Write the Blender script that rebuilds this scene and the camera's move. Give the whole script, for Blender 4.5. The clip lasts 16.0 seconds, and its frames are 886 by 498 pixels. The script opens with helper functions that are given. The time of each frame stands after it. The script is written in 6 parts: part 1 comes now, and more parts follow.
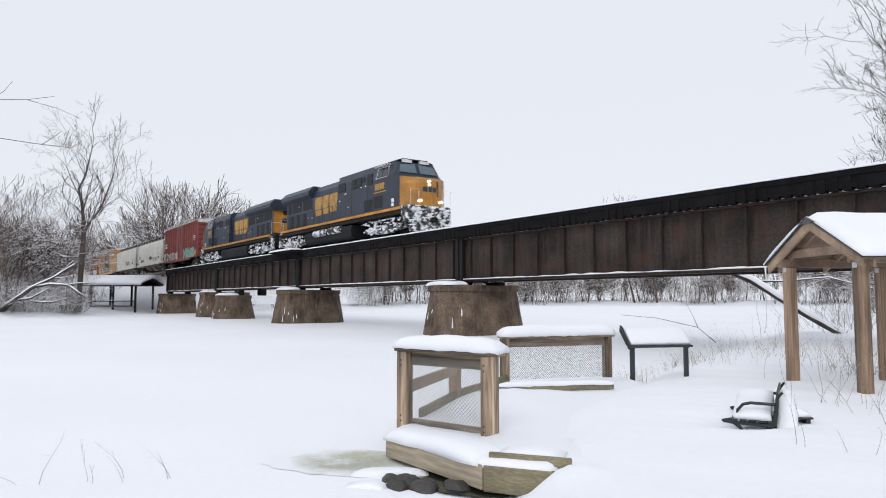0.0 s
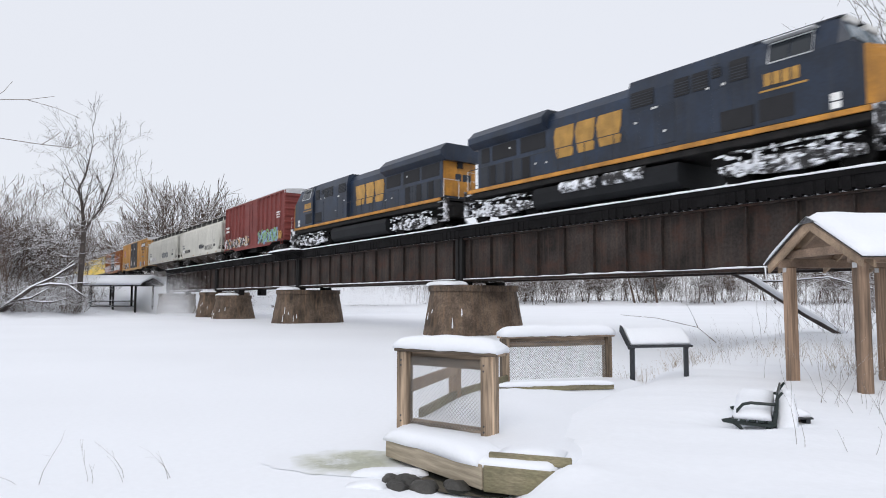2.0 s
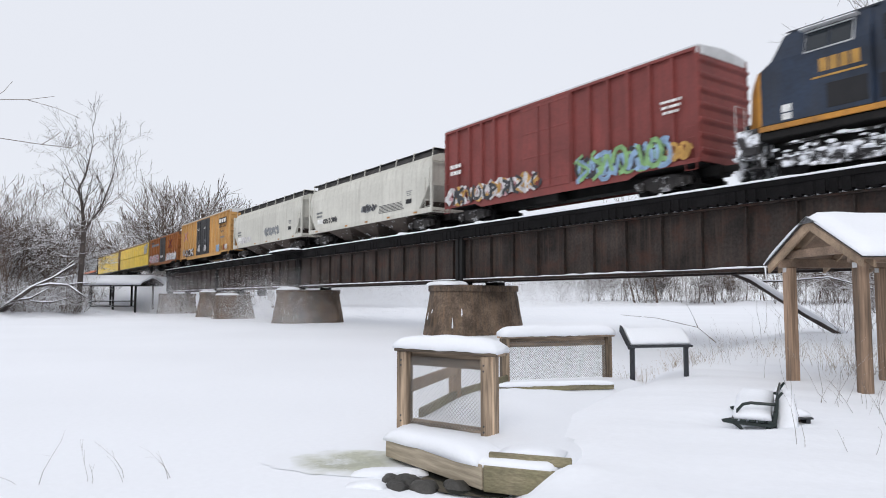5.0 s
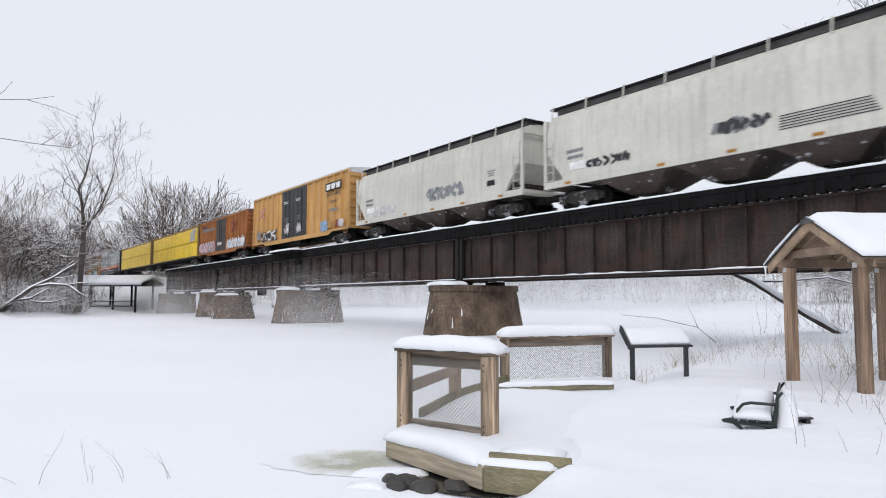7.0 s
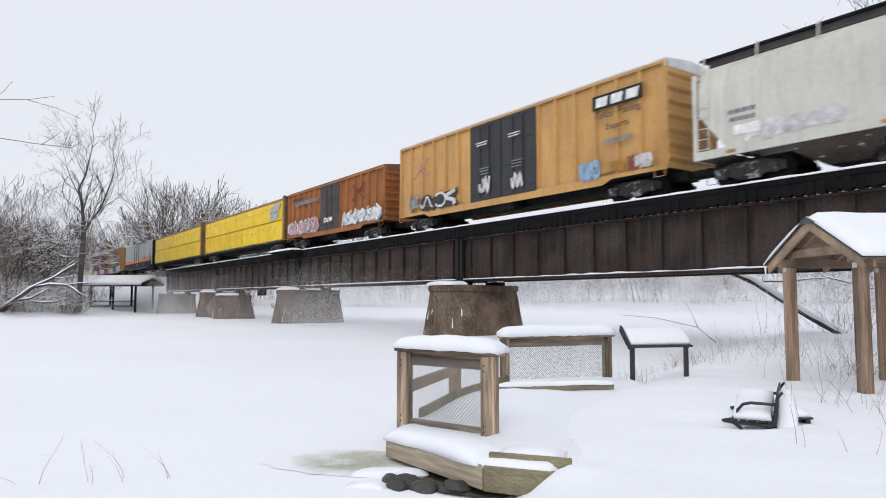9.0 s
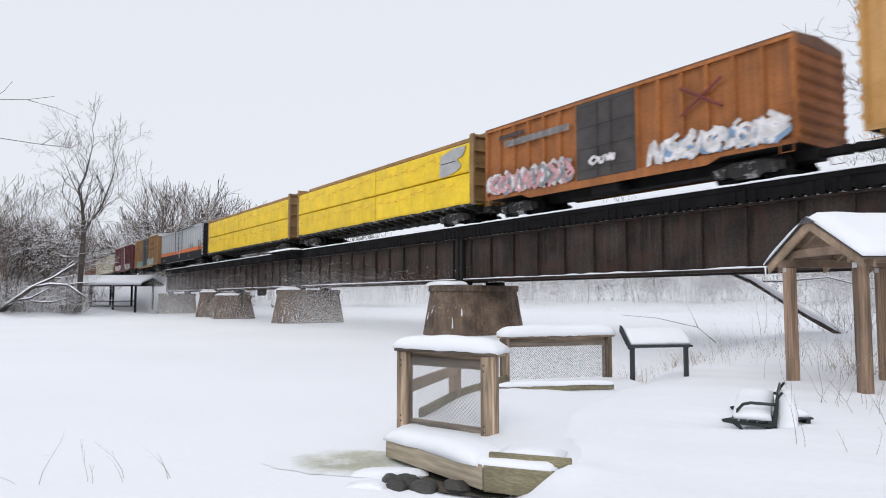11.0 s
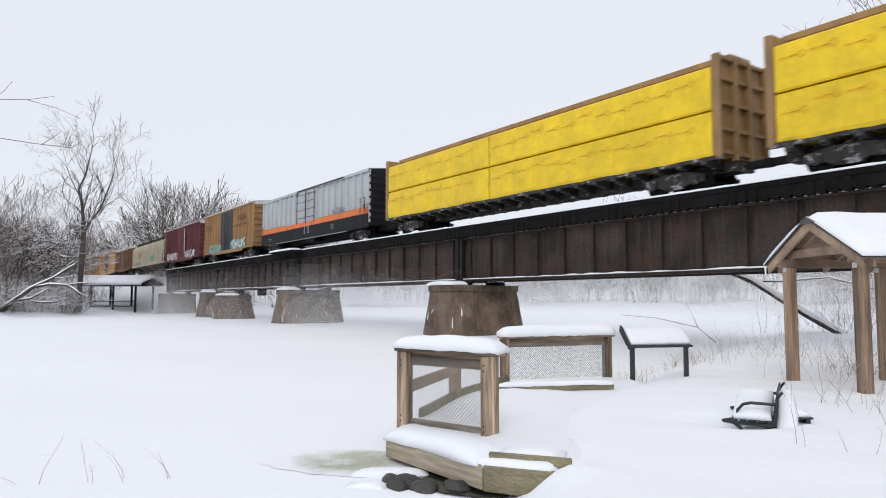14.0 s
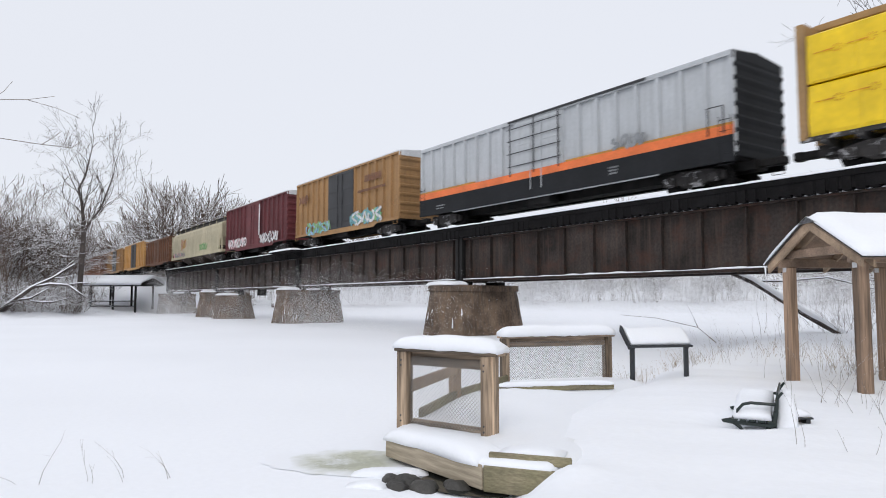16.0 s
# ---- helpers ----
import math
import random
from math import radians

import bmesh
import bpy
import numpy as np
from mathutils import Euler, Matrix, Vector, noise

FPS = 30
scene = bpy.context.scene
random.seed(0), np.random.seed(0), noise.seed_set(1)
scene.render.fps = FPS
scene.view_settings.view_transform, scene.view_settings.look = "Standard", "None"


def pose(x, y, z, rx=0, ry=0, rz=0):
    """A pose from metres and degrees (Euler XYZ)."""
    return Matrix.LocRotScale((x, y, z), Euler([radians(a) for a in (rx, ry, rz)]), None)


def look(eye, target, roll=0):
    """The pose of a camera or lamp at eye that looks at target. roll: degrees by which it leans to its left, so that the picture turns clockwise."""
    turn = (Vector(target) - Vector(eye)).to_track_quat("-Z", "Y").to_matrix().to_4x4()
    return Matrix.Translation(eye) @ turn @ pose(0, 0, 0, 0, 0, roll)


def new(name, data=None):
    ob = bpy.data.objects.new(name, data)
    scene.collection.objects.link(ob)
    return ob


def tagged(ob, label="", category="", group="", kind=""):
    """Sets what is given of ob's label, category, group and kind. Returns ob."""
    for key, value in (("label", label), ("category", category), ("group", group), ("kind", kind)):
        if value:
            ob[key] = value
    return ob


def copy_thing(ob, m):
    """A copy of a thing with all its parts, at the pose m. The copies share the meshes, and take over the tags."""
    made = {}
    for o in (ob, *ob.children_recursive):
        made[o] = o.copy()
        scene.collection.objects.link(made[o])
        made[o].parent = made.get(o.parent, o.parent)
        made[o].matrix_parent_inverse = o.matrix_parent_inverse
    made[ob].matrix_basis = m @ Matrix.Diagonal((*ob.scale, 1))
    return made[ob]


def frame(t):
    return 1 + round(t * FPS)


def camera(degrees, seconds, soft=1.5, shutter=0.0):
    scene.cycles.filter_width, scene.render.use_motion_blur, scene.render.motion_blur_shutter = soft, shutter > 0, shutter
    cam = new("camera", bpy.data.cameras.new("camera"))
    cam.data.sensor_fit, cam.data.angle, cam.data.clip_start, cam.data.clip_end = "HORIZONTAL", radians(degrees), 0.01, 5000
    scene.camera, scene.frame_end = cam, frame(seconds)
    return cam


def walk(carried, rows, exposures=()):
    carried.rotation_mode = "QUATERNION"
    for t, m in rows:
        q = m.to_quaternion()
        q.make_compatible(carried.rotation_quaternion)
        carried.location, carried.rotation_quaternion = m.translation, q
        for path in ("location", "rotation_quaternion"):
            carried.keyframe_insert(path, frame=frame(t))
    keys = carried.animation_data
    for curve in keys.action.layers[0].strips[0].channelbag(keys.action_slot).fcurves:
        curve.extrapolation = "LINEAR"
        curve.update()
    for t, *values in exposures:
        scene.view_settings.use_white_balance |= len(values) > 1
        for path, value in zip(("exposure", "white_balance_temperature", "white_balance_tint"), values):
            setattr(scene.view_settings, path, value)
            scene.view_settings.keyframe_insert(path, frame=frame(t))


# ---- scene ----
EYE = Vector((0, 0, 1.8))
HEAD, TILT = radians(34.72), radians(4.216)
cam = camera(66.11, 16.0, soft=1.0, shutter=0.35)
view = Vector((-math.cos(HEAD) * math.cos(TILT), math.sin(HEAD) * math.cos(TILT), math.sin(TILT)))
CAM_POSE = look(EYE, EYE + view * 10)
walk(cam, [(0, CAM_POSE), (16.0, CAM_POSE)], exposures=[(0, 0.0), (16.0, 0.0)])

# ---- light: bright overcast winter sky ----
world = bpy.data.worlds.new("overcast_sky")
scene.world = world
world.use_nodes = True
wn, wl = world.node_tree.nodes, world.node_tree.links
wn.clear()
sky = wn.new("ShaderNodeTexSky")
sky.sky_type, sky.sun_disc = "NISHITA", False
sky.sun_elevation, sky.sun_rotation = radians(38), radians(150)
sky_dim = wn.new("ShaderNodeMix")
sky_dim.data_type, sky_dim.blend_type = "RGBA", "MULTIPLY"
sky_dim.inputs[0].default_value = 1.0
sky_dim.inputs[7].default_value = (0.1, 0.1, 0.1, 1)
cloud = wn.new("ShaderNodeMix")
cloud.data_type = "RGBA"
cloud.inputs[0].default_value = 0.93
cloud.inputs[7].default_value = (0.845, 0.87, 0.94, 1)
wbg = wn.new("ShaderNodeBackground")
wout = wn.new("ShaderNodeOutputWorld")
wl.new(sky.outputs[0], sky_dim.inputs[6])
wl.new(sky_dim.outputs[2], cloud.inputs[6])
wl.new(cloud.outputs[2], wbg.inputs[0])
wl.new(wbg.outputs[0], wout.inputs[0])
wbg.inputs[1].default_value = 1.0
sun = new("sun", bpy.data.lights.new("sun", "SUN"))
sun.data.energy, sun.data.angle, sun.data.color = 0.9, radians(25), (1.0, 0.97, 0.93)
sun.matrix_world = look((20, -40, 60), (-30, 20, 0))


# ---- materials ----
def mat(name, col, rough=0.7, metal=0.0, var=0.3, scale=2.0, streak=0.0, streak_col=(0.05, 0.04, 0.03), bump=0.15, fine=14.0,
        snow=0.0, dust=0.0, dust_col=(0.82, 0.84, 0.88), dust_scale=2.6, emit=0.0, coord="Object", spec=0.5, stretch=None):
    m = bpy.data.materials.new(name)
    m.use_nodes = True
    n, l = m.node_tree.nodes, m.node_tree.links
    b = n["Principled BSDF"]
    tc = n.new("ShaderNodeTexCoord")
    src = tc.outputs[coord]
    if stretch:
        mp = n.new("ShaderNodeMapping")
        mp.inputs["Scale"].default_value = stretch
        l.new(src, mp.inputs["Vector"])
        src = mp.outputs[0]
    big = n.new("ShaderNodeTexNoise")
    big.inputs["Scale"].default_value, big.inputs["Detail"].default_value = scale, 5
    small = n.new("ShaderNodeTexNoise")
    small.inputs["Scale"].default_value, small.inputs["Detail"].default_value = scale * fine, 6
    l.new(src, big.inputs["Vector"])
    l.new(src, small.inputs["Vector"])
    ramp = n.new("ShaderNodeMapRange")
    ramp.inputs["From Min"].default_value, ramp.inputs["From Max"].default_value = 0.3, 0.7
    ramp.inputs["To Min"].default_value, ramp.inputs["To Max"].default_value = 1 - var, 1 + var * 0.6
    l.new(big.outputs[0], ramp.inputs["Value"])
    ramp2 = n.new("ShaderNodeMapRange")
    ramp2.inputs["From Min"].default_value, ramp2.inputs["From Max"].default_value = 0.3, 0.7
    ramp2.inputs["To Min"].default_value, ramp2.inputs["To Max"].default_value = 1 - var * 0.5, 1 + var * 0.4
    l.new(small.outputs[0], ramp2.inputs["Value"])
    mul = n.new("ShaderNodeMath")
    mul.operation = "MULTIPLY"
    l.new(ramp.outputs[0], mul.inputs[0])
    l.new(ramp2.outputs[0], mul.inputs[1])
    info = n.new("ShaderNodeObjectInfo")
    rr = n.new("ShaderNodeMapRange")
    rr.inputs["To Min"].default_value, rr.inputs["To Max"].default_value = 1 - var * 0.35, 1 + var * 0.35
    l.new(info.outputs["Random"], rr.inputs["Value"])
    mul2 = n.new("ShaderNodeMath")
    mul2.operation = "MULTIPLY"
    l.new(mul.outputs[0], mul2.inputs[0])
    l.new(rr.outputs[0], mul2.inputs[1])
    base = n.new("ShaderNodeMix")
    base.data_type, base.blend_type = "RGBA", "MULTIPLY"
    base.inputs[0].default_value = 1
    base.inputs[6].default_value = (*col, 1)
    l.new(mul2.outputs[0], base.inputs[7])
    out = base.outputs[2]
    if streak:
        mp = n.new("ShaderNodeMapping")
        mp.inputs["Scale"].default_value = (3.5, 3.5, 0.25)
        st = n.new("ShaderNodeTexNoise")
        st.inputs["Scale"].default_value, st.inputs["Detail"].default_value = 1.6, 6
        l.new(src, mp.inputs[0])
        l.new(mp.outputs[0], st.inputs["Vector"])
        sr = n.new("ShaderNodeMapRange")
        sr.inputs["From Min"].default_value, sr.inputs["From Max"].default_value = 0.48, 0.75
        sr.inputs["To Max"].default_value = streak
        l.new(st.outputs[0], sr.inputs["Value"])
        mx = n.new("ShaderNodeMix")
        mx.data_type = "RGBA"
        mx.inputs[7].default_value = (*streak_col, 1)
        l.new(sr.outputs[0], mx.inputs[0])
        l.new(out, mx.inputs[6])
        out = mx.outputs[2]
    if dust:
        dn = n.new("ShaderNodeTexNoise")
        dn.inputs["Scale"].default_value, dn.inputs["Detail"].default_value = dust_scale, 8
        dn.inputs["Roughness"].default_value = 0.7
        l.new(src, dn.inputs["Vector"])
        dr = n.new("ShaderNodeMapRange")
        dr.inputs["From Min"].default_value, dr.inputs["From Max"].default_value = 0.62 - dust * 0.3, 0.66 - dust * 0.2 + (0.15 if dust_scale < 2 else 0)
        l.new(dn.outputs[0], dr.inputs["Value"])
        mx = n.new("ShaderNodeMix")
        mx.data_type = "RGBA"
        mx.inputs[7].default_value = (*dust_col, 1)
        l.new(dr.outputs[0], mx.inputs[0])
        l.new(out, mx.inputs[6])
        out = mx.outputs[2]
    if snow:
        geo = n.new("ShaderNodeNewGeometry")
        sep = n.new("ShaderNodeSeparateXYZ")
        l.new(geo.outputs["Normal"], sep.inputs[0])
        add = n.new("ShaderNodeMath")
        add.operation = "MULTIPLY_ADD"
        add.inputs[1].default_value, add.inputs[2].default_value = 0.7, -0.35
        l.new(big.outputs[0], add.inputs[0])
        tot = n.new("ShaderNodeMath")
        l.new(sep.outputs[2], tot.inputs[0])
        l.new(add.outputs[0], tot.inputs[1])
        sr = n.new("ShaderNodeMapRange")
        sr.inputs["From Min"].default_value, sr.inputs["From Max"].default_value = 1 - snow, 1.15 - snow
        l.new(tot.outputs[0], sr.inputs["Value"])
        mx = n.new("ShaderNodeMix")
        mx.data_type = "RGBA"
        mx.inputs[7].default_value = (0.86, 0.88, 0.92, 1)
        l.new(sr.outputs[0], mx.inputs[0])
        l.new(out, mx.inputs[6])
        out = mx.outputs[2]
    l.new(out, b.inputs["Base Color"])
    b.inputs["Specular IOR Level"].default_value = spec
    b.inputs["Roughness"].default_value, b.inputs["Metallic"].default_value = rough, metal
    if bump:
        bp = n.new("ShaderNodeBump")
        bp.inputs["Strength"].default_value, bp.inputs["Distance"].default_value = bump, 0.02
        l.new(small.outputs[0], bp.inputs["Height"])
        l.new(bp.outputs[0], b.inputs["Normal"])
    if emit:
        b.inputs["Emission Color"].default_value = (*col, 1)
        b.inputs["Emission Strength"].default_value = emit
    return m


SNOW = mat("snow", (0.855, 0.875, 0.915), rough=0.75, var=0.025, scale=0.6, bump=0.25, fine=40)
SNOW_GROUND = mat("snow_field", (0.872, 0.89, 0.928), rough=0.8, var=0.03, scale=0.12, bump=0.2, fine=90)
STEEL = mat("rusty_dark_steel", (0.034, 0.027, 0.024), rough=0.8, var=0.65, scale=0.7, spec=0.25, dust=0.42, dust_scale=1.1, dust_col=(0.058, 0.026, 0.018), streak=0.55, streak_col=(0.085, 0.055, 0.042), bump=0.3, fine=14)
STEEL_BLACK = mat("black_grimy_steel", (0.013, 0.012, 0.012), spec=0.25, rough=0.7, var=0.4, scale=1.2)
TIE = mat("creosote_timber", (0.0085, 0.008, 0.0085), rough=0.95, var=0.5, scale=1.5, spec=0.15)
RAIL = mat("rail_steel", (0.12, 0.10, 0.09), rough=0.4, metal=0.8, var=0.2)
CONCRETE = mat("stained_concrete", (0.125, 0.09, 0.065), rough=0.9, var=0.75, scale=0.9, dust=0.34, dust_scale=1.3, dust_col=(0.055, 0.036, 0.026), streak=0.75, streak_col=(0.20, 0.13, 0.08), bump=0.5, fine=12)
BARK_DARK = mat("far_snowy_bark", (0.118, 0.086, 0.069), rough=0.95, var=0.4, scale=1.2, snow=0.36)
BARK_BUSH = mat("snow_laden_bush_bark", (0.13, 0.096, 0.078), rough=0.95, var=0.4, scale=1.2, snow=0.52)
BARK_BIG = mat("lightly_snowed_bark", (0.085, 0.07, 0.064), rough=0.95, var=0.4, scale=1.2, snow=0.36)
BARK_LOG = mat("snow_covered_bark", (0.07, 0.055, 0.05), rough=0.95, var=0.4, scale=1.0, snow=1.08)
DEADGRASS = mat("dry_grass", (0.34, 0.25, 0.16), rough=0.9, var=0.5, scale=2.0)
TWIG = mat("twig_bark", (0.19, 0.155, 0.135), rough=0.9, var=0.4, scale=3.0, snow=0.5)
WOOD = mat("weathered_pine", (0.31, 0.222, 0.15), rough=0.8, var=0.4, scale=2.0, streak=0.5, streak_col=(0.12, 0.09, 0.07), bump=0.3, fine=22)
WOOD_POST = mat("weathered_pine_post", (0.33, 0.245, 0.17), rough=0.8, var=0.95, scale=7.0, bump=0.4, fine=5, stretch=(1, 1, 0.07))
WOOD_RAIL = mat("weathered_pine_rail", (0.31, 0.232, 0.165), rough=0.8, var=0.95, scale=7.0, bump=0.4, fine=5, stretch=(0.07, 1, 1))
WOOD_RED_POST = mat("brown_stained_cedar_post", (0.275, 0.185, 0.125), rough=0.75, var=0.75, scale=6.0, bump=0.4, fine=5, stretch=(1, 1, 0.06))
WOOD_FASCIA = mat("greyed_fascia_board", (0.43, 0.365, 0.275), rough=0.85, var=0.55, scale=5.0, streak=0.25, streak_col=(0.17, 0.15, 0.08), bump=0.4, fine=6, stretch=(0.09, 1, 1))
WOOD_GREEN = mat("algae_stained_board", (0.27, 0.235, 0.15), rough=0.85, var=0.55, scale=3.5, stretch=(0.3, 1, 1), streak=0.5, streak_col=(0.13, 0.135, 0.05), bump=0.3, fine=20)
WOOD_RED = mat("brown_stained_cedar", (0.262, 0.182, 0.128), rough=0.75, var=0.5, scale=2.2, streak=0.45, streak_col=(0.12, 0.07, 0.045), bump=0.3, fine=22)
MESH_WIRE = mat("galvanised_wire", (0.34, 0.33, 0.32), rough=0.5, metal=0.4, var=0.3, snow=0.45)
METAL_DARK = mat("dark_painted_metal", (0.025, 0.028, 0.033), rough=0.45, var=0.3, scale=4)
BENCH_GREEN = mat("dark_green_cast_iron", (0.012, 0.022, 0.02), rough=0.4, var=0.3, scale=6)
SHINGLE = mat("dark_shingle", (0.05, 0.045, 0.045), rough=0.9, var=0.4, scale=6)
WATER = mat("slushy_green_water", (0.50, 0.51, 0.41), spec=0.2, rough=0.5, var=0.22, scale=1.1, bump=0.05, dust=0.30, dust_scale=1.9)
def fade_to_snow(m):
    """Slush that thins out into snow towards the rim."""
    n, l = m.node_tree.nodes, m.node_tree.links
    b = n["Principled BSDF"]
    src = b.inputs["Base Color"].links[0].from_socket
    tc = n.new("ShaderNodeTexCoord")
    sub = n.new("ShaderNodeVectorMath")
    sub.operation = "SUBTRACT"
    sub.inputs[1].default_value = (0.5, 0.5, 0.5)
    flat = n.new("ShaderNodeVectorMath")
    flat.operation = "MULTIPLY"
    flat.inputs[1].default_value = (1, 1, 0)
    ln = n.new("ShaderNodeVectorMath")
    ln.operation = "LENGTH"
    l.new(tc.outputs["Generated"], sub.inputs[0])
    l.new(sub.outputs[0], flat.inputs[0])
    l.new(flat.outputs[0], ln.inputs[0])
    nz = n.new("ShaderNodeTexNoise")
    nz.inputs["Scale"].default_value = 3.0
    l.new(tc.outputs["Object"], nz.inputs["Vector"])
    ad = n.new("ShaderNodeMath")
    ad.operation = "MULTIPLY_ADD"
    ad.inputs[1].default_value = 0.35
    l.new(nz.outputs[0], ad.inputs[0])
    l.new(ln.outputs["Value"], ad.inputs[2])
    mr = n.new("ShaderNodeMapRange")
    mr.inputs["From Min"].default_value, mr.inputs["From Max"].default_value = 0.36, 0.60
    l.new(ad.outputs[0], mr.inputs["Value"])
    mx = n.new("ShaderNodeMix")
    mx.data_type = "RGBA"
    mx.inputs[7].default_value = (0.872, 0.89, 0.928, 1)
    l.new(mr.outputs[0], mx.inputs[0])
    l.new(src, mx.inputs[6])
    l.new(mx.outputs[2], b.inputs["Base Color"])


fade_to_snow(WATER)
WATER_DARK = mat("dark_open_water", (0.02, 0.022, 0.02), rough=0.08, var=0.3, scale=2, bump=0.05)
ROCK = mat("wet_dark_rock", (0.05, 0.047, 0.042), rough=0.6, var=0.5, scale=2.5, bump=0.5)
NAVY = mat("navy_locomotive_paint", (0.0115, 0.0225, 0.046), rough=0.42, var=0.5, scale=0.8, streak=0.4, streak_col=(0.036, 0.036, 0.038))
NAVY_ROOF = mat("sooty_roof_paint", (0.026, 0.031, 0.041), rough=0.6, var=0.3, scale=0.9)
GOLD = mat("golden_yellow_paint", (0.47, 0.21, 0.025), rough=0.45, var=0.35, scale=1.2, streak=0.6, streak_col=(0.18, 0.09, 0.03))
GOLD_LOGO = mat("faded_gold_lettering", (0.44, 0.24, 0.05), rough=0.5, var=0.3, scale=2.0, streak=0.4, streak_col=(0.16, 0.1, 0.04))
STRIPE = mat("orange_sill_stripe", (0.50, 0.22, 0.03), rough=0.5, var=0.35, scale=1.5, streak=0.4, streak_col=(0.12, 0.07, 0.04))
BLACKGEAR = mat("grimy_running_gear", (0.017, 0.016, 0.016), spec=0.25, rough=0.75, var=0.5, scale=2.0, bump=0.3)
ICYGEAR = mat("ice_caked_running_gear", (0.035, 0.033, 0.034), rough=0.8, var=0.5, scale=2.0, dust=0.45, bump=0.4)
FROSTGEAR = mat("frosted_running_gear", (0.030, 0.027, 0.026), rough=0.8, var=0.5, scale=2.0, dust=0.20, dust_col=(0.42, 0.42, 0.43), bump=0.4)
GLASS = mat("dark_cab_glass", (0.02, 0.025, 0.03), rough=0.08, var=0.1, bump=0)
# cab glass again, with the sky's reflection put into a paler base colour
GLASS_PALE = mat("sky_lit_windshield", (0.10, 0.14, 0.17), rough=0.06, var=0.1, bump=0)
GRILLE = mat("black_grille", (0.009, 0.009, 0.011), rough=0.7, var=0.3)
LAMP = mat("lit_headlamp", (1.0, 0.90, 0.70), rough=0.3, var=0.0, bump=0, emit=3.0)
HATCH = mat("dark_roof_hatch_trough", (0.10, 0.095, 0.092), rough=0.8, var=0.4, scale=1.2)
WHITE = mat("white_stencil", (0.72, 0.72, 0.70), rough=0.6, var=0.25, scale=3)
SILVER = mat("galvanised_roof", (0.62, 0.63, 0.64), rough=0.55, metal=0.15, var=0.2, scale=1)
RED = mat("faded_boxcar_red", (0.20, 0.042, 0.036), rough=0.6, var=0.25, scale=0.6, streak=0.35, streak_col=(0.09, 0.03, 0.03))
MAROON = mat("dark_maroon_paint", (0.115, 0.022, 0.026), rough=0.6, var=0.3, scale=0.6, streak=0.35, streak_col=(0.06, 0.02, 0.02))
HOPGREY = mat("pale_grey_hopper_paint", (0.59, 0.58, 0.52), rough=0.55, var=0.12, scale=0.5, streak=0.4, streak_col=(0.30, 0.27, 0.23))
CREAM = mat("cream_hopper_paint", (0.46, 0.41, 0.28), rough=0.6, var=0.2, scale=0.5, streak=0.35, streak_col=(0.22, 0.18, 0.12))
HOPDIRT = mat("brown_dirty_hopper_bay", (0.09, 0.07, 0.058), rough=0.85, var=0.4, scale=0.8, dust=0.05)
YELLOWBOX = mat("golden_boxcar_paint", (0.55, 0.305, 0.10), rough=0.55, var=0.18, scale=0.6, streak=0.35, streak_col=(0.26, 0.13, 0.05))
TANBOX = mat("dull_tan_boxcar_paint", (0.33, 0.185, 0.075), rough=0.6, var=0.22, scale=0.6, streak=0.4, streak_col=(0.15, 0.085, 0.04))
RUSTBOX = mat("rusty_orange_boxcar_paint", (0.36, 0.125, 0.03), rough=0.65, var=0.35, scale=0.7, streak=0.6, streak_col=(0.14, 0.055, 0.025))
BROWNBOX = mat("brown_boxcar_paint", (0.17, 0.075, 0.04), rough=0.65, var=0.3, scale=0.7, streak=0.4, streak_col=(0.07, 0.035, 0.02))
DOORBLACK = mat("black_boxcar_door", (0.02, 0.021, 0.024), rough=0.5, var=0.35, scale=0.9, streak=0.3, streak_col=(0.06, 0.05, 0.045))
DOORBROWN = mat("grimy_brown_black_door", (0.048, 0.042, 0.04), rough=0.7, var=0.4, scale=1.2)
WRAP = mat("yellow_lumber_wrap", (0.80, 0.545, 0.008), rough=0.4, var=0.16, scale=1.0, bump=0.5, fine=5)
WRAP_GREY = mat("torn_grey_wrap", (0.40, 0.40, 0.40), rough=0.6, var=0.2)
WRAPMARK = mat("orange_wrap_print", (0.60, 0.24, 0.008), rough=0.5, var=0.3)
BEAMTAN = mat("tan_bulkhead_paint", (0.30, 0.18, 0.075), rough=0.65, var=0.3, scale=0.8, streak=0.4, streak_col=(0.12, 0.07, 0.035))
REEFER = mat("silver_grey_reefer_paint", (0.439, 0.458, 0.476), rough=0.45, var=0.12, scale=0.5, streak=0.3, streak_col=(0.22, 0.22, 0.22))
REEFBLACK = mat("black_reefer_lower_side", (0.013, 0.014, 0.016), spec=0.2, rough=0.65, var=0.3, scale=0.7)
ORANGE = mat("bright_orange_band", (0.68, 0.15, 0.035), rough=0.5, var=0.2, scale=1.0)
SPRAY = [mat("spray_" + k, c, rough=0.6, var=0.4, scale=2.5) for k, c in (
    ("white", (0.62, 0.60, 0.60)), ("black", (0.03, 0.03, 0.035)), ("teal", (0.16, 0.38, 0.42)), ("green", (0.20, 0.36, 0.15)),
    ("pink", (0.52, 0.28, 0.30)), ("blue", (0.25, 0.38, 0.55)), ("gold", (0.45, 0.25, 0.06)), ("grey", (0.22, 0.23, 0.24)))]
SW, SB, ST, SG, SP, SU, SO, SY = SPRAY


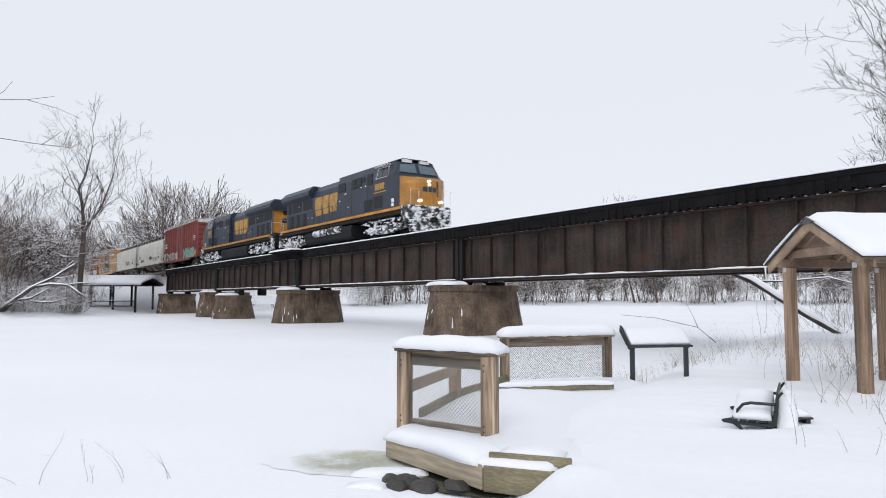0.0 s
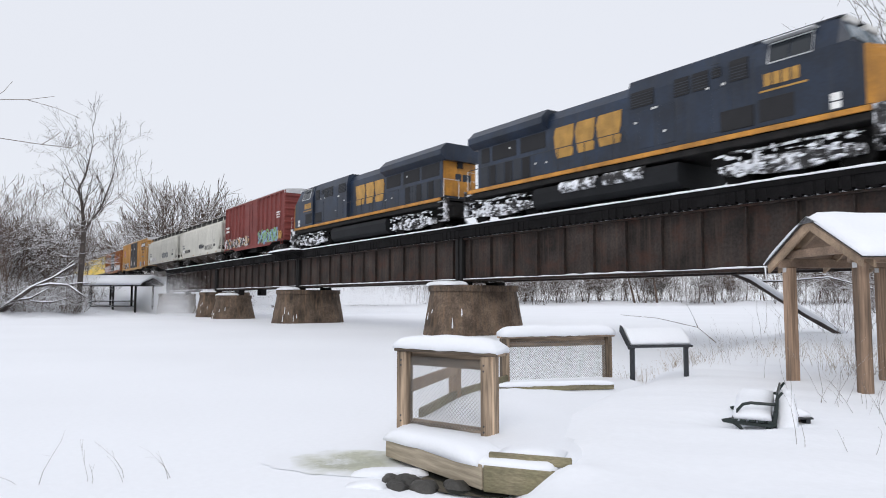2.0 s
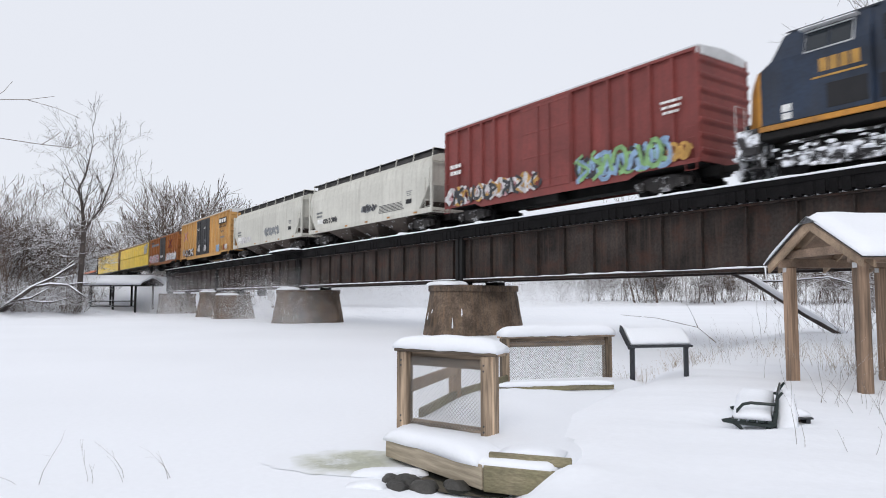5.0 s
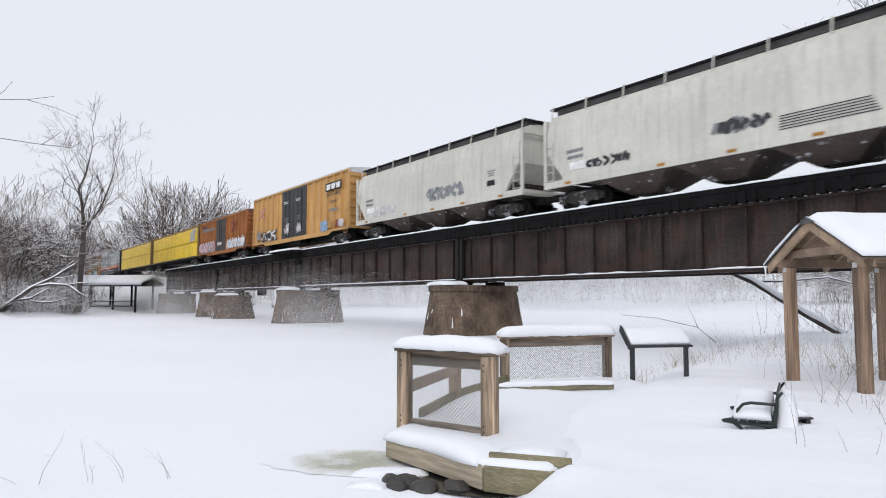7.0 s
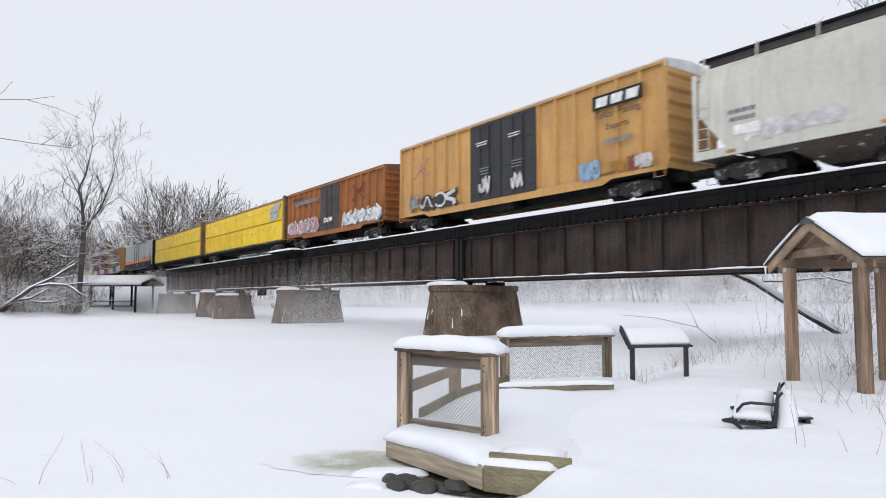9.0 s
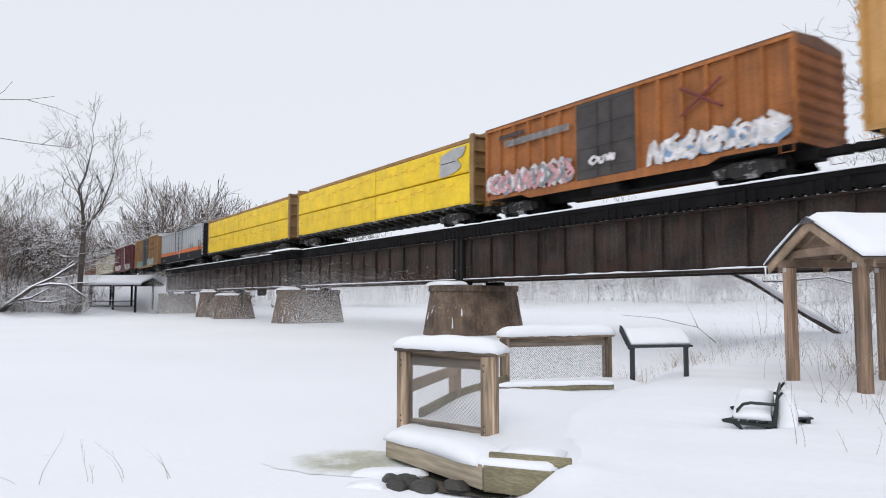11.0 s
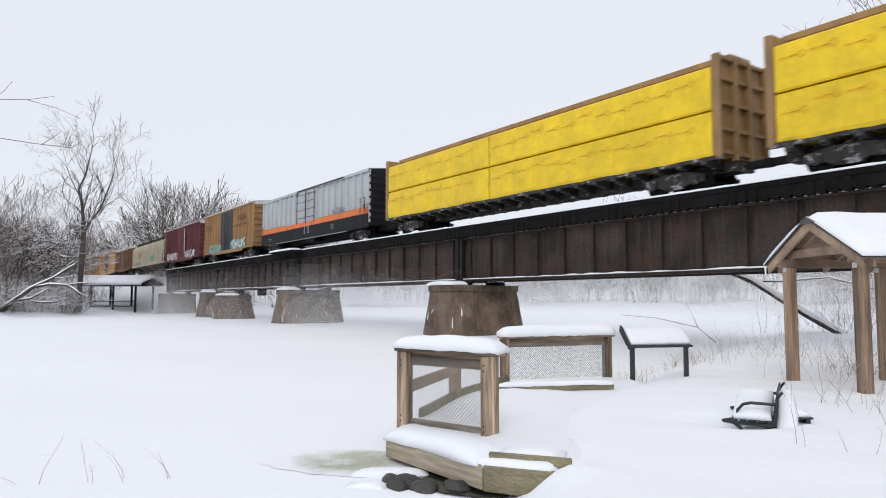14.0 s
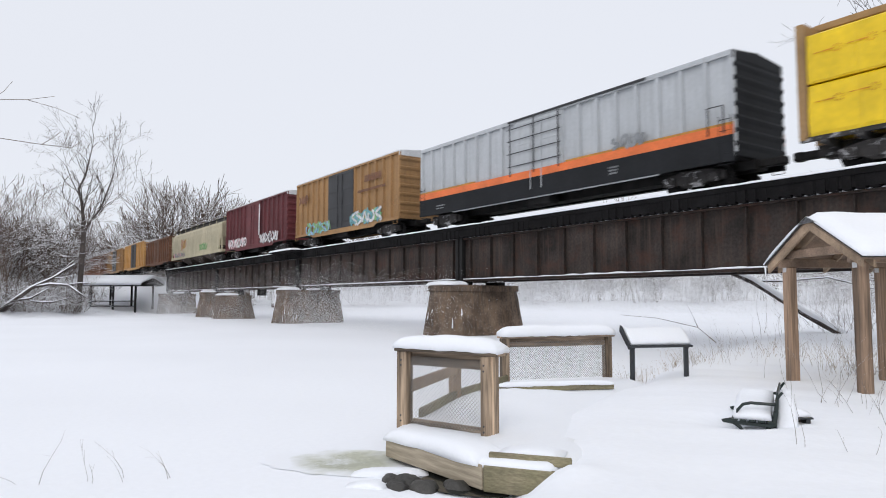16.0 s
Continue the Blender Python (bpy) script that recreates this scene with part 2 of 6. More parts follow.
# ---- mesh building ----
class M:
    def __init__(s):
        s.v, s.f = [], []

    def add(s, vs, fs):
        o = len(s.v)
        s.v += [tuple(v) for v in vs]
        s.f += [tuple(i + o for i in f) for f in fs]
        return s

    def box(s, x0, x1, y0, y1, z0, z1, c=0.0):
        x0, x1 = min(x0, x1), max(x0, x1)
        y0, y1 = min(y0, y1), max(y0, y1)
        z0, z1 = min(z0, z1), max(z0, z1)
        c = min(c, (x1 - x0) * 0.45, (y1 - y0) * 0.45, (z1 - z0) * 0.45)
        if c <= 0:
            vs = [(x, y, z) for x in (x0, x1) for y in (y0, y1) for z in (z0, z1)]
            return s.add(vs, [(0, 1, 3, 2), (4, 6, 7, 5), (0, 4, 5, 1), (2, 3, 7, 6), (0, 2, 6, 4), (1, 5, 7, 3)])
        vs, idx = [], {}
        for i, x in enumerate((x0, x1)):
            for j, y in enumerate((y0, y1)):
                for k, z in enumerate((z0, z1)):
                    sx, sy, sz = c * (1 - 2 * i), c * (1 - 2 * j), c * (1 - 2 * k)
                    for a, p in enumerate(((x, y + sy, z + sz), (x + sx, y, z + sz), (x + sx, y + sy, z))):
                        idx[i, j, k, a] = len(vs)
                        vs.append(p)
        q = [(0, 0), (1, 0), (1, 1), (0, 1)]
        fs = []
        for i in (0, 1):
            fs.append([idx[i, j, k, 0] for j, k in (q if i else q[::-1])])
            fs.append([idx[j, i, k, 1] for j, k in (q[::-1] if i else q)])
            fs.append([idx[j, k, i, 2] for j, k in (q if i else q[::-1])])
        for i in (0, 1):
            for j in (0, 1):
                fs.append((idx[i, j, 0, 0], idx[i, j, 1, 0], idx[i, j, 1, 1], idx[i, j, 0, 1]))
                fs.append((idx[i, 0, j, 0], idx[i, 1, j, 0], idx[i, 1, j, 2], idx[i, 0, j, 2]))
                fs.append((idx[0, i, j, 1], idx[1, i, j, 1], idx[1, i, j, 2], idx[0, i, j, 2]))
                for k in (0, 1):
                    fs.append((idx[i, j, k, 0], idx[i, j, k, 1], idx[i, j, k, 2]))
        return s.add(vs, fs)

    def prism(s, prof, a0, a1, axis="x"):
        """A closed outline carried from a0 to a1. axis x: outline in y, z; axis y: outline in x, z; axis z: outline in x, y."""
        n = len(prof)
        put = {"x": lambda a, p: (a, p[0], p[1]), "y": lambda a, p: (p[0], a, p[1]), "z": lambda a, p: (p[0], p[1], a)}[axis]
        vs = [put(a, p) for a in (a0, a1) for p in prof]
        fs = [(i, (i + 1) % n, n + (i + 1) % n, n + i) for i in range(n)] + [tuple(range(n))[::-1], tuple(range(n, 2 * n))]
        return s.add(vs, fs)

    def loft(s, rings, cap=True):
        n = len(rings[0])
        vs = [p for r in rings for p in r]
        fs = [(k * n + i, k * n + (i + 1) % n, (k + 1) * n + (i + 1) % n, (k + 1) * n + i) for k in range(len(rings) - 1) for i in range(n)]
        if cap:
            fs += [tuple(range(n))[::-1], tuple(range((len(rings) - 1) * n, len(rings) * n))]
        return s.add(vs, fs)

    def tube(s, path, r, n=6, r1=None):
        rings, k = [], len(path)
        for i, p in enumerate(path):
            p = Vector(p)
            d = (Vector(path[min(i + 1, k - 1)]) - Vector(path[max(i - 1, 0)])).normalized()
            u = d.cross(Vector((0, 0, 1)) if abs(d.z) < 0.9 else Vector((1, 0, 0))).normalized()
            w = d.cross(u)
            rad = r if r1 is None else r + (r1 - r) * i / (k - 1)
            rings.append([p + (u * math.cos(t) + w * math.sin(t)) * rad for t in [2 * math.pi * j / n for j in range(n)]])
        return s.loft(rings)

    def cyl(s, p0, p1, r, n=14):
        return s.tube([p0, p1], r, n)

    def turned(s, m, o=0):
        """Moves all points from number o on by the pose m."""
        s.v[o:] = [tuple(m @ Vector(v)) for v in s.v[o:]]
        return s


def part(name, m, material, parent=None, label="", smooth=False):
    me = bpy.data.meshes.new(name)
    me.from_pydata(m.v, [], m.f)
    bm = bmesh.new()
    bm.from_mesh(me)
    bmesh.ops.recalc_face_normals(bm, faces=bm.faces)
    bm.to_mesh(me)
    bm.free()
    me.materials.append(material)
    if smooth:
        me.shade_smooth()
    ob = new(name, me)
    if parent:
        ob.parent = parent
    if label:
        ob["label"] = label
    return ob


def share(name, ob, parent, m):
    """Another piece on the same mesh."""
    o = new(name, ob.data)
    o.parent = parent
    o.matrix_basis = m
    return o


def base(name, label, category, group="", m=Matrix()):
    ob = new(name)
    ob.empty_display_size = 0.3
    ob.matrix_basis = m
    return tagged(ob, label, category, group)


def loaf(m, path, width, height, rng, n=9, up=Vector((0, 0, 1))):
    """A rounded ridge of snow along a path."""
    pts = []
    for a, b in zip(path[:-1], path[1:]):
        a, b = Vector(a), Vector(b)
        k = max(2, int((b - a).length / 0.09))
        pts += [a.lerp(b, i / k) for i in range(k)]
    pts.append(Vector(path[-1]))
    rings = []
    for i, p in enumerate(pts):
        d = (pts[min(i + 1, len(pts) - 1)] - pts[max(i - 1, 0)]).normalized()
        side = d.cross(up).normalized()
        e = min(i, len(pts) - 1 - i)
        e = [0.45, 0.78, 0.93, 1.0][min(e, 3)]
        hh = height * e * (1 + 0.16 * noise.noise(p * 2.3 + Vector((3, 1, 0))) + 0.05 * noise.noise(p * 7))
        ww = width * (0.9 + 0.1 * e) * (1 + 0.12 * noise.noise(p * 2.9))
        ring = []
        for j in range(n):
            t = math.pi * j / (n - 1)
            c, q = math.cos(t), math.sin(t)
            ring.append(p + side * (ww / 2 * math.copysign(abs(c) ** 0.55, c)) + up * (hh * q ** 0.6))
        ring += [p - side * ww * 0.42 - up * 0.035 * abs(noise.noise(p * 3.7)), p + side * ww * 0.42 - up * 0.035 * abs(noise.noise(p * 4.1))]
        rings.append(ring)
    return m.loft(rings)


# ---- ground: one sheet, river ice at height 0 between the banks ----
RIVER = [(-74, -400), (-77, -40), (-78, 3), (-83, 9), (-90, 16), (-108, 40), (-128, 68), (-145, 110), (-140, 150), (-122, 168), (-92, 172),
         (-62, 140), (-40, 95), (-27, 58), (-17.5, 31), (-13.2, 20.5), (-10.4, 13.4), (-8.7, 10.6), (-8.2, 8.9), (-6.9, 6.5), (-5.5, 4.85), (-5.0, 4.56), (-4.66, 4.10), (-4.33, 3.42), (-3.65, 1.8), (-3.5, -4), (-6, -400)]


def river_distance(px, py):
    """Metres to the shore, above nought on land."""
    best = np.full(px.shape, 1e9)
    inside = np.zeros(px.shape, bool)
    for (ax, ay), (bx, by) in zip(RIVER, RIVER[1:] + RIVER[:1]):
        t = np.clip(((px - ax) * (bx - ax) + (py - ay) * (by - ay)) / ((bx - ax) ** 2 + (by - ay) ** 2), 0, 1)
        best = np.minimum(best, np.hypot(px - ax - t * (bx - ax), py - ay - t * (by - ay)))
        cross = (ay > py) != (by > py)
        with np.errstate(divide="ignore", invalid="ignore"):
            inside ^= cross & (px < (bx - ax) * (py - ay) / (by - ay) + ax)
    return np.where(inside, -best, best)


def wave(px, py, f, seed):
    return (np.sin(px * f + seed) * np.cos(py * f * 1.13 + seed * 1.7) + 0.6 * np.sin((px + py) * f * 1.9 + seed * 2.3) + 0.4 * np.cos((px - 1.4 * py) * f * 3.1 + seed)) / 2


def height(px, py):
    px, py = np.asarray(px, float), np.asarray(py, float)
    d = river_distance(px, py)
    near = 1 / (1 + (np.hypot(px, py) / 45) ** 4)
    rise = near * 0.37 * (1 - np.exp(-np.maximum(d, 0) / 0.28)) + (1 - near) * 1.5 * (1 - np.exp(-np.maximum(d, 0) / 5.0))
    land = (d > 0) * np.clip(d / 1.2, 0, 1)
    h = rise + land * (0.05 * wave(px, py, 0.9, 1.0) * (0.4 + 0.6 * (np.hypot(px, py) > 11)) + 0.02 * wave(px, py, 2.7, 4.0) + (1 - near) * 0.25 * wave(px, py, 0.11, 2.0))
    h = h - 0.13 * np.exp(-(((px + 4.75) / 0.45) ** 2 + ((py - 7.7) / 0.55) ** 2))
    h = h + 0.10 * np.exp(-(((px + 4.26) / 0.26) ** 2 + ((py - 4.28) / 0.26) ** 2))
    # railway embankments at both ends of the bridge
    for side in (-1, 1):
        along = np.clip(((-95.5 - px) if side < 0 else (px - 11.0)) / 3.0, 0, 1)
        crown = np.clip((9.5 - np.abs(py - 22.0)) / 7.0, 0, 1)
        h = np.maximum(h, along * crown * 5.0)
    return h + (d <= 0) * 0.012 * wave(px, py, 0.35, 3.0)


def spaced(lo, hi, fine_lo, fine_hi, step, grow):
    mid = list(np.arange(fine_lo, fine_hi, step))
    up, down, s = [fine_hi], [fine_lo - step], step
    while up[-1] < hi:
        s *= grow
        up.append(up[-1] + s)
    s = step
    while down[-1] > lo:
        s *= grow
        down.append(down[-1] - s)
    return np.array(down[::-1] + mid + up)


gx = spaced(-3000, 3000, -12, 1, 0.15, 1.06)
gy = spaced(-3000, 3000, 0, 14, 0.15, 1.06)
GX, GY = np.meshgrid(gx, gy, indexing="ij")
GZ = height(GX, GY)
ground_mesh = bpy.data.meshes.new("ground")
nx, ny = GX.shape
gi = np.arange(nx * ny).reshape(nx, ny)
gq = np.stack([gi[:-1, :-1], gi[1:, :-1], gi[1:, 1:], gi[:-1, 1:]], -1).reshape(-1, 4)
ground_mesh.from_pydata(np.stack([GX, GY, GZ], -1).reshape(-1, 3).tolist(), [], gq.tolist())
ground_mesh.materials.append(SNOW_GROUND)
ground_mesh.shade_smooth()
tagged(new("ground", ground_mesh), "snow-covered river ice and banks", "ground", kind="structure")


def ground_at(x, y):
    return float(height(np.array([x]), np.array([y]))[0])


# ---- the bridge ----
TRACK_Y, RAIL_Z = 22.0, 5.55
JOINTS = [-92.3, -70.9, -49.6, -28.4, -7.2, 14.0]


def girder_span(x0, x1, name):
    span = base(name, "rusty black riveted steel plate girder bridge span", "bridge span", "bridge spans")
    for sy, yy in ((-1, 20.92), (1, 23.08)):
        g = part("girder", M().box(x0 + 0.12, x1 - 0.12, yy - 0.012, yy + 0.012, 2.80, 4.90), STEEL, span)
        part("top_flange", M().box(x0 + 0.1, x1 - 0.1, yy - 0.21, yy + 0.21, 4.84, 4.915, 0.01), STEEL, span)
        part("bottom_flange", M().box(x0 + 0.1, x1 - 0.1, yy - 0.21, yy + 0.21, 2.74, 2.80, 0.01).box(x0 + 0.9, x1 - 0.9, yy - 0.19, yy + 0.19, 2.70, 2.74), STEEL, span)
        st = None
        places = [x0 + 0.18] + [(x0 + 0.81 + 1.67 * i) if x0 > -29 else (x1 - 0.67 - 1.67 * (11 - i)) for i in range(12)] + [x1 - 0.18]
        for x in places:
            if st is None:
                m = M().box(-0.012, 0.012, 0, 0.15, 2.805, 4.835).box(-0.09, 0.012, 0.012, 0.026, 2.805, 4.835)
                for k in range(16):
                    m.box(-0.065, -0.035, 0.026, 0.040, 2.87 + k * 0.125, 2.90 + k * 0.125)
                st = part("stiffener", m, STEEL, span)
                st.matrix_basis = Matrix.Translation((x, yy + 0.012 * sy, 0)) @ Matrix.Scale(sy, 4, (0, 1, 0))
            else:
                share("stiffener", st, span, Matrix.Translation((x, yy + 0.012 * sy, 0)) @ Matrix.Scale(sy, 4, (0, 1, 0)))
    for x in (x0 + 0.06, x1 - 0.30):
        part("end_post", M().box(x, x + 0.24, 20.66, 20.90, 2.72, 5.30, 0.02), STEEL_BLACK, span)
    for i in range(7):
        x = x0 + 0.4 + (x1 - x0 - 0.8) * i / 6
        part("cross_frame", M().box(x - 0.05, x + 0.05, 20.95, 23.05, 4.6, 4.7).box(x - 0.05, x + 0.05, 20.95, 23.05, 2.95, 3.05)
             .tube([(x, 20.95, 3.0), (x, 23.05, 4.65)], 0.05, 4).tube([(x, 20.95, 4.65), (x, 23.05, 3.0)], 0.05, 4), STEEL_BLACK, span)
    return span


for x0, x1 in zip(JOINTS[:-1], JOINTS[1:]):
    girder_span(x0, x1, "girder_span")

# snow lying on the ledges of the girders
rng = random.Random(5)
for x0, x1 in zip(JOINTS[:-1], JOINTS[1:]):
    for z, w, hh in ((4.918, 0.10, 0.065), (2.803, 0.17, 0.06)):
        m, x = M(), x0 + 0.3
        ring_path = []
        while x < x1 - 0.25:
            ring_path.append((x, 20.71 + w / 2 + 0.02, z))
            x += 0.12
        rings = []
        for p in ring_path:
            k = hh * (0.75 + 0.7 * noise.noise(Vector(p) * 1.7)) + 0.008
            rings.append([(p[0], p[1] - w / 2, p[2]), (p[0], p[1] - w / 2, p[2] + k * 0.7), (p[0], p[1] - w / 4, p[2] + k), (p[0], p[1] + w / 2, p[2] + k * 1.1), (p[0], p[1] + w / 2, p[2])])
        m.loft(rings)
        tagged(part("snow_ridge", m, SNOW, None, smooth=True), "thin ridge of snow on the girder ledge", "snow", "snow on bridge ledges")

# open deck: ties, guard timbers, rails
deck = base("bridge_deck", "creosoted timber bridge deck carrying one railway track", "bridge deck")
# added black board: stands in for the shade between the tie ends
part("edge_board", M().box(-92.3, 14, 20.548, 20.60, 4.985, 5.335), TIE, deck)
part("guard_timber", M().box(-92.3, 14, 20.50, 20.72, 5.33, 5.53, 0.015), TIE, deck)
# two added dark strips that keep bright sky from showing between the ties
part("stringer", M().box(-92.3, 14, 20.98, 21.10, 4.93, 5.42), TIE, deck)
part("stringer", M().box(-92.3, 14, 22.90, 23.02, 4.93, 5.42), TIE, deck)
part("guard_timber", M().box(-92.3, 14, 23.28, 23.50, 5.33, 5.53, 0.015), TIE, deck)
tie = None
for i in range(295):
    m = Matrix.Translation((-92.1 + i * 0.36, 22.0 + 0.03 * math.sin(i * 7.1), 5.125))
    if tie is None:
        tie = part("tie", M().box(-0.13, 0.13, -1.47, 1.47, -0.205, 0.205, 0.012), TIE, deck)
        tie.matrix_basis = m
    else:
        share("tie", tie, deck, m)
for yy in (21.28, 22.72):
    part("rail", M().prism([(yy - 0.075, 5.33), (yy + 0.075, 5.33), (yy + 0.02, 5.36), (yy + 0.015, 5.49), (yy + 0.036, 5.505), (yy + 0.036, 5.55), (yy - 0.036, 5.55), (yy - 0.036, 5.505), (yy - 0.015, 5.49), (yy - 0.02, 5.36)], -400, 260), RAIL, deck)
m = M()
rings = []
for i in range(900):
    x = -92.3 + 106.3 * i / 899
    k = 0.045 + 0.03 * noise.noise(Vector((x * 1.3, 2, 0)))
    rings.append([(x, 20.47, 5.52), (x, 20.475, 5.53 + k), (x, 20.56, 5.54 + k * 1.3), (x, 20.70, 5.54 + k), (x, 20.74, 5.50)])
tagged(part("snow_ridge", m.loft(rings), SNOW, None, smooth=True), "strip of snow along the timber deck edge", "snow", "snow on bridge ledges")

# small side platform on the deck
refuge = base("refuge_platform", "small snow-topped timber refuge platform on the bridge deck", "platform")
part("floor", M().box(-52.9, -48.2, 19.55, 20.49, 5.42, 5.50, 0.01), TIE, refuge)
part("bracket", M().tube([(-52.3, 20.7, 4.9), (-52.3, 19.7, 5.42)], 0.06, 4).tube([(-48.8, 20.7, 4.9), (-48.8, 19.7, 5.42)], 0.06, 4), STEEL_BLACK, refuge)
tagged(part("drifted_snow", loaf(M(), [(-52.85, 20.0, 5.50), (-48.25, 20.0, 5.50)], 0.92, 0.17, rng), SNOW, None, smooth=True), "snow heaped on the refuge platform", "snow")


# ---- piers ----
def pier(x, y0, y1, half, top, batter, name="bridge_pier", foot=-0.3, label="battered concrete bridge pier with brown water stains"):
    p = base(name, label, "bridge pier", "bridge piers")

    def ring(z, grow):
        hx, a, b = half + grow, y0 - grow, y1 + grow
        r = hx * 0.85
        pts = []
        for k in range(9):
            t = math.pi + math.pi * k / 8
            pts.append((x + hx * math.cos(t), a + r + r * math.sin(t), z))
        for k in range(9):
            t = math.pi * k / 8
            pts.append((x + hx * math.cos(t), b - r + r * math.sin(t), z))
        return pts
    n = 14
    rings = [[(px + 0.02 * noise.noise(Vector((px, py, z)) * 2), py + 0.025 * noise.noise(Vector((py, px, z)) * 2.2), z) for px, py, z in ring(foot + (top - 0.32 - foot) * i / n, batter * (1 - i / n))] for i in range(n + 1)]
    part("shaft", M().loft(rings), CONCRETE, p)
    part("coping", M().loft([ring(top - 0.32, 0.05), ring(top - 0.29, 0.09), ring(top - 0.03, 0.09), ring(top, 0.06)]), CONCRETE, p)
    drip = random.Random(int(x * 10))
    for k in range(6):
        t = math.pi + math.pi * drip.uniform(0.25, 1.0)
        z0, ln = drip.uniform(0.35, 1.5), drip.uniform(0.15, 0.55)
        path = []
        for q in range(4):
            z = z0 - ln * q / 3
            g = batter * (1 - (z - foot) / (top - 0.32 - foot))
            hx, r = half + g, (half + g) * 0.85
            path.append((x + hx * math.cos(t), y0 - g + r + r * math.sin(t), z))
        part("ice_drip", M().tube(path, 0.012, 5, drip.uniform(0.02, 0.045)), SNOW, p, "white frozen drip")
    part("bearing", M().box(x - 0.5, x + 0.5, 20.65, 21.2, top, 2.70, 0.02), STEEL_BLACK, p)
    part("bearing", M().box(x - 0.5, x + 0.5, 22.8, 23.35, top, 2.70, 0.02), STEEL_BLACK, p)
    m = M()
    loaf(m, [(x - half * 0.1, y0 + 0.15, top), (x, 20.55, top)], half * 1.95, 0.24, rng, n=11)
    tagged(part("drifted_snow", m, SNOW, None, smooth=True), "snow on the pier coping", "snow", "snow on bridge ledges")
    return p


pier(-28.4, 19.2, 24.1, 1.35, 2.5, 0.42)
pier(-49.6, 19.2, 24.1, 1.35, 2.5, 0.45)
pier(-70.9, 19.2, 24.1, 1.35, 2.5, 0.45)
pier(-63.9, 18.8, 21.9, 1.6, 2.15, 0.5, label="low broad concrete pier remnant with a snow cap")
pier(-91.2, 19.6, 24.0, 1.45, 2.5, 0.3, label="concrete end pier dusted with blown snow")


# ---- trees ----
def tubes(segs, n, open_below=False):
    """Vertices and faces for many tapered segments at once."""
    a = np.array([tuple(s[0]) for s in segs])
    b = np.array([tuple(s[1]) for s in segs])
    ra, rb = np.array([s[2] for s in segs]), np.array([s[3] for s in segs])
    d = b - a
    d /= np.linalg.norm(d, axis=1)[:, None] + 1e-9
    ref = np.where(np.abs(d[:, 2:3]) < 0.9, np.array([[0, 0, 1.0]]), np.array([[1.0, 0, 0]]))
    u = np.cross(d, ref)
    u /= np.linalg.norm(u, axis=1)[:, None]
    w = np.cross(u, d)
    vs = []
    for p, r in ((a, ra), (b, rb)):
        for j in range(n):
            t = 2 * math.pi * j / n + math.pi / 2
            vs.append(p + (u * math.cos(t) + w * math.sin(t)) * r[:, None])
    v = np.stack(vs, 1)
    k = np.arange(len(segs))[:, None] * 2 * n
    f = np.concatenate([np.concatenate([k + j, k + (j + 1) % n, k + n + (j + 1) % n, k + n + j], 1)[:, None] for j in range(n) if not (open_below and j == 1)], 1)
    return v.reshape(-1, 3), f.reshape(-1, 4)


def quick_mesh(name, v, f, material):
    me = bpy.data.meshes.new(name)
    me.vertices.add(len(v))
    me.vertices.foreach_set("co", np.asarray(v, np.float32).ravel())
    me.loops.add(f.size)
    me.loops.foreach_set("vertex_index", np.asarray(f, np.int32).ravel())
    me.polygons.add(len(f))
    me.polygons.foreach_set("loop_start", np.arange(0, f.size, f.shape[1], dtype=np.int32))
    me.update(calc_edges=True)
    me.materials.append(material)
    return me


def place(ob, x, y, rz, s, first=False):
    m = Matrix.Translation((x, y, ground_at(x, y))) @ Matrix.Rotation(rz, 4, "Z")
    o = ob if first else copy_thing(ob, m)
    o.matrix_basis = m @ Matrix.Scale(s, 4)
    return o


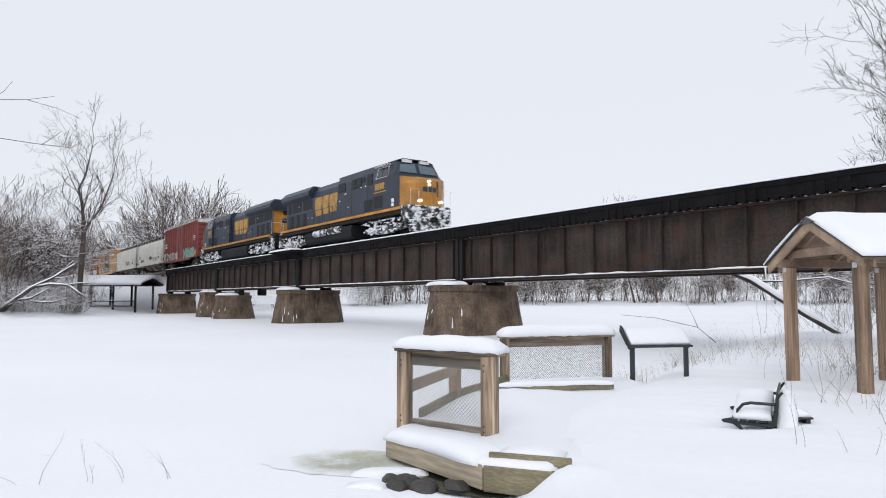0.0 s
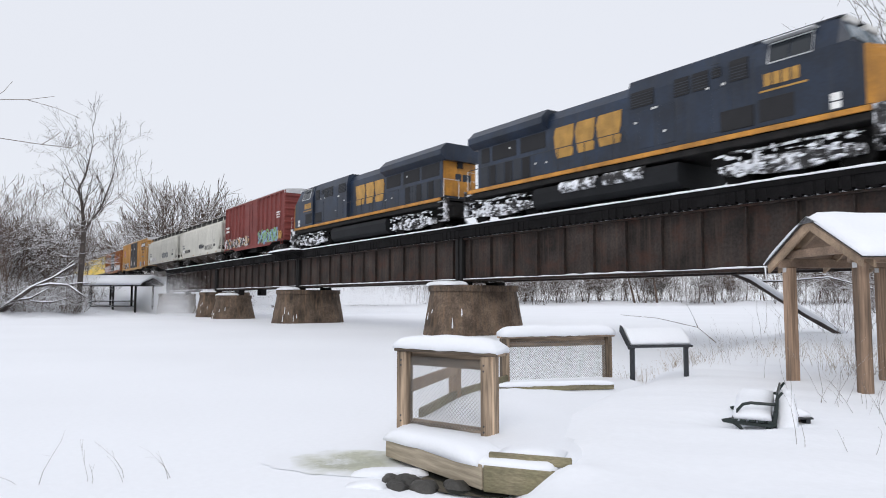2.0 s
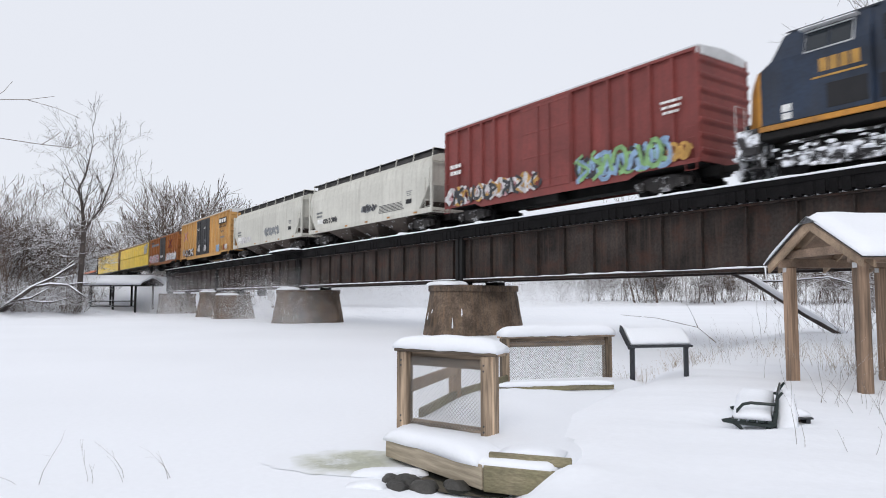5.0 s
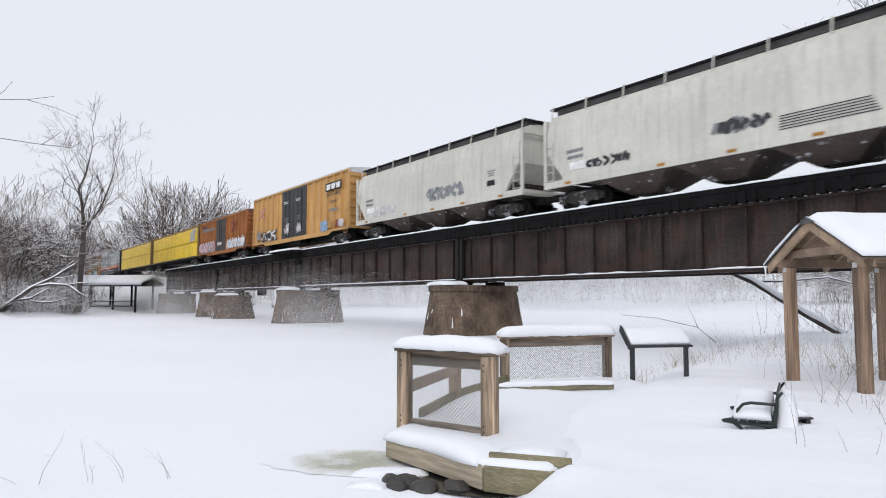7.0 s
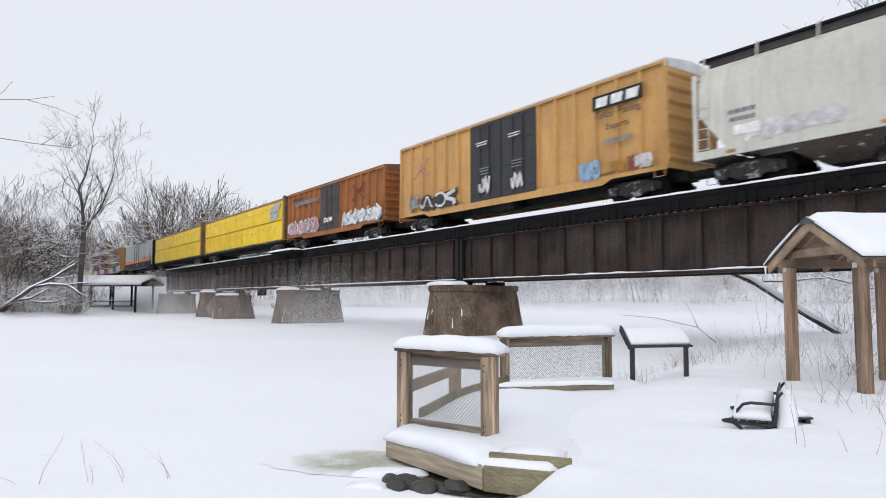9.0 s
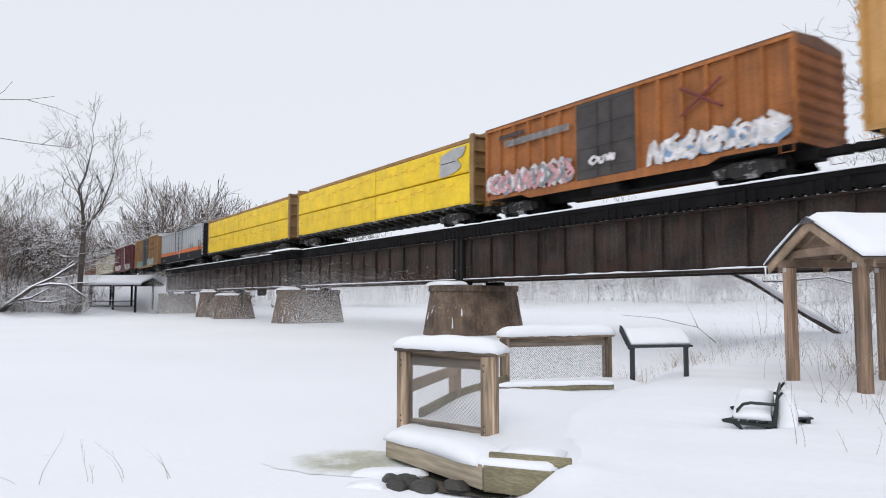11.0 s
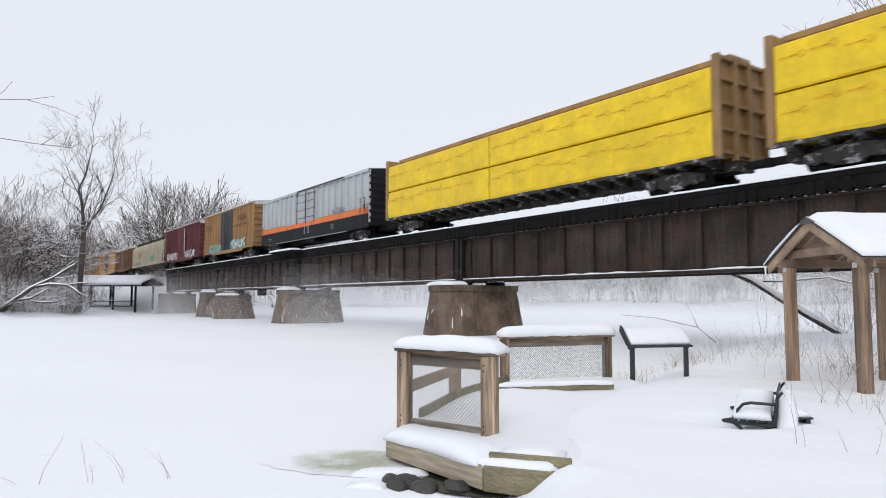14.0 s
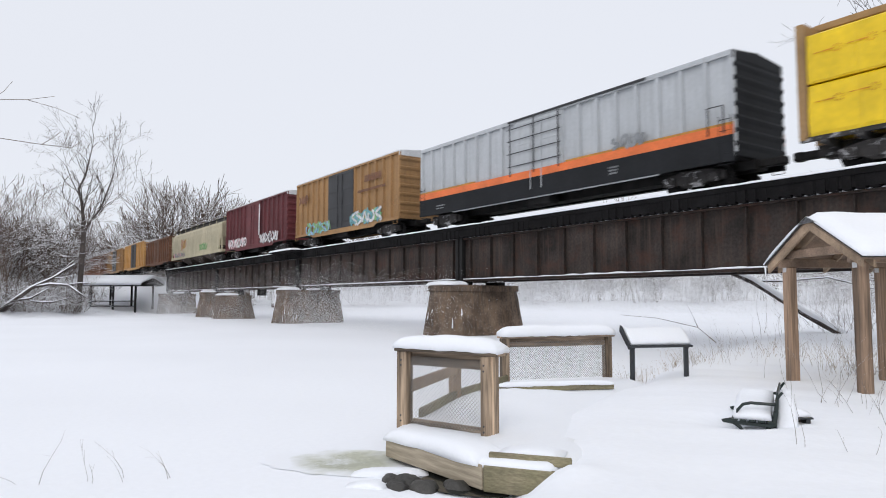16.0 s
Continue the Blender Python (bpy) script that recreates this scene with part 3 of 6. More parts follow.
def grow_round(seed, tall, levels, thin, fork=0.3, spread=1.0, stems=1, bushy=1, first=()):
    """Grows a bare forking tree with a rounded crown, scaled to its height; first: limbs laid by hand, which then branch."""
    rg = random.Random(seed)
    trunk, crown = [], []
    least = thin if first else thin / tall

    def limb(p, d, length, r, level):
        dest = trunk if level == 0 else crown
        n = (4, 4, 3, 2, 2, 2, 2, 2)[level]
        for i in range(n):
            w = 0.05 if level == 0 else 0.13 + 0.02 * level
            d = (d + Vector((rg.gauss(0, w), rg.gauss(0, w), rg.gauss(0.04, w)))).normalized()
            q = p + d * length / n
            r1 = max(least, r * (0.93 if level else 0.9))
            dest.append((p, q, r, r1))
            p, r = q, r1
            if 0 < level < levels and i < n - 1 and rg.random() < (0.62 if n > 2 else 0.8):
                for _ in range(bushy):
                    shoot(p, d, length * rg.uniform(0.35, 0.6), r * 0.5, level + 1, 0.8)
        if level < levels:
            for k in range(rg.choice((3, 3, 4)) if level == 0 else rg.choice((2, 2, 3))):
                shoot(p, d, length * (rg.uniform(0.75, 1.05) if level == 0 else rg.uniform(0.62, 0.86)), r * 0.68, level + 1, 0.52 if level else 0.6)

    def shoot(p, d, length, r, level, tilt):
        a, t = rg.uniform(0, 2 * math.pi), tilt * spread * rg.uniform(0.45, 1.25)
        u = d.orthogonal().normalized()
        limb(p, (d * math.cos(t) + (u * math.cos(a) + d.cross(u) * math.sin(a)) * math.sin(t)).normalized(), length, max(least, r), level)

    if first:
        for path, r0, r1, level in first:
            path = [Vector(q) for q in path]
            for i, (p, q) in enumerate(zip(path[:-1], path[1:])):
                ra, rb = r0 + (r1 - r0) * i / (len(path) - 1), r0 + (r1 - r0) * (i + 1) / (len(path) - 1)
                (trunk if level == 0 else crown).append((p, q, ra, rb))
                if level:
                    for k in range(3):
                        shoot(p.lerp(q, rg.random()), (q - p).normalized(), rg.uniform(1.6, 3.4), rb * 0.5, levels - 2, 0.9)
            if level:
                shoot(path[-1], (path[-1] - path[-2]).normalized(), 3.0, r1 * 0.8, levels - 3, 0.2)
                shoot(path[-1], (path[-1] - path[-2]).normalized(), 2.6, r1 * 0.7, levels - 3, 0.6)
        return trunk, crown
    for k in range(stems):
        lean = 0.06 if stems == 1 else 0.3
        limb(Vector((0, 0, -0.02)), Vector((rg.gauss(0, lean), rg.gauss(0, lean), 1)).normalized(), fork, 0.0125 / stems ** 0.5, 0)
    top = max(q[1].z for q in trunk + crown)
    k = tall / top
    return [[(p * k, q * k, max(thin, ra * tall), max(thin, rb * tall)) for p, q, ra, rb in part_] for part_ in (trunk, crown)]


def round_tree(name, label, group, bark, segs):
    t = base(name, label, "tree", group)
    for nm, sg, n in (("trunk", segs[0], 8), ("crown", segs[1], 3)):
        o = new(nm, quick_mesh(nm, *tubes(sg, n, n == 3), bark))
        o.parent = t
    return t


# the tall forked tree by the pavilion: two leaders and their main limbs, sideways by height
def limb_path(*pts):
    return [(0.57 * a, 0.82 * a, z) for a, z in pts]


big = round_tree("bare_tree", "tall forked bare deciduous tree with snow-dusted limbs on the shore", "shore trees", BARK_BIG, grow_round(11, 25, 6, 0.017, first=(
    (limb_path((0, -1.6), (0.15, 3.0), (0.3, 8.0), (0.45, 11.3), (0.35, 13.0)), 0.40, 0.30, 0),
    (limb_path((0.35, 13.0), (0.0, 15.8), (-0.6, 17.8), (0.35, 19.8), (0.8, 22.0), (1.2, 24.0)), 0.27, 0.06, 1),
    (limb_path((0.45, 11.3), (1.4, 13.2), (2.8, 15.0), (3.6, 17.4), (4.4, 19.6), (4.7, 21.6)), 0.20, 0.05, 1),
    (limb_path((-0.4, 16.8), (-1.5, 18.9), (-2.5, 21.2)), 0.10, 0.04, 1),
    (limb_path((2.8, 15.0), (4.4, 16.1), (6.0, 17.0)), 0.09, 0.035, 1),
    (limb_path((0.3, 10.2), (-1.0, 12.0), (-2.4, 13.2)), 0.09, 0.035, 1),
    (limb_path((0.35, 19.8), (-0.6, 21.4), (-1.2, 23.0)), 0.07, 0.03, 1))))
place(big, -85.6, 9.9, 0.0, 0.77, True)
elm = round_tree("bare_tree", "large bare spreading tree with fine dark twigs", "shore trees", BARK_BIG, grow_round(4, 27.0, 6, 0.012, fork=0.24, spread=0.85, bushy=3))
place(elm, -15.4, 46.9, 5.1, 1.0, True)
kinds = [round_tree("bare_tree", "bare snow-dusted woodland tree with a rounded crown", "woodland trees", BARK_DARK, grow_round(20 + i, 19.0, 5, 0.024, fork=(0.34, 0.24, 0.28, 0.4)[i], spread=(1.0, 1.15, 0.9, 1.0)[i])) for i in range(4)]
rg = random.Random(8)
used = [False] * 4


def scatter(x, y, s):
    k = rg.randrange(4)
    place(kinds[k], x, y, rg.uniform(0, 6.28), s, not used[k])
    used[k] = True


# woods on the far bank behind the line
shore = [(-96, 29), (-108, 41), (-118, 55), (-129, 69), (-138, 92), (-146, 110), (-144, 138), (-139, 154), (-122, 171), (-100, 178)]
for (ax, ay), (bx, by) in zip(shore[:-1], shore[1:]):
    ln = math.hypot(bx - ax, by - ay)
    for i in range(int(ln / 3.6)):
        t = rg.random()
        o = rg.uniform(1, 12)
        x, y = ax + (bx - ax) * t - (by - ay) / ln * o, ay + (by - ay) * t + (bx - ax) / ln * o
        scatter(x, y, rg.uniform(0.72, 1.0) if y < 80 else rg.uniform(0.6, 0.85))
# trees in front of the line, upstream of the shelter
for x, y, s in ((-84, -2, 0.9), (-88, 1.5, 1.05), (-83.5, 3.5, 0.8), (-92, 4, 1.0), (-98, -4, 1.1), (-90, -5, 0.95), (-101, 3, 1.05), (-108, 6, 1.0), (-96, 8.5, 0.8),
                (-112, 0, 1.1), (-118, 8, 1.0), (-125, 2, 1.1), (-128, 11, 1.0), (-86, 6.5, 0.55), (-99, 11.5, 0.6), (-135, 12, 1.05), (-105, -8, 1.1), (-120, -6, 1.1)):
    scatter(x, y, s * 0.72)
for x, y, s in ((-64, 178, 1.0), (-70, 180, 1.05), (-58, 176, 0.95), (-44, 124, 0.9), (-22, 80, 0.7), (-14, 70, 0.75), (-24, 90, 0.8), (-12, 60, 0.5), (-6, 52, 0.6), (-30, 105, 0.8), (-37, 110, 0.7), (-3, 44, 0.5), (-48, 150, 0.9), (-25.5, 62, 0.8), (-129, 166, 1.75), (-134, 162, 1.55)):
    scatter(x, y, s)

# woods further back: one mass of thin trees
vv, ff, off = [], [], 0
far_kinds = []
for i in range(3):
    a, b = grow_round(60 + i, 18.0, 4, 0.036, fork=(0.3, 0.2, 0.25)[i])
    far_kinds.append(tubes(a + b, 3, True))
rn = np.random.RandomState(3)
spots = []
while len(spots) < 130:
    x, y = rn.uniform(-230, 30), rn.uniform(-60, 260)
    d = float(river_distance(np.array([x]), np.array([y]))[0])
    if d < 3 or d > 60 or rn.rand() < d / 75 or abs(y - 22) < 9 or (x > -60 and y < 100) or (x > -80 and y < 60):
        continue
    if y < 20 and (x > -100 or rn.rand() < 0.4):
        continue
    spots.append((x, y, rn.uniform(0.65, 1.1)))
for k in range(150):
    x = rn.uniform(-250, -108)
    spots.append((x, 33 + 0.12 * (-108 - x) + rn.uniform(0, 1) ** 1.4 * 55, rn.uniform(0.8, 1.08)))
for k in range(45):
    spots.append((rn.uniform(-190, -96), rn.uniform(-50, 9), rn.uniform(0.45, 0.8)))
for k in range(74):
    x = rn.uniform(-135, -92)
    spots.append((x, rn.uniform(-2, 10.5) + (-92 - x) * 0.06, rn.uniform(0.38, 0.72)))
for k in range(30):
    spots.append((rn.uniform(-270, -128), rn.uniform(29.0, 35.0), rn.uniform(1.05, 1.35)))
for x, y, s in spots:
    if river_distance(np.array([x]), np.array([y]))[0] < 3:
        continue
    v, f = far_kinds[rn.randint(3)]
    a = rn.uniform(0, 6.28)
    r = np.array([[math.cos(a), -math.sin(a), 0], [math.sin(a), math.cos(a), 0], [0, 0, 1]]) * s
    vv.append(v @ r.T + np.array([x, y, ground_at(x, y)]))
    ff.append(f + off)
    off += len(v)
tagged(new("far_woods", quick_mesh("far_woods", np.concatenate(vv), np.concatenate(ff), BARK_DARK)), "dense bare winter woods dusted with snow", "woods", kind="stuff")

# snowy undergrowth along the shores
vv, ff, off = [], [], 0
bush = []
for i in range(4):
    rb = random.Random(90 + i)
    segs = []
    for k in range(18):
        p = Vector((rb.gauss(0, 0.45), rb.gauss(0, 0.45), 0))
        d = Vector((rb.gauss(0, 0.5), rb.gauss(0, 0.5), 1)).normalized()
        r = rb.uniform(0.012, 0.026)
        for j in range(5):
            d = (d + Vector((rb.gauss(0, 0.28), rb.gauss(0, 0.28), rb.gauss(-0.08, 0.2)))).normalized()
            q = p + d * rb.uniform(0.3, 0.75)
            segs.append((p, q, r, r * 0.8))
            if j > 0:
                e = (d + Vector((rb.gauss(0, 0.7), rb.gauss(0, 0.7), rb.gauss(0, 0.5)))).normalized()
                segs.append((q, q + e * rb.uniform(0.3, 0.8), r * 0.7, r * 0.4))
            p, r = q, r * 0.8
    bush.append(tubes(segs, 3, True))
count = 0
while count < 500:
    x, y = (rn.uniform(-190, 0), rn.uniform(-60, 200)) if count > 300 else (rn.uniform(-112, -78), rn.uniform(-26, 14))
    d = float(river_distance(np.array([x]), np.array([y]))[0])
    if d < 0.4 or d > 18 or (y > 16 and y < 27) or (x > -60 and y < 60) or rn.rand() < d / 26:
        continue
    if x > -98 and 10 < y < 20:
        continue
    v, f = bush[rn.randint(4)]
    a, s = rn.uniform(0, 6.28), rn.uniform(0.5, 1.5) * (2.0 if y > 60 else 1.15)
    r = np.array([[math.cos(a), -math.sin(a), 0], [math.sin(a), math.cos(a), 0], [0, 0, 1]]) * s
    vv.append(v @ r.T + np.array([x, y, ground_at(x, y) - 0.05]))
    ff.append(f + off)
    off += len(v)
    count += 1
tagged(new("undergrowth", quick_mesh("undergrowth", np.concatenate(vv), np.concatenate(ff), BARK_BUSH)), "tangled snow-laden bushes along the shore", "undergrowth", kind="stuff")


# dense thicket closing the far shore upstream
thick = []
for i in range(4):
    a, b = grow_round(130 + i, 11.0, 3, 0.036, fork=0.2, spread=1.25, stems=6)
    thick.append(tubes(a + b, 3, True))
vv, ff, off, count = [], [], 0, 0
while count < 195:
    x, y = rn.uniform(-175, 0), rn.uniform(48, 215)
    d = float(river_distance(np.array([x]), np.array([y]))[0])
    if d < 1.0 or d > 26 or rn.rand() < d / 40 or (x > -45 and y < 70):
        continue
    v, f = thick[rn.randint(4)]
    a, k = rn.uniform(0, 6.28), rn.uniform(0.45, 1.1)
    r = np.array([[math.cos(a), -math.sin(a), 0], [math.sin(a), math.cos(a), 0], [0, 0, 1]]) * k
    vv.append(v @ r.T + np.array([x, y, ground_at(x, y) - 0.05]))
    ff.append(f + off)
    off += len(v)
    count += 1
tagged(new("far_thicket", quick_mesh("far_thicket", np.concatenate(vv), np.concatenate(ff), BARK_DARK)), "dense brown leafless thicket on the far shore", "thicket", kind="stuff")


def fallen(name, label, limbs, bark):
    t = base(name, label, "fallen tree")
    for i, (path, r0, r1) in enumerate(limbs):
        part("trunk" if i == 0 else "branch", M().tube(path, r0, 8, r1), bark, t, smooth=True)
    return t


fallen("fallen_tree", "leaning snow-covered fallen tree at the shore", [
    ([(-81.4, 2.2, 0.3), (-79.6, 3.6, 1.7), (-78.0, 5.0, 3.0), (-76.5, 6.6, 3.9), (-74.7, 8.2, 5.2)], 0.32, 0.09),
    ([(-78.0, 5.0, 3.0), (-76.6, 6.4, 3.3), (-75.2, 7.8, 3.2), (-74.2, 9.3, 1.9)], 0.18, 0.07),
    ([(-79.6, 3.6, 1.7), (-78.2, 4.9, 1.9), (-77.0, 6.3, 2.9)], 0.16, 0.06),
    ([(-76.5, 6.6, 3.9), (-75.8, 7.6, 4.9), (-75.6, 8.2, 5.6)], 0.10, 0.04),
    ([(-79.0, 4.2, 2.2), (-78.6, 5.0, 1.6), (-77.6, 6.6, 1.5), (-76.6, 8.0, 1.9)], 0.13, 0.05),
    ([(-75.2, 7.8, 3.2), (-74.4, 8.8, 3.4), (-73.6, 9.6, 3.3)], 0.09, 0.04),
    ([(-76.5, 6.6, 3.9), (-75.4, 7.4, 3.9), (-74.4, 8.4, 4.2)], 0.09, 0.03),
    ([(-78.0, 5.0, 3.0), (-77.6, 5.4, 4.2), (-76.9, 6.2, 5.1)], 0.09, 0.03)], BARK_LOG)
leaning = fallen("fallen_tree", "snow-topped trunk leaning down to the bank beyond the bridge", [
    ([(-13.2, 28.2, 0.2), (-15.0, 28.1, 1.25), (-17.1, 28.0, 2.6), (-19.5, 27.9, 3.7), (-22.5, 27.7, 5.0)], 0.17, 0.20),
    ([(-17.1, 28.0, 2.6), (-16.6, 29.2, 2.6), (-15.0, 30.2, 2.75), (-13.4, 31.0, 2.2)], 0.06, 0.03),
    ([(-15.0, 28.1, 1.25), (-15.8, 28.6, 1.9), (-17.2, 29.4, 2.2)], 0.05, 0.02)], BARK_LOG)
leaning.location = (0.25, 0.36, 0)
fallen("fallen_branch", "dark curved branch lying on the snowy ice", [
    ([(-14.6, 22.0, 0.25), (-15.6, 22.4, 0.75), (-17.6, 22.6, 1.05), (-19.2, 22.3, 1.15)], 0.018, 0.007), ([(-15.6, 22.4, 0.75), (-16.4, 23.2, 1.2), (-17.3, 24.0, 1.8)], 0.015, 0.006)], TWIG)

# overhanging bough close to the camera, upper left, and twigs by the water
fallen("overhanging_bough", "thin bare twigs reaching out over the ice", [
    ([(-9.8, -0.6, 4.16), (-9.35, 0.1, 4.11), (-9.2, 0.45, 4.13), (-9.1, 0.72, 4.19)], 0.006, 0.003), ([(-9.2, 0.45, 4.13), (-9.05, 0.75, 4.04), (-8.95, 0.98, 3.93)], 0.004, 0.002),
    ([(-9.9, -0.5, 3.74), (-9.5, 0.2, 3.70), (-9.25, 0.62, 3.63), (-9.1, 0.92, 3.60), (-9.0, 1.02, 3.68)], 0.007, 0.003), ([(-9.35, 0.1, 4.11), (-9.25, 0.22, 4.2), (-9.2, 0.3, 4.32)], 0.004, 0.002), ([(-9.25, 0.62, 3.63), (-9.2, 0.74, 3.72), (-9.12, 0.8, 3.78)], 0.004, 0.002)], TWIG)


# ---- viewing platform on the near bank ----
def ring_round(poly, step):
    pts = []
    for (ax, ay), (bx, by) in zip(poly, poly[1:] + poly[:1]):
        k = max(1, int(math.hypot(bx - ax, by - ay) / step))
        pts += [(ax + (bx - ax) * i / k, ay + (by - ay) * i / k) for i in range(k)]
    return pts


def inset(pts, d):
    n, out = len(pts), []
    area = sum(pts[i][0] * pts[(i + 1) % n][1] - pts[(i + 1) % n][0] * pts[i][1] for i in range(n))
    sg = 1 if area > 0 else -1
    for i in range(n):
        a, b = pts[i - 2], pts[(i + 2) % n]
        ln = math.hypot(b[0] - a[0], b[1] - a[1])
        out.append((pts[i][0] - sg * (b[1] - a[1]) / ln * d, pts[i][1] + sg * (b[0] - a[0]) / ln * d))
    return out


DECK = [(-6.72, 3.93), (-5.05, 3.97), (-4.54, 4.30), (-4.75, 5.1), (-5.1, 6.0), (-6.1, 8.0), (-7.7, 9.85), (-8.75, 9.95), (-9.45, 7.80), (-8.30, 5.90), (-7.0, 4.35)]
platform = base("viewing_platform", "weathered timber viewing platform over the river ice", "platform")
deck_boards = M().prism(DECK, 0.18, 0.235, "z")
part("decking", deck_boards, WOOD, platform)


def plank(a, b, z0, z1, th, parent, mt, name, label=""):
    a, b = Vector((*a, 0)), Vector((*b, 0))
    d = b - a
    m = M().box(0, d.length, -th / 2, th / 2, z0, z1, 0.008)
    o = part(name, m, mt, parent, label)
    o.matrix_basis = Matrix.Translation(a) @ Matrix.Rotation(math.atan2(d.y, d.x), 4, "Z")
    return o


plank((-6.74, 3.91), (-5.05, 3.95), 0.05, 0.28, 0.045, platform, WOOD_FASCIA, "fascia_board")
plank((-5.04, 3.95), (-4.38, 4.385), 0.04, 0.28, 0.045, platform, WOOD_GREEN, "fascia_board", "green algae-stained board")
plank((-5.06, 4.03), (-4.43, 4.465), 0.30, 0.385, 0.05, platform, WOOD_GREEN, "curb_board", "green algae-stained board")
plank((-6.74, 3.93), (-7.05, 4.35), 0.05, 0.28, 0.045, platform, WOOD, "fascia_board")
plank((-7.15, 4.62), (-8.30, 6.02), 0.30, 0.46, 0.06, platform, WOOD_GREEN, "curb_board", "green algae-stained board")
plank((-8.30, 6.02), (-9.35, 7.85), 0.30, 0.46, 0.06, platform, WOOD_GREEN, "curb_board", "green algae-stained board")
plank((-8.66, 7.10), (-7.86, 8.92), 0.30, 0.385, 0.05, platform, WOOD_GREEN, "curb_board", "green algae-stained board")
for x, y in ((-6.5, 4.2), (-5.3, 4.3), (-6.8, 4.9), (-8.0, 6.3), (-8.6, 8.6)):
    part("pile", M().box(x - 0.09, x + 0.09, y - 0.09, y + 0.09, -0.5, 0.18, 0.01), WOOD, platform)
# low open rail along the water side
plank((-6.95, 4.35), (-8.25, 5.98), 0.70, 0.84, 0.045, platform, WOOD, "low_rail")
part("rail_post", M().box(-8.32, -8.18, 5.86, 6.0, 0.28, 0.86, 0.008), WOOD, platform)

pts = ring_round(DECK, 0.16)
rings = []
for d, z in ((0.02, 0.237), (-0.03, 0.255), (-0.035, 0.29), (0.0, 0.325), (0.06, 0.35), (0.16, 0.36), (0.4, 0.36)):
    rings.append([(x, y, z + 0.02 * noise.noise(Vector((x * 2.4, y * 2.4, d * 3))) * (z > 0.31) - 0.3 * min(1.0, max(0.0, float(river_distance(np.array([x]), np.array([y]))[0]) - 0.30))) for x, y in inset(pts, d)])
blanket = M().loft(rings)
tagged(part("snow_blanket", blanket, SNOW, None, smooth=True), "thick snow blanket lying on the viewing platform", "snow")


def wire(m, a, b, z0, z1, cell=0.045, r=0.0030):
    """Diamond wire mesh between two upright lines."""
    a, b = Vector((*a, 0)), Vector((*b, 0))
    w, h = (b - a).length, z1 - z0
    d = (b - a) / w
    k = -h
    while k < w:
        for flip in (0, 1):
            x0, x1 = max(k, 0), min(k + h, w)
            if x1 - x0 > 0.01:
                zz0, zz1 = z0 + (x0 - k), z0 + (x1 - k)
                if flip:
                    zz0, zz1 = z1 - (x0 - k), z1 - (x1 - k)
                p, q = a + d * x0, a + d * x1
                p.z, q.z = zz0, zz1
                m.tube([p, q], r, 4)
        k += cell
    return m


def railing(a, b, z0, top, label, right_ext=0.0, snow_h=0.13, snow_w=0.24, wide=0.14, foot_rail=True):
    f = base("railing_panel", label, "railing", "platform railings")
    a, b = Vector((*a, 0)), Vector((*b, 0))
    d = (b - a).normalized()
    ang = math.atan2(d.y, d.x)
    L = (b - a).length
    f.matrix_basis = Matrix.Translation(a) @ Matrix.Rotation(ang, 4, "Z")
    part("post", M().box(-0.07, 0.07, -0.07, 0.07, z0, top - 0.04, 0.008), WOOD_POST, f)
    part("post", M().box(L - 0.04, L + 0.05, -0.075, 0.005, z0, top - 0.04, 0.008), WOOD_POST, f)
    part("post", M().box(L - 0.04, L + 0.05, 0.01, wide, z0, top - 0.04, 0.008), WOOD_POST, f)
    for x in (0.0, L + 0.005):
        for z in (z0 + 0.1, z0 + 0.16, top - 0.14, top - 0.2):
            part("bolt", M().cyl((x, -0.078, z), (x, -0.066, z), 0.011, 8), METAL_DARK, f)
    part("cap_board", M().box(-0.09, L + 0.10 + right_ext, -0.10, 0.13, top - 0.038, top, 0.008), WOOD_RAIL, f)
    part("top_rail", M().box(0.07, L - 0.04, 0.03, 0.07, top - 0.20, top - 0.045, 0.006), WOOD_RAIL, f)
    if foot_rail:
        part("bottom_rail", M().box(0.07, L - 0.04, 0.03, 0.07, z0 + 0.02, z0 + 0.12, 0.006), WOOD_RAIL, f)
    part("wire_mesh", wire(M(), (0.07, 0.02), (L - 0.04, 0.02), z0 + 0.06, top - 0.10), MESH_WIRE, f)
    m = loaf(M(), [(-0.085, 0.015, top + 0.001), (L * 0.5, 0.015, top + 0.001), (L + 0.10 + right_ext, 0.03, top + 0.001)], snow_w, snow_h, rng, n=13)
    m.turned(f.matrix_basis)
    tagged(part("drifted_snow", m, SNOW, None, smooth=True), "thick rounded snow cap on the railing", "snow", "snow on railings")
    return f


railing((-6.88, 4.225), (-5.775, 4.575), 0.30, 1.235, "weathered timber railing panel with wire mesh, snow-capped", right_ext=0.08, snow_w=0.30, snow_h=0.15, wide=0.16)
railing((-9.42, 7.86), (-8.84, 9.89), 0.30, 1.14, "weathered timber railing panel with wire mesh, snow-capped", snow_h=0.19, snow_w=0.32, foot_rail=False)

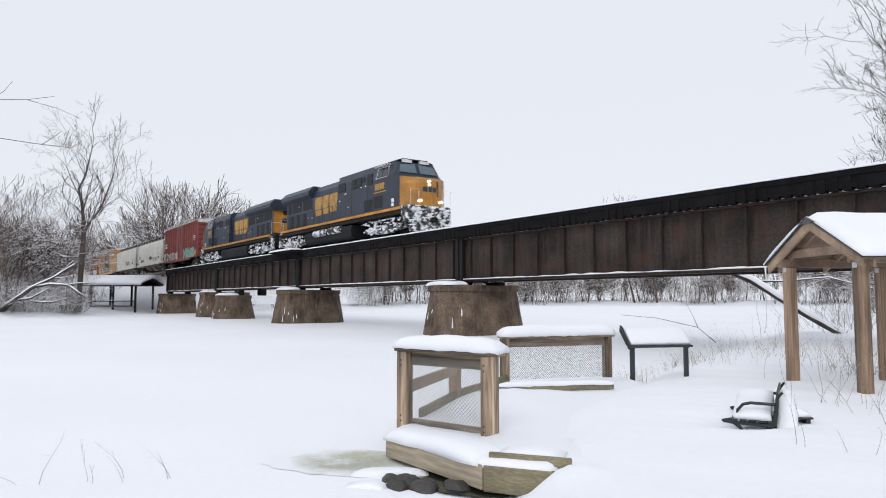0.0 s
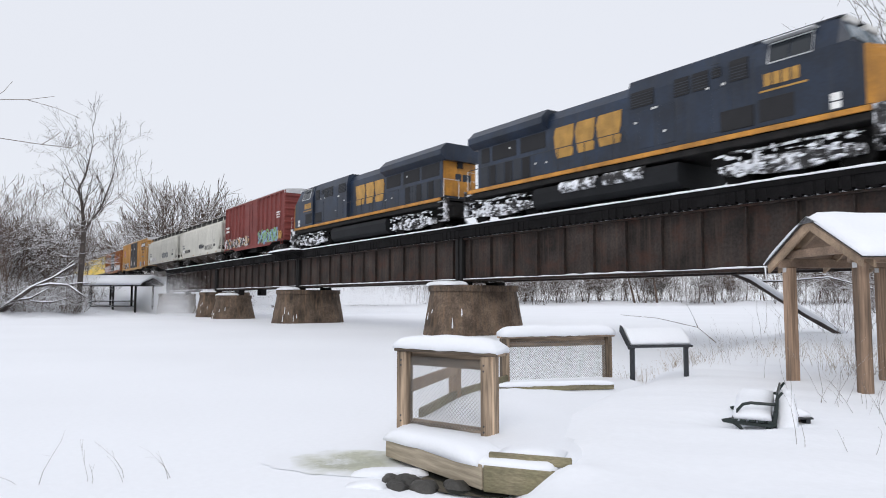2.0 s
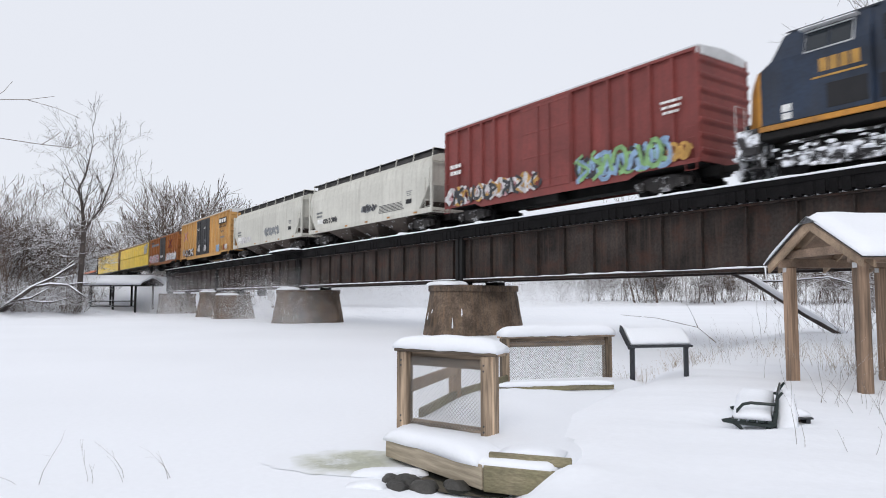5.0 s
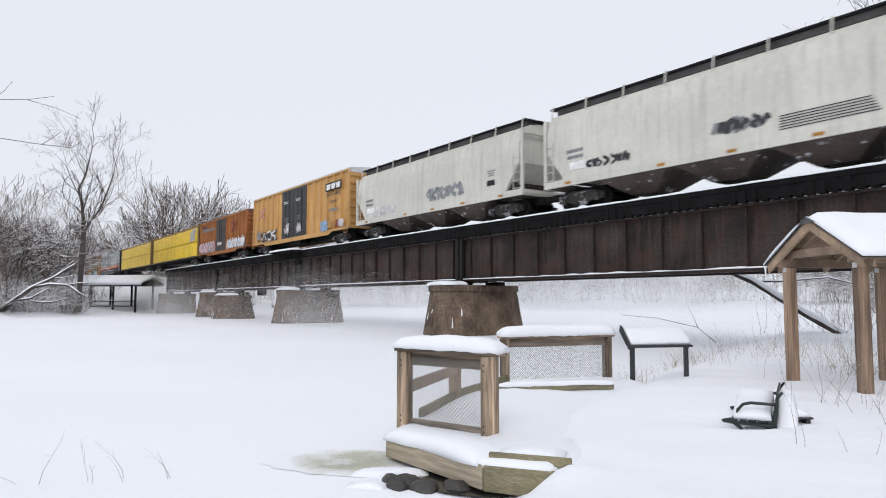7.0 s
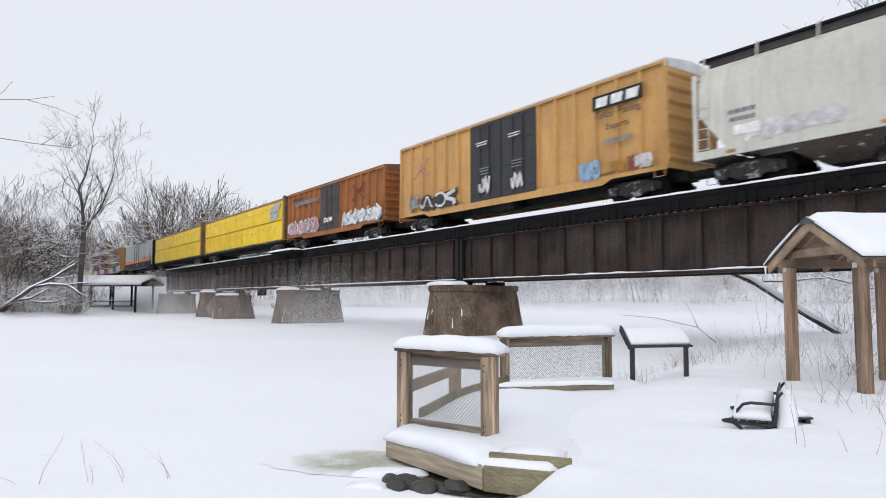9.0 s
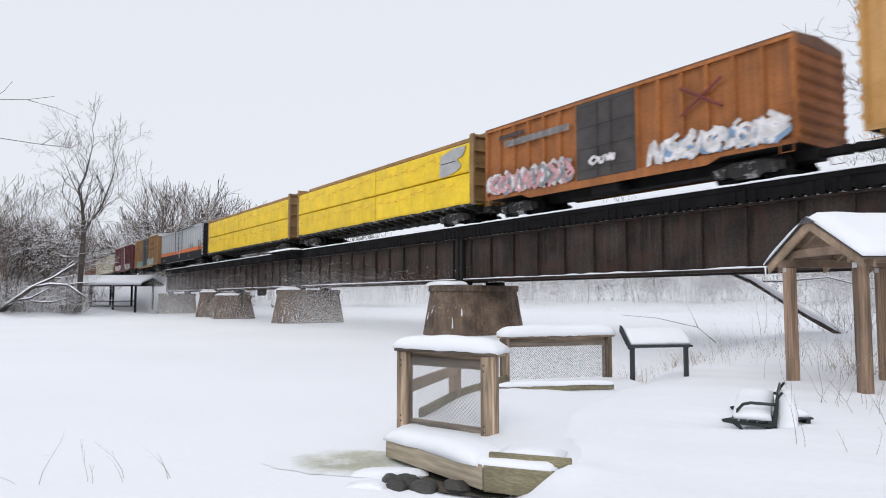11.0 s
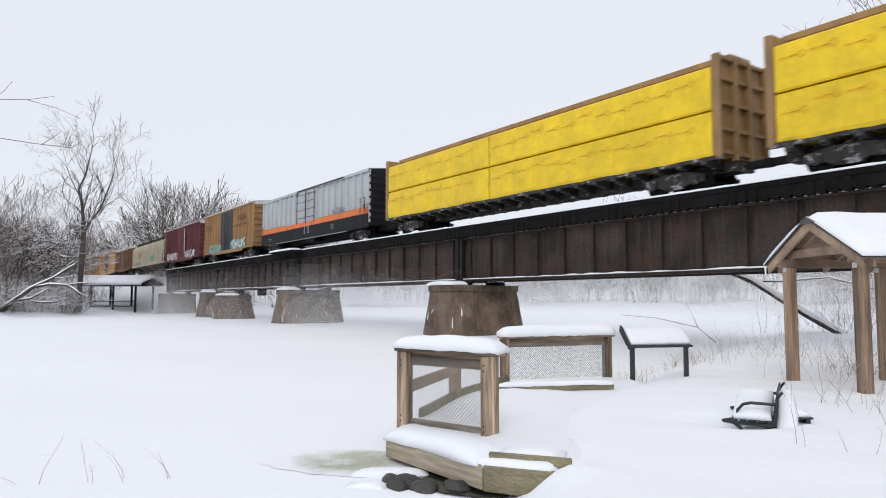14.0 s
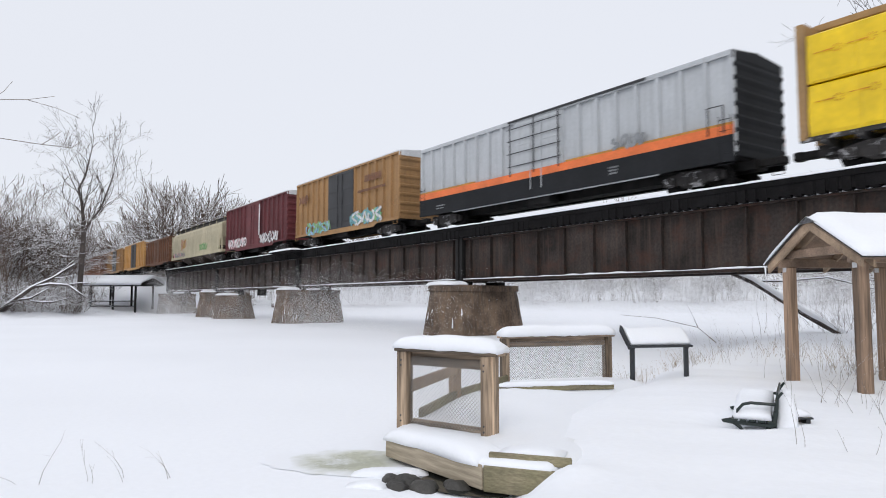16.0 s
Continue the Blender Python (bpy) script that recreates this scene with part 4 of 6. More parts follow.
# snow along the front edge of the deck
edge_snow = M()
loaf(edge_snow, [(-6.74, 4.05, 0.235), (-6.1, 4.09, 0.25), (-5.5, 4.10, 0.25), (-5.10, 4.10, 0.26)], 0.42, 0.16, rng, n=13)
tagged(part("drifted_snow", edge_snow, SNOW, None, smooth=True), "plump snow along the platform edge", "snow", "snow on railings")
tagged(part("drifted_snow", loaf(M(), [(-5.12, 4.22, 0.33), (-4.86, 4.40, 0.34), (-4.62, 4.56, 0.34)], 0.36, 0.09, rng, n=13), SNOW, None, smooth=True), "plump snow along the platform edge", "snow", "snow on railings")
tagged(part("drifted_snow", loaf(M(), [(-8.68, 7.08, 0.386), (-8.3, 8.0, 0.386), (-7.86, 8.94, 0.386)], 0.12, 0.07, rng, n=11), SNOW, None, smooth=True), "snow lying on the platform curb board", "snow", "snow on railings")

# ---- slush, open water and rocks by the platform ----


def puddle(name, cx, cy, rx, ry, rot, z, mt, label, seed):
    m = M()
    outer = []
    for i in range(72):
        t = 2 * math.pi * i / 72
        k = 1 + 0.22 * noise.noise(Vector((math.cos(t) * 1.6, math.sin(t) * 1.6, seed))) + 0.09 * noise.noise(Vector((math.cos(t) * 5, math.sin(t) * 5, seed)))
        x, y = rx * k * math.cos(t), ry * k * math.sin(t)
        outer.append((cx + x * math.cos(rot) - y * math.sin(rot), cy + x * math.sin(rot) + y * math.cos(rot), z))
    m.add(outer, [tuple(range(72))])
    return tagged(part(name, m, mt), label, "water", kind="structure")


puddle("water", -6.85, 3.60, 1.05, 0.62, 0.75, 0.004, WATER, "greenish slushy overflow water on the ice", 1.0)
puddle("water", -5.42, 4.02, 0.66, 0.36, 0.2, 0.026, WATER_DARK, "dark open water under the platform", 6.0)


def rock(name, x, y, z, s, seed, mt, label):
    bm = bmesh.new()
    bmesh.ops.create_icosphere(bm, subdivisions=3, radius=1)
    for v in bm.verts:
        k = 1 + 0.35 * noise.noise(v.co * 1.2 + Vector((seed, 0, 0))) + 0.12 * noise.noise(v.co * 3.5 + Vector((seed, 4, 0)))
        v.co = Vector((v.co.x * k * s[0], v.co.y * k * s[1], v.co.z * k * s[2]))
    me = bpy.data.meshes.new(name)
    bm.to_mesh(me)
    bm.free()
    me.materials.append(mt)
    me.shade_smooth()
    o = new(name, me)
    o.location = (x, y, z)
    return tagged(o, label, "rock" if mt is ROCK else "snow", "shore rocks" if mt is ROCK else "")


for i, (x, y, s) in enumerate(((-5.80, 3.60, 0.12), (-5.52, 3.62, 0.13), (-5.96, 3.52, 0.09), (-5.72, 3.44, 0.10), (-5.35, 3.86, 0.13))):
    rock("rock", x, y, 0.0, (s * 1.35, s, s * 0.7), i * 3.1, ROCK, "wet dark rock at the water's edge")
tagged(part("snow_mound", loaf(M(), [(-6.42, 3.32, -0.02), (-6.22, 3.52, -0.01), (-6.02, 3.74, 0.0), (-5.92, 3.92, -0.01)], 0.22, 0.085, rng, n=11), SNOW, None, smooth=True), "low ridge of snow beside the slush", "snow")
tagged(part("snow_mound", loaf(M(), [(-6.10, 3.10, -0.02), (-5.92, 3.26, 0.0), (-5.78, 3.36, -0.02)], 0.2, 0.06, rng, n=11), SNOW, None, smooth=True), "low ridge of snow beside the rocks", "snow")

# ---- sloped exhibit stand ----
sign = base("exhibit_stand", "low sloped exhibit stand of dark metal under snow", "sign stand")
sa, sb = Vector((-8.42, 10.08, 0)), Vector((-8.02, 11.12, 0))
sd = (sb - sa).normalized()
sn = Vector((-sd.y, sd.x, 0))
sign.matrix_basis = Matrix.Translation(sa) @ Matrix.Rotation(math.atan2(sd.y, sd.x), 4, "Z")
SL = (sb - sa).length
for x in (0.0, SL):
    part("post", M().box(x - 0.04, x + 0.04, -0.03, 0.03, 0.1, 0.92, 0.006), METAL_DARK, sign)
    part("arm", M().prism([(-0.05, 0.88), (-0.05, 0.94), (0.26, 1.24), (0.26, 1.18)], x - 0.035, x + 0.035), METAL_DARK, sign)
part("side_fin", M().prism([(-0.07, 0.88), (-0.07, 0.98), (0.18, 1.28), (0.24, 1.31), (0.26, 1.20)], -0.115, -0.085), METAL_DARK, sign)
part("panel", M().prism([(-0.05, 0.925), (-0.05, 0.945), (0.26, 1.245), (0.26, 1.225)], -0.08, SL + 0.08), METAL_DARK, sign)
part("front_bar", M().box(-0.10, SL + 0.10, -0.09, -0.05, 0.905, 0.945, 0.008), METAL_DARK, sign)
m = M()
rings = []
for i in range(22):
    x = -0.05 + (SL + 0.11) * i / 21
    k = 0.11 + 0.025 * noise.noise(Vector((x * 3, 0, 7)))
    rings.append([(x, -0.05, 0.948), (x, -0.06, 0.96 + k * 0.5), (x, 0.01, 1.0 + k), (x, 0.11, 1.08 + k), (x, 0.21, 1.16 + k), (x, 0.25, 1.23 + k * 0.3), (x, 0.25, 1.245)])
m.loft(rings)
m.turned(sign.matrix_basis)
tagged(part("drifted_snow", m, SNOW, None, smooth=True), "snow lying on the sloped exhibit panel", "snow")

# ---- kiosk shelter ----
kiosk = base("kiosk_shelter", "small gabled timber kiosk shelter with snow-covered roof", "shelter")
kiosk.matrix_basis = Matrix.Translation((-5.70, 11.60, 0)) @ Matrix.Rotation(radians(-30.0), 4, "Z")
HW, DP = 0.92, 1.75
for x in (-HW, HW):
    for y in (0.0, DP):
        part("post", M().box(x - 0.085, x + 0.085, y - 0.085, y + 0.085, 0.0, 2.36, 0.01), WOOD_RED_POST, kiosk)
        part("post_plate", M().prism([(x - 0.05, 2.28), (x + 0.05, 2.28), (x + 0.05, 2.36), (x, 2.40), (x - 0.05, 2.36)], y - 0.092, y - 0.086, "y"), SILVER, kiosk)
    part("plate_beam", M().box(x - 0.045, x + 0.045, -0.18, DP + 0.35, 2.36, 2.52, 0.008), WOOD_RED, kiosk)
EV, RZ_, SLOPE = 1.24, 3.12, 0.56
for y in (-0.02, DP):
    part("tie_beam", M().box(-HW - 0.1, HW + 0.1, y - 0.05, y + 0.04, 2.52, 2.66, 0.008), WOOD_RED, kiosk)
for y in (-0.19, 0.0, DP * 0.5, DP, DP + 0.38):
    for s in (-1, 1):
        part("rafter", M().prism([(0, RZ_ - 0.17), (0, RZ_ - 0.02), (s * EV, RZ_ - 0.02 - SLOPE * EV), (s * EV, RZ_ - 0.15 - SLOPE * EV)], y - 0.022, y + 0.022, "y"), WOOD, kiosk)
for s in (-1, 1):
    part("roof_deck", M().prism([(0, RZ_ - 0.015), (0, RZ_ + 0.02), (s * (EV + 0.03), RZ_ + 0.02 - SLOPE * (EV + 0.03)), (s * (EV + 0.03), RZ_ - 0.015 - SLOPE * (EV + 0.03))], -0.21, DP + 0.42, "y"), WOOD_RED, kiosk)
    part("shingles", M().prism([(0, RZ_ + 0.024), (0, RZ_ + 0.05), (s * (EV + 0.06), RZ_ + 0.05 - SLOPE * (EV + 0.06)), (s * (EV + 0.06), RZ_ + 0.024 - SLOPE * (EV + 0.06))], -0.24, DP + 0.46, "y"), SHINGLE, kiosk)
part("gable_panel", M().prism([(-0.85, 2.66), (0.85, 2.66), (0, RZ_ - 0.10)], DP * 0.5 - 0.012, DP * 0.5 + 0.012, "y"), WOOD_RED, kiosk)
m = M()
rings = []
for i in range(26):
    y = -0.25 + (DP + 0.73) * i / 25
    e = min(1.0, 0.35 + 0.65 * min(i, 25 - i) / 2.0)
    ring = []
    for j in range(21):
        x = -EV - 0.10 + (2 * EV + 0.20) * j / 20
        k = (0.17 + 0.03 * noise.noise(Vector((x * 1.6, y * 1.6, 3)))) * e * min(1.0, 0.3 + 0.7 * min(j, 20 - j) / 2.0)
        ring.append((x, y, RZ_ + 0.055 - SLOPE * math.sqrt(x * x + 0.03) + 0.09 + k - 0.09))
    ring += [(x, y, RZ_ + 0.053 - SLOPE * abs(x)) for x in (EV + 0.08, 0.0, -EV - 0.08)]
    rings.append(ring)
m.loft(rings)
m.turned(kiosk.matrix_basis)
tagged(part("drifted_snow", m, SNOW, None, smooth=True), "deep smooth snow on the shelter roof", "snow")
icicle = M().tube([(-EV - 0.04, -0.24, RZ_ - 0.02 - SLOPE * EV), (-EV - 0.03, -0.24, RZ_ - 0.16 - SLOPE * EV), (-EV - 0.01, -0.24, RZ_ - 0.30 - SLOPE * EV)], 0.022, 6, 0.003).turned(kiosk.matrix_basis)
tagged(part("icicle", icicle, SNOW, None, smooth=True), "small icicle hanging from the shelter eave", "icicle")

# ---- bench ----
bench = base("park_bench", "dark green cast-iron park bench half buried in snow", "bench")
bench.matrix_basis = Matrix.Translation((-4.50, 7.48, 0.0)) @ Matrix.Rotation(radians(27.6), 4, "Z") @ Matrix.Diagonal((0.84, 0.84, 0.86, 1))
for y in (0.0, 1.25):
    f = part("end_frame", M().prism([(-0.40, 0.425), (-0.42, 0.46), (-0.30, 0.49), (-0.25, 0.455), (0.15, 0.44), (0.22, 0.46), (0.26, 0.62), (0.28, 0.80), (0.34, 0.87), (0.37, 0.86), (0.31, 0.78), (0.30, 0.60), (0.27, 0.42), (0.15, 0.40), (-0.25, 0.41)], y - 0.025, y + 0.025, "y"), BENCH_GREEN, bench)
    part("front_leg", M().tube([(-0.27, y, 0.43), (-0.19, y, 0.38), (-0.12, y, 0.29), (-0.11, y, 0.10)], 0.024, 6), BENCH_GREEN, bench)
    part("rear_leg", M().tube([(0.22, y, 0.42), (0.15, y, 0.37), (0.05, y, 0.28), (0.02, y, 0.10)], 0.024, 6), BENCH_GREEN, bench)
    part("armrest", M().tube([(-0.24, y, 0.48), (-0.21, y, 0.60), (-0.14, y, 0.68), (-0.04, y, 0.705), (0.27, y, 0.70)], 0.022, 6), BENCH_GREEN, bench)
for i in range(5):
    x = -0.30 + i * 0.115
    part("seat_slat", M().box(x, x + 0.085, -0.05, 1.30, 0.455, 0.48, 0.006), BENCH_GREEN, bench)
for i in range(4):
    z = 0.54 + i * 0.085
    part("back_slat", M().box(0.235 + i * 0.014, 0.26 + i * 0.014, -0.05, 1.30, z, z + 0.065, 0.006), BENCH_GREEN, bench)
m = M()
rings = []
for i in range(18):
    y = -0.02 + 1.42 * i / 17
    k = (0.13 + 0.0085 * i + 0.03 * noise.noise(Vector((y * 3, 1, 1)))) * min(1, 0.6 + 0.3 * min(i, 17 - i))
    w = 0.003 * i
    rings.append([(-0.26 - w, y, 0.482 - 1.5 * w), (-0.27 - w, y, 0.482 + k * 0.6), (-0.2 - w * 0.6, y, 0.482 + k), (0.05, y, 0.49 + k), (0.2, y, 0.49 + k * 0.9), (0.215, y, 0.482)])
m.loft(rings)
m.turned(bench.matrix_basis)
tagged(part("drifted_snow", m, SNOW, None, smooth=True), "snow heaped on the bench seat", "snow")
tagged(part("drifted_snow", loaf(M(), [(0.40, 0.05, 0.25), (0.38, 0.6, 0.30), (0.38, 1.25, 0.34)], 0.28, 0.46, rng, n=13).turned(bench.matrix_basis), SNOW, None, smooth=True), "snow banked behind the bench back", "snow")

# snowed-in plank seat behind the bench
seat = base("plank_seat", "dark plank seat buried under a rounded snow heap", "bench")
seat.matrix_basis = Matrix.Translation((-4.43, 7.83, 0)) @ Matrix.Rotation(radians(54), 4, "Z")
part("plank", M().box(-0.06, 0.42, -0.02, 0.28, 0.398, 0.42, 0.006), METAL_DARK, seat)
part("leg", M().box(-0.02, 0.03, 0.0, 0.26, 0.2, 0.397), METAL_DARK, seat)
part("leg", M().box(0.34, 0.39, 0.0, 0.26, 0.2, 0.397), METAL_DARK, seat)
tagged(part("drifted_snow", loaf(M(), [(-0.03, 0.15, 0.421), (0.40, 0.15, 0.421)], 0.30, 0.12, rng, n=13).turned(seat.matrix_basis), SNOW, None, smooth=True), "rounded snow heap on the plank seat", "snow")

# ---- open shelter on the far bank ----
pav = base("picnic_pavilion", "open-sided pavilion with snow-covered low roof on the far bank", "pavilion")
pav.matrix_basis = Matrix.Translation((-94.0, 14.6, 0)) @ Matrix.Rotation(radians(52), 4, "Z")
for x in (-4.2, -1.4, 1.4, 4.2):
    for y in (-2.2, 2.2):
        part("post", M().box(x - 0.1, x + 0.1, y - 0.1, y + 0.1, 0.0, 3.7, 0.01), STEEL_BLACK, pav)
part("roof", M().prism([(-3.0, 3.55), (0, 4.3), (3.0, 3.55), (3.0, 3.72), (0, 4.48), (-3.0, 3.72)], -5.2, 5.2), SHINGLE, pav)
part("soffit", M().box(-5.1, 5.1, -2.9, 2.9, 3.45, 3.54), STEEL_BLACK, pav)
for z in (0.9, 1.5):
    part("rail", M().box(-4.3, 4.3, -2.26, -2.18, z, z + 0.12), STEEL_BLACK, pav)
tagged(part("drifted_snow", M().prism([(-3.1, 3.50), (-3.14, 3.95), (-2.4, 4.3), (-1.0, 4.65), (0, 4.82), (1.0, 4.65), (2.4, 4.3), (3.14, 3.95), (3.1, 3.50), (2.9, 3.75), (0, 4.482), (-2.9, 3.75)], -5.3, 5.3).turned(pav.matrix_basis), SNOW, None, smooth=True), "deep snow on the pavilion roof", "snow")

# ---- dry grasses, twigs and weeds on the near bank ----


def weeds(name, label, spots, mt, n, tall, r, seed, lean=0.3):
    rw = random.Random(seed)
    segs = []
    for x, y, sp, sc in spots:
        for k in range(n):
            px, py = x + rw.gauss(0, sp), y + rw.gauss(0, sp)
            p = Vector((px, py, ground_at(px, py) - 0.05))
            d = Vector((rw.gauss(0, lean), rw.gauss(0, lean), 1)).normalized()
            ll = tall * sc * rw.uniform(0.5, 1.15)
            rr = r
            for j in range(4):
                d = (d + Vector((rw.gauss(0, 0.16), rw.gauss(0, 0.16), -0.05 * j))).normalized()
                q = p + d * ll / 4
                segs.append((p, q, rr, rr * 0.75))
                if j and rw.random() < 0.8:
                    e = (d + Vector((rw.gauss(0, 0.6), rw.gauss(0, 0.6), rw.gauss(0.1, 0.4)))).normalized()
                    segs.append((q, q + e * ll * rw.uniform(0.12, 0.3), rr * 0.6, rr * 0.4))
                p, rr = q, rr * 0.75
    return tagged(new(name, quick_mesh(name, *tubes(segs, 3), mt)), label, "plants", kind="stuff")


weeds("dry_grass", "pale tan dry grass poking through the snow", [(-9.9, 12.0, 0.25, 0.8), (-9.4, 12.9, 0.35, 0.9), (-9.8, 13.6, 0.3, 0.9), (-6.4, 14.3, 0.5, 1.3), (-5.6, 13.9, 0.5, 1.3), (-6.9, 15.2, 0.6, 1.2), (-9.0, 16.8, 0.6, 1.0), (-11.2, 17.6, 0.8, 0.9), (-5.0, 15.3, 0.7, 1.3), (-8.2, 18.8, 0.9, 1.1)],
      DEADGRASS, 38, 0.5, 0.0035, 31)
weeds("bank_twigs", "leafless brown twigs growing from the snowy bank", [(-6.0, 12.9, 0.5, 1.3), (-4.9, 10.0, 0.3, 1.2), (-4.4, 9.6, 0.35, 1.0), (-9.2, 14.6, 0.5, 0.9), (-8.0, 15.5, 0.7, 1.1), (-10.2, 15.6, 0.5, 0.9), (-12.0, 19.2, 0.8, 1.2), (-10.0, 20.4, 1.2, 1.4), (-12.5, 27.0, 1.5, 1.6), (-7.0, 21.0, 1.5, 1.5), (-14.0, 31.0, 2.0, 1.8)],
      TWIG, 9, 0.9, 0.0032, 32, lean=0.4)
weeds("shore_bushes", "thin bare willow shoots on the near shore", [(-15.5, 33, 1.5, 1.0), (-12.5, 30, 1.5, 1.0), (-17, 40, 2.5, 1.2), (-20, 50, 3, 1.3), (-13, 44, 3, 1.3), (-24, 62, 3, 1.4), (-30, 82, 4, 1.6), (-18, 66, 4, 1.6), (-9, 34, 2, 1.2)],
      TWIG, 40, 2.6, 0.009, 33, lean=0.5)
weeds("weed_stalks", "single dry weed stalks standing in the snow", [(-3.55, 6.75, 0.05, 1.0), (-3.1, 6.9, 0.12, 0.5), (-3.3, 8.2, 0.15, 0.7)], TWIG, 2, 0.75, 0.0032, 34, lean=0.12)
weeds("reed_twigs", "thin bare twigs standing out of the river ice", [(-7.75, 0.55, 0.12, 1.0), (-7.6, 0.95, 0.12, 1.0), (-7.4, 1.35, 0.1, 0.7), (-7.3, 1.75, 0.07, 0.8)], TWIG, 2, 0.7, 0.003, 35, lean=0.5)


# ---- the train ----
SPEED, DRAG = 12.677, -0.004
TRAIN = []
SPINNERS = []


def truck(parent, x, axles, icy, wr=0.46):
    """A truck with its wheelsets; local to the car."""
    t = new("truck")
    t.parent = parent
    t.matrix_basis = Matrix.Translation((x, 0, 0))
    mt = ICYGEAR if icy else FROSTGEAR
    half = {2: 0.89, 3: 1.9}[axles]
    for sy in (-1, 1):
        m = M()
        y = sy * 1.05
        prof = [(-half - 0.35, wr - 0.10), (-half - 0.35, wr + 0.18), (-half, wr + 0.26), (-half * 0.5, wr + 0.34), (half * 0.5, wr + 0.34), (half, wr + 0.26), (half + 0.35, wr + 0.18),
                (half + 0.35, wr - 0.10), (half - 0.3, wr - 0.12), (half * 0.35, wr - 0.26), (-half * 0.35, wr - 0.26), (-half + 0.3, wr - 0.12)]
        m.prism(prof, y - 0.08, y + 0.08, "y")
        for k in range(axles):
            ax = -half + 2 * half * k / (axles - 1)
            m.box(ax - 0.17, ax + 0.17, y + sy * 0.05, y + sy * 0.24, wr - 0.17, wr + 0.17, 0.05)
        for dx in (-0.16, 0, 0.16):
            m.cyl((dx, y + sy * 0.10, wr - 0.16), (dx, y + sy * 0.10, wr + 0.28), 0.07, 8)
        if axles == 3:
            for ax in (-1.0, 1.0):
                m.cyl((ax, y + sy * 0.13, wr + 0.02), (ax, y + sy * 0.13, wr + 0.5), 0.10, 8)
            m.tube([(-1.9, y + sy * 0.2, wr + 0.62), (-0.6, y + sy * 0.2, wr + 0.55), (0.7, y + sy * 0.2, wr + 0.6), (1.9, y + sy * 0.2, wr + 0.55)], 0.05, 6)
        part("side_frame", m, mt, t)
    part("bolster", M().box(-0.25, 0.25, -1.1, 1.1, wr - 0.05, wr + 0.25, 0.03), BLACKGEAR, t)
    for k in range(axles):
        ax = -half + 2 * half * k / (axles - 1)
        m = M().cyl((0, -0.8, 0), (0, 0.8, 0), 0.08, 8)
        for sy in (-1, 1):
            m.loft([[(r * math.cos(a), sy * yy, r * math.sin(a)) for a in [2 * math.pi * j / 20 for j in range(20)]] for r, yy in
                    ((wr + 0.03, 0.70), (wr + 0.03, 0.73), (wr, 0.735), (wr - 0.01, 0.85), (wr - 0.06, 0.85), (wr - 0.10, 0.80), (0.16, 0.79), (0.13, 0.86))])
        w = part("wheelset", m, BLACKGEAR, t)
        w.matrix_basis = Matrix.Translation((ax, 0, wr))
        SPINNERS.append((w, ax, wr))
    return t


def coupler(m, x, s):
    m.box(x, x + s * 0.75, -0.12, 0.12, 0.72, 0.98, 0.03)
    m.box(x + s * 0.6, x + s * 0.92, -0.17, 0.17, 0.70, 1.0, 0.05)
    return m


def blotch(rng, cx, cz, w, h, y, n):
    """A wiggly spray-paint shape on a side at y, in strokes."""
    m = M()
    for i in range(n):
        px = cx - w / 2 + w * (i + 0.5) / n + rng.uniform(-0.05, 0.05) * w
        pts, ang = [], rng.uniform(0, 6)
        hh = h * rng.uniform(0.6, 1.0)
        kind = rng.choice((0, 1, 2))
        for k in range(9):
            t = k / 8
            if kind == 0:
                q = (px + w / n * 0.45 * math.cos(ang + t * 5), cz + hh * 0.45 * math.sin(ang + t * 5))
            elif kind == 1:
                q = (px + w / n * 0.4 * math.sin(t * 7 + ang), cz - hh / 2 + hh * t)
            else:
                q = (px - w / n * 0.5 + w / n * t, cz + hh * 0.42 * math.sin(t * 8 + ang))
            pts.append(q)
        tw = min(0.09, w / n * 0.22) * rng.uniform(0.7, 1.3)
        L, R = [], []
        for k in range(9):
            a, b = pts[max(k - 1, 0)], pts[min(k + 1, 8)]
            d = math.hypot(b[0] - a[0], b[1] - a[1]) or 1
            nx_, nz_ = -(b[1] - a[1]) / d * tw, (b[0] - a[0]) / d * tw
            L.append((pts[k][0] + nx_, y, pts[k][1] + nz_))
            R.append((pts[k][0] - nx_, y, pts[k][1] - nz_))
        m.add(L + R, [(k, k + 1, k + 10, k + 9) for k in range(8)])
    return m


def graffiti(parent, rng, cx, cz, w, h, y, mats, n=6):
    for i, mt in enumerate(mats):
        part("spray_mark", blotch(rng, cx + rng.uniform(-.05, .05) * w, cz + rng.uniform(-.05, .05) * h, w, h, y - 0.002 * i, n), mt, parent)["kind"] = "stuff"


def bars(parent, cx, cz, w, rows, y, mt, h=0.10, gap=0.16, name="stencil"):
    m = M()
    for i in range(rows):
        ww = w * (1 - 0.22 * ((i * 7) % 3) / 2)
        x = cx - ww / 2
        k = 0
        while x < cx + ww / 2 - 0.02:
            seg = 0.07 + 0.05 * ((i * 3 + k * 5) % 4)
            m.box(x, min(x + seg, cx + ww / 2), y, y + 0.004, cz - i * gap, cz - i * gap + h)
            x += seg + 0.035
            k += 1
    o = part(name, m, mt, parent)
    o["kind"] = "stuff"
    return o


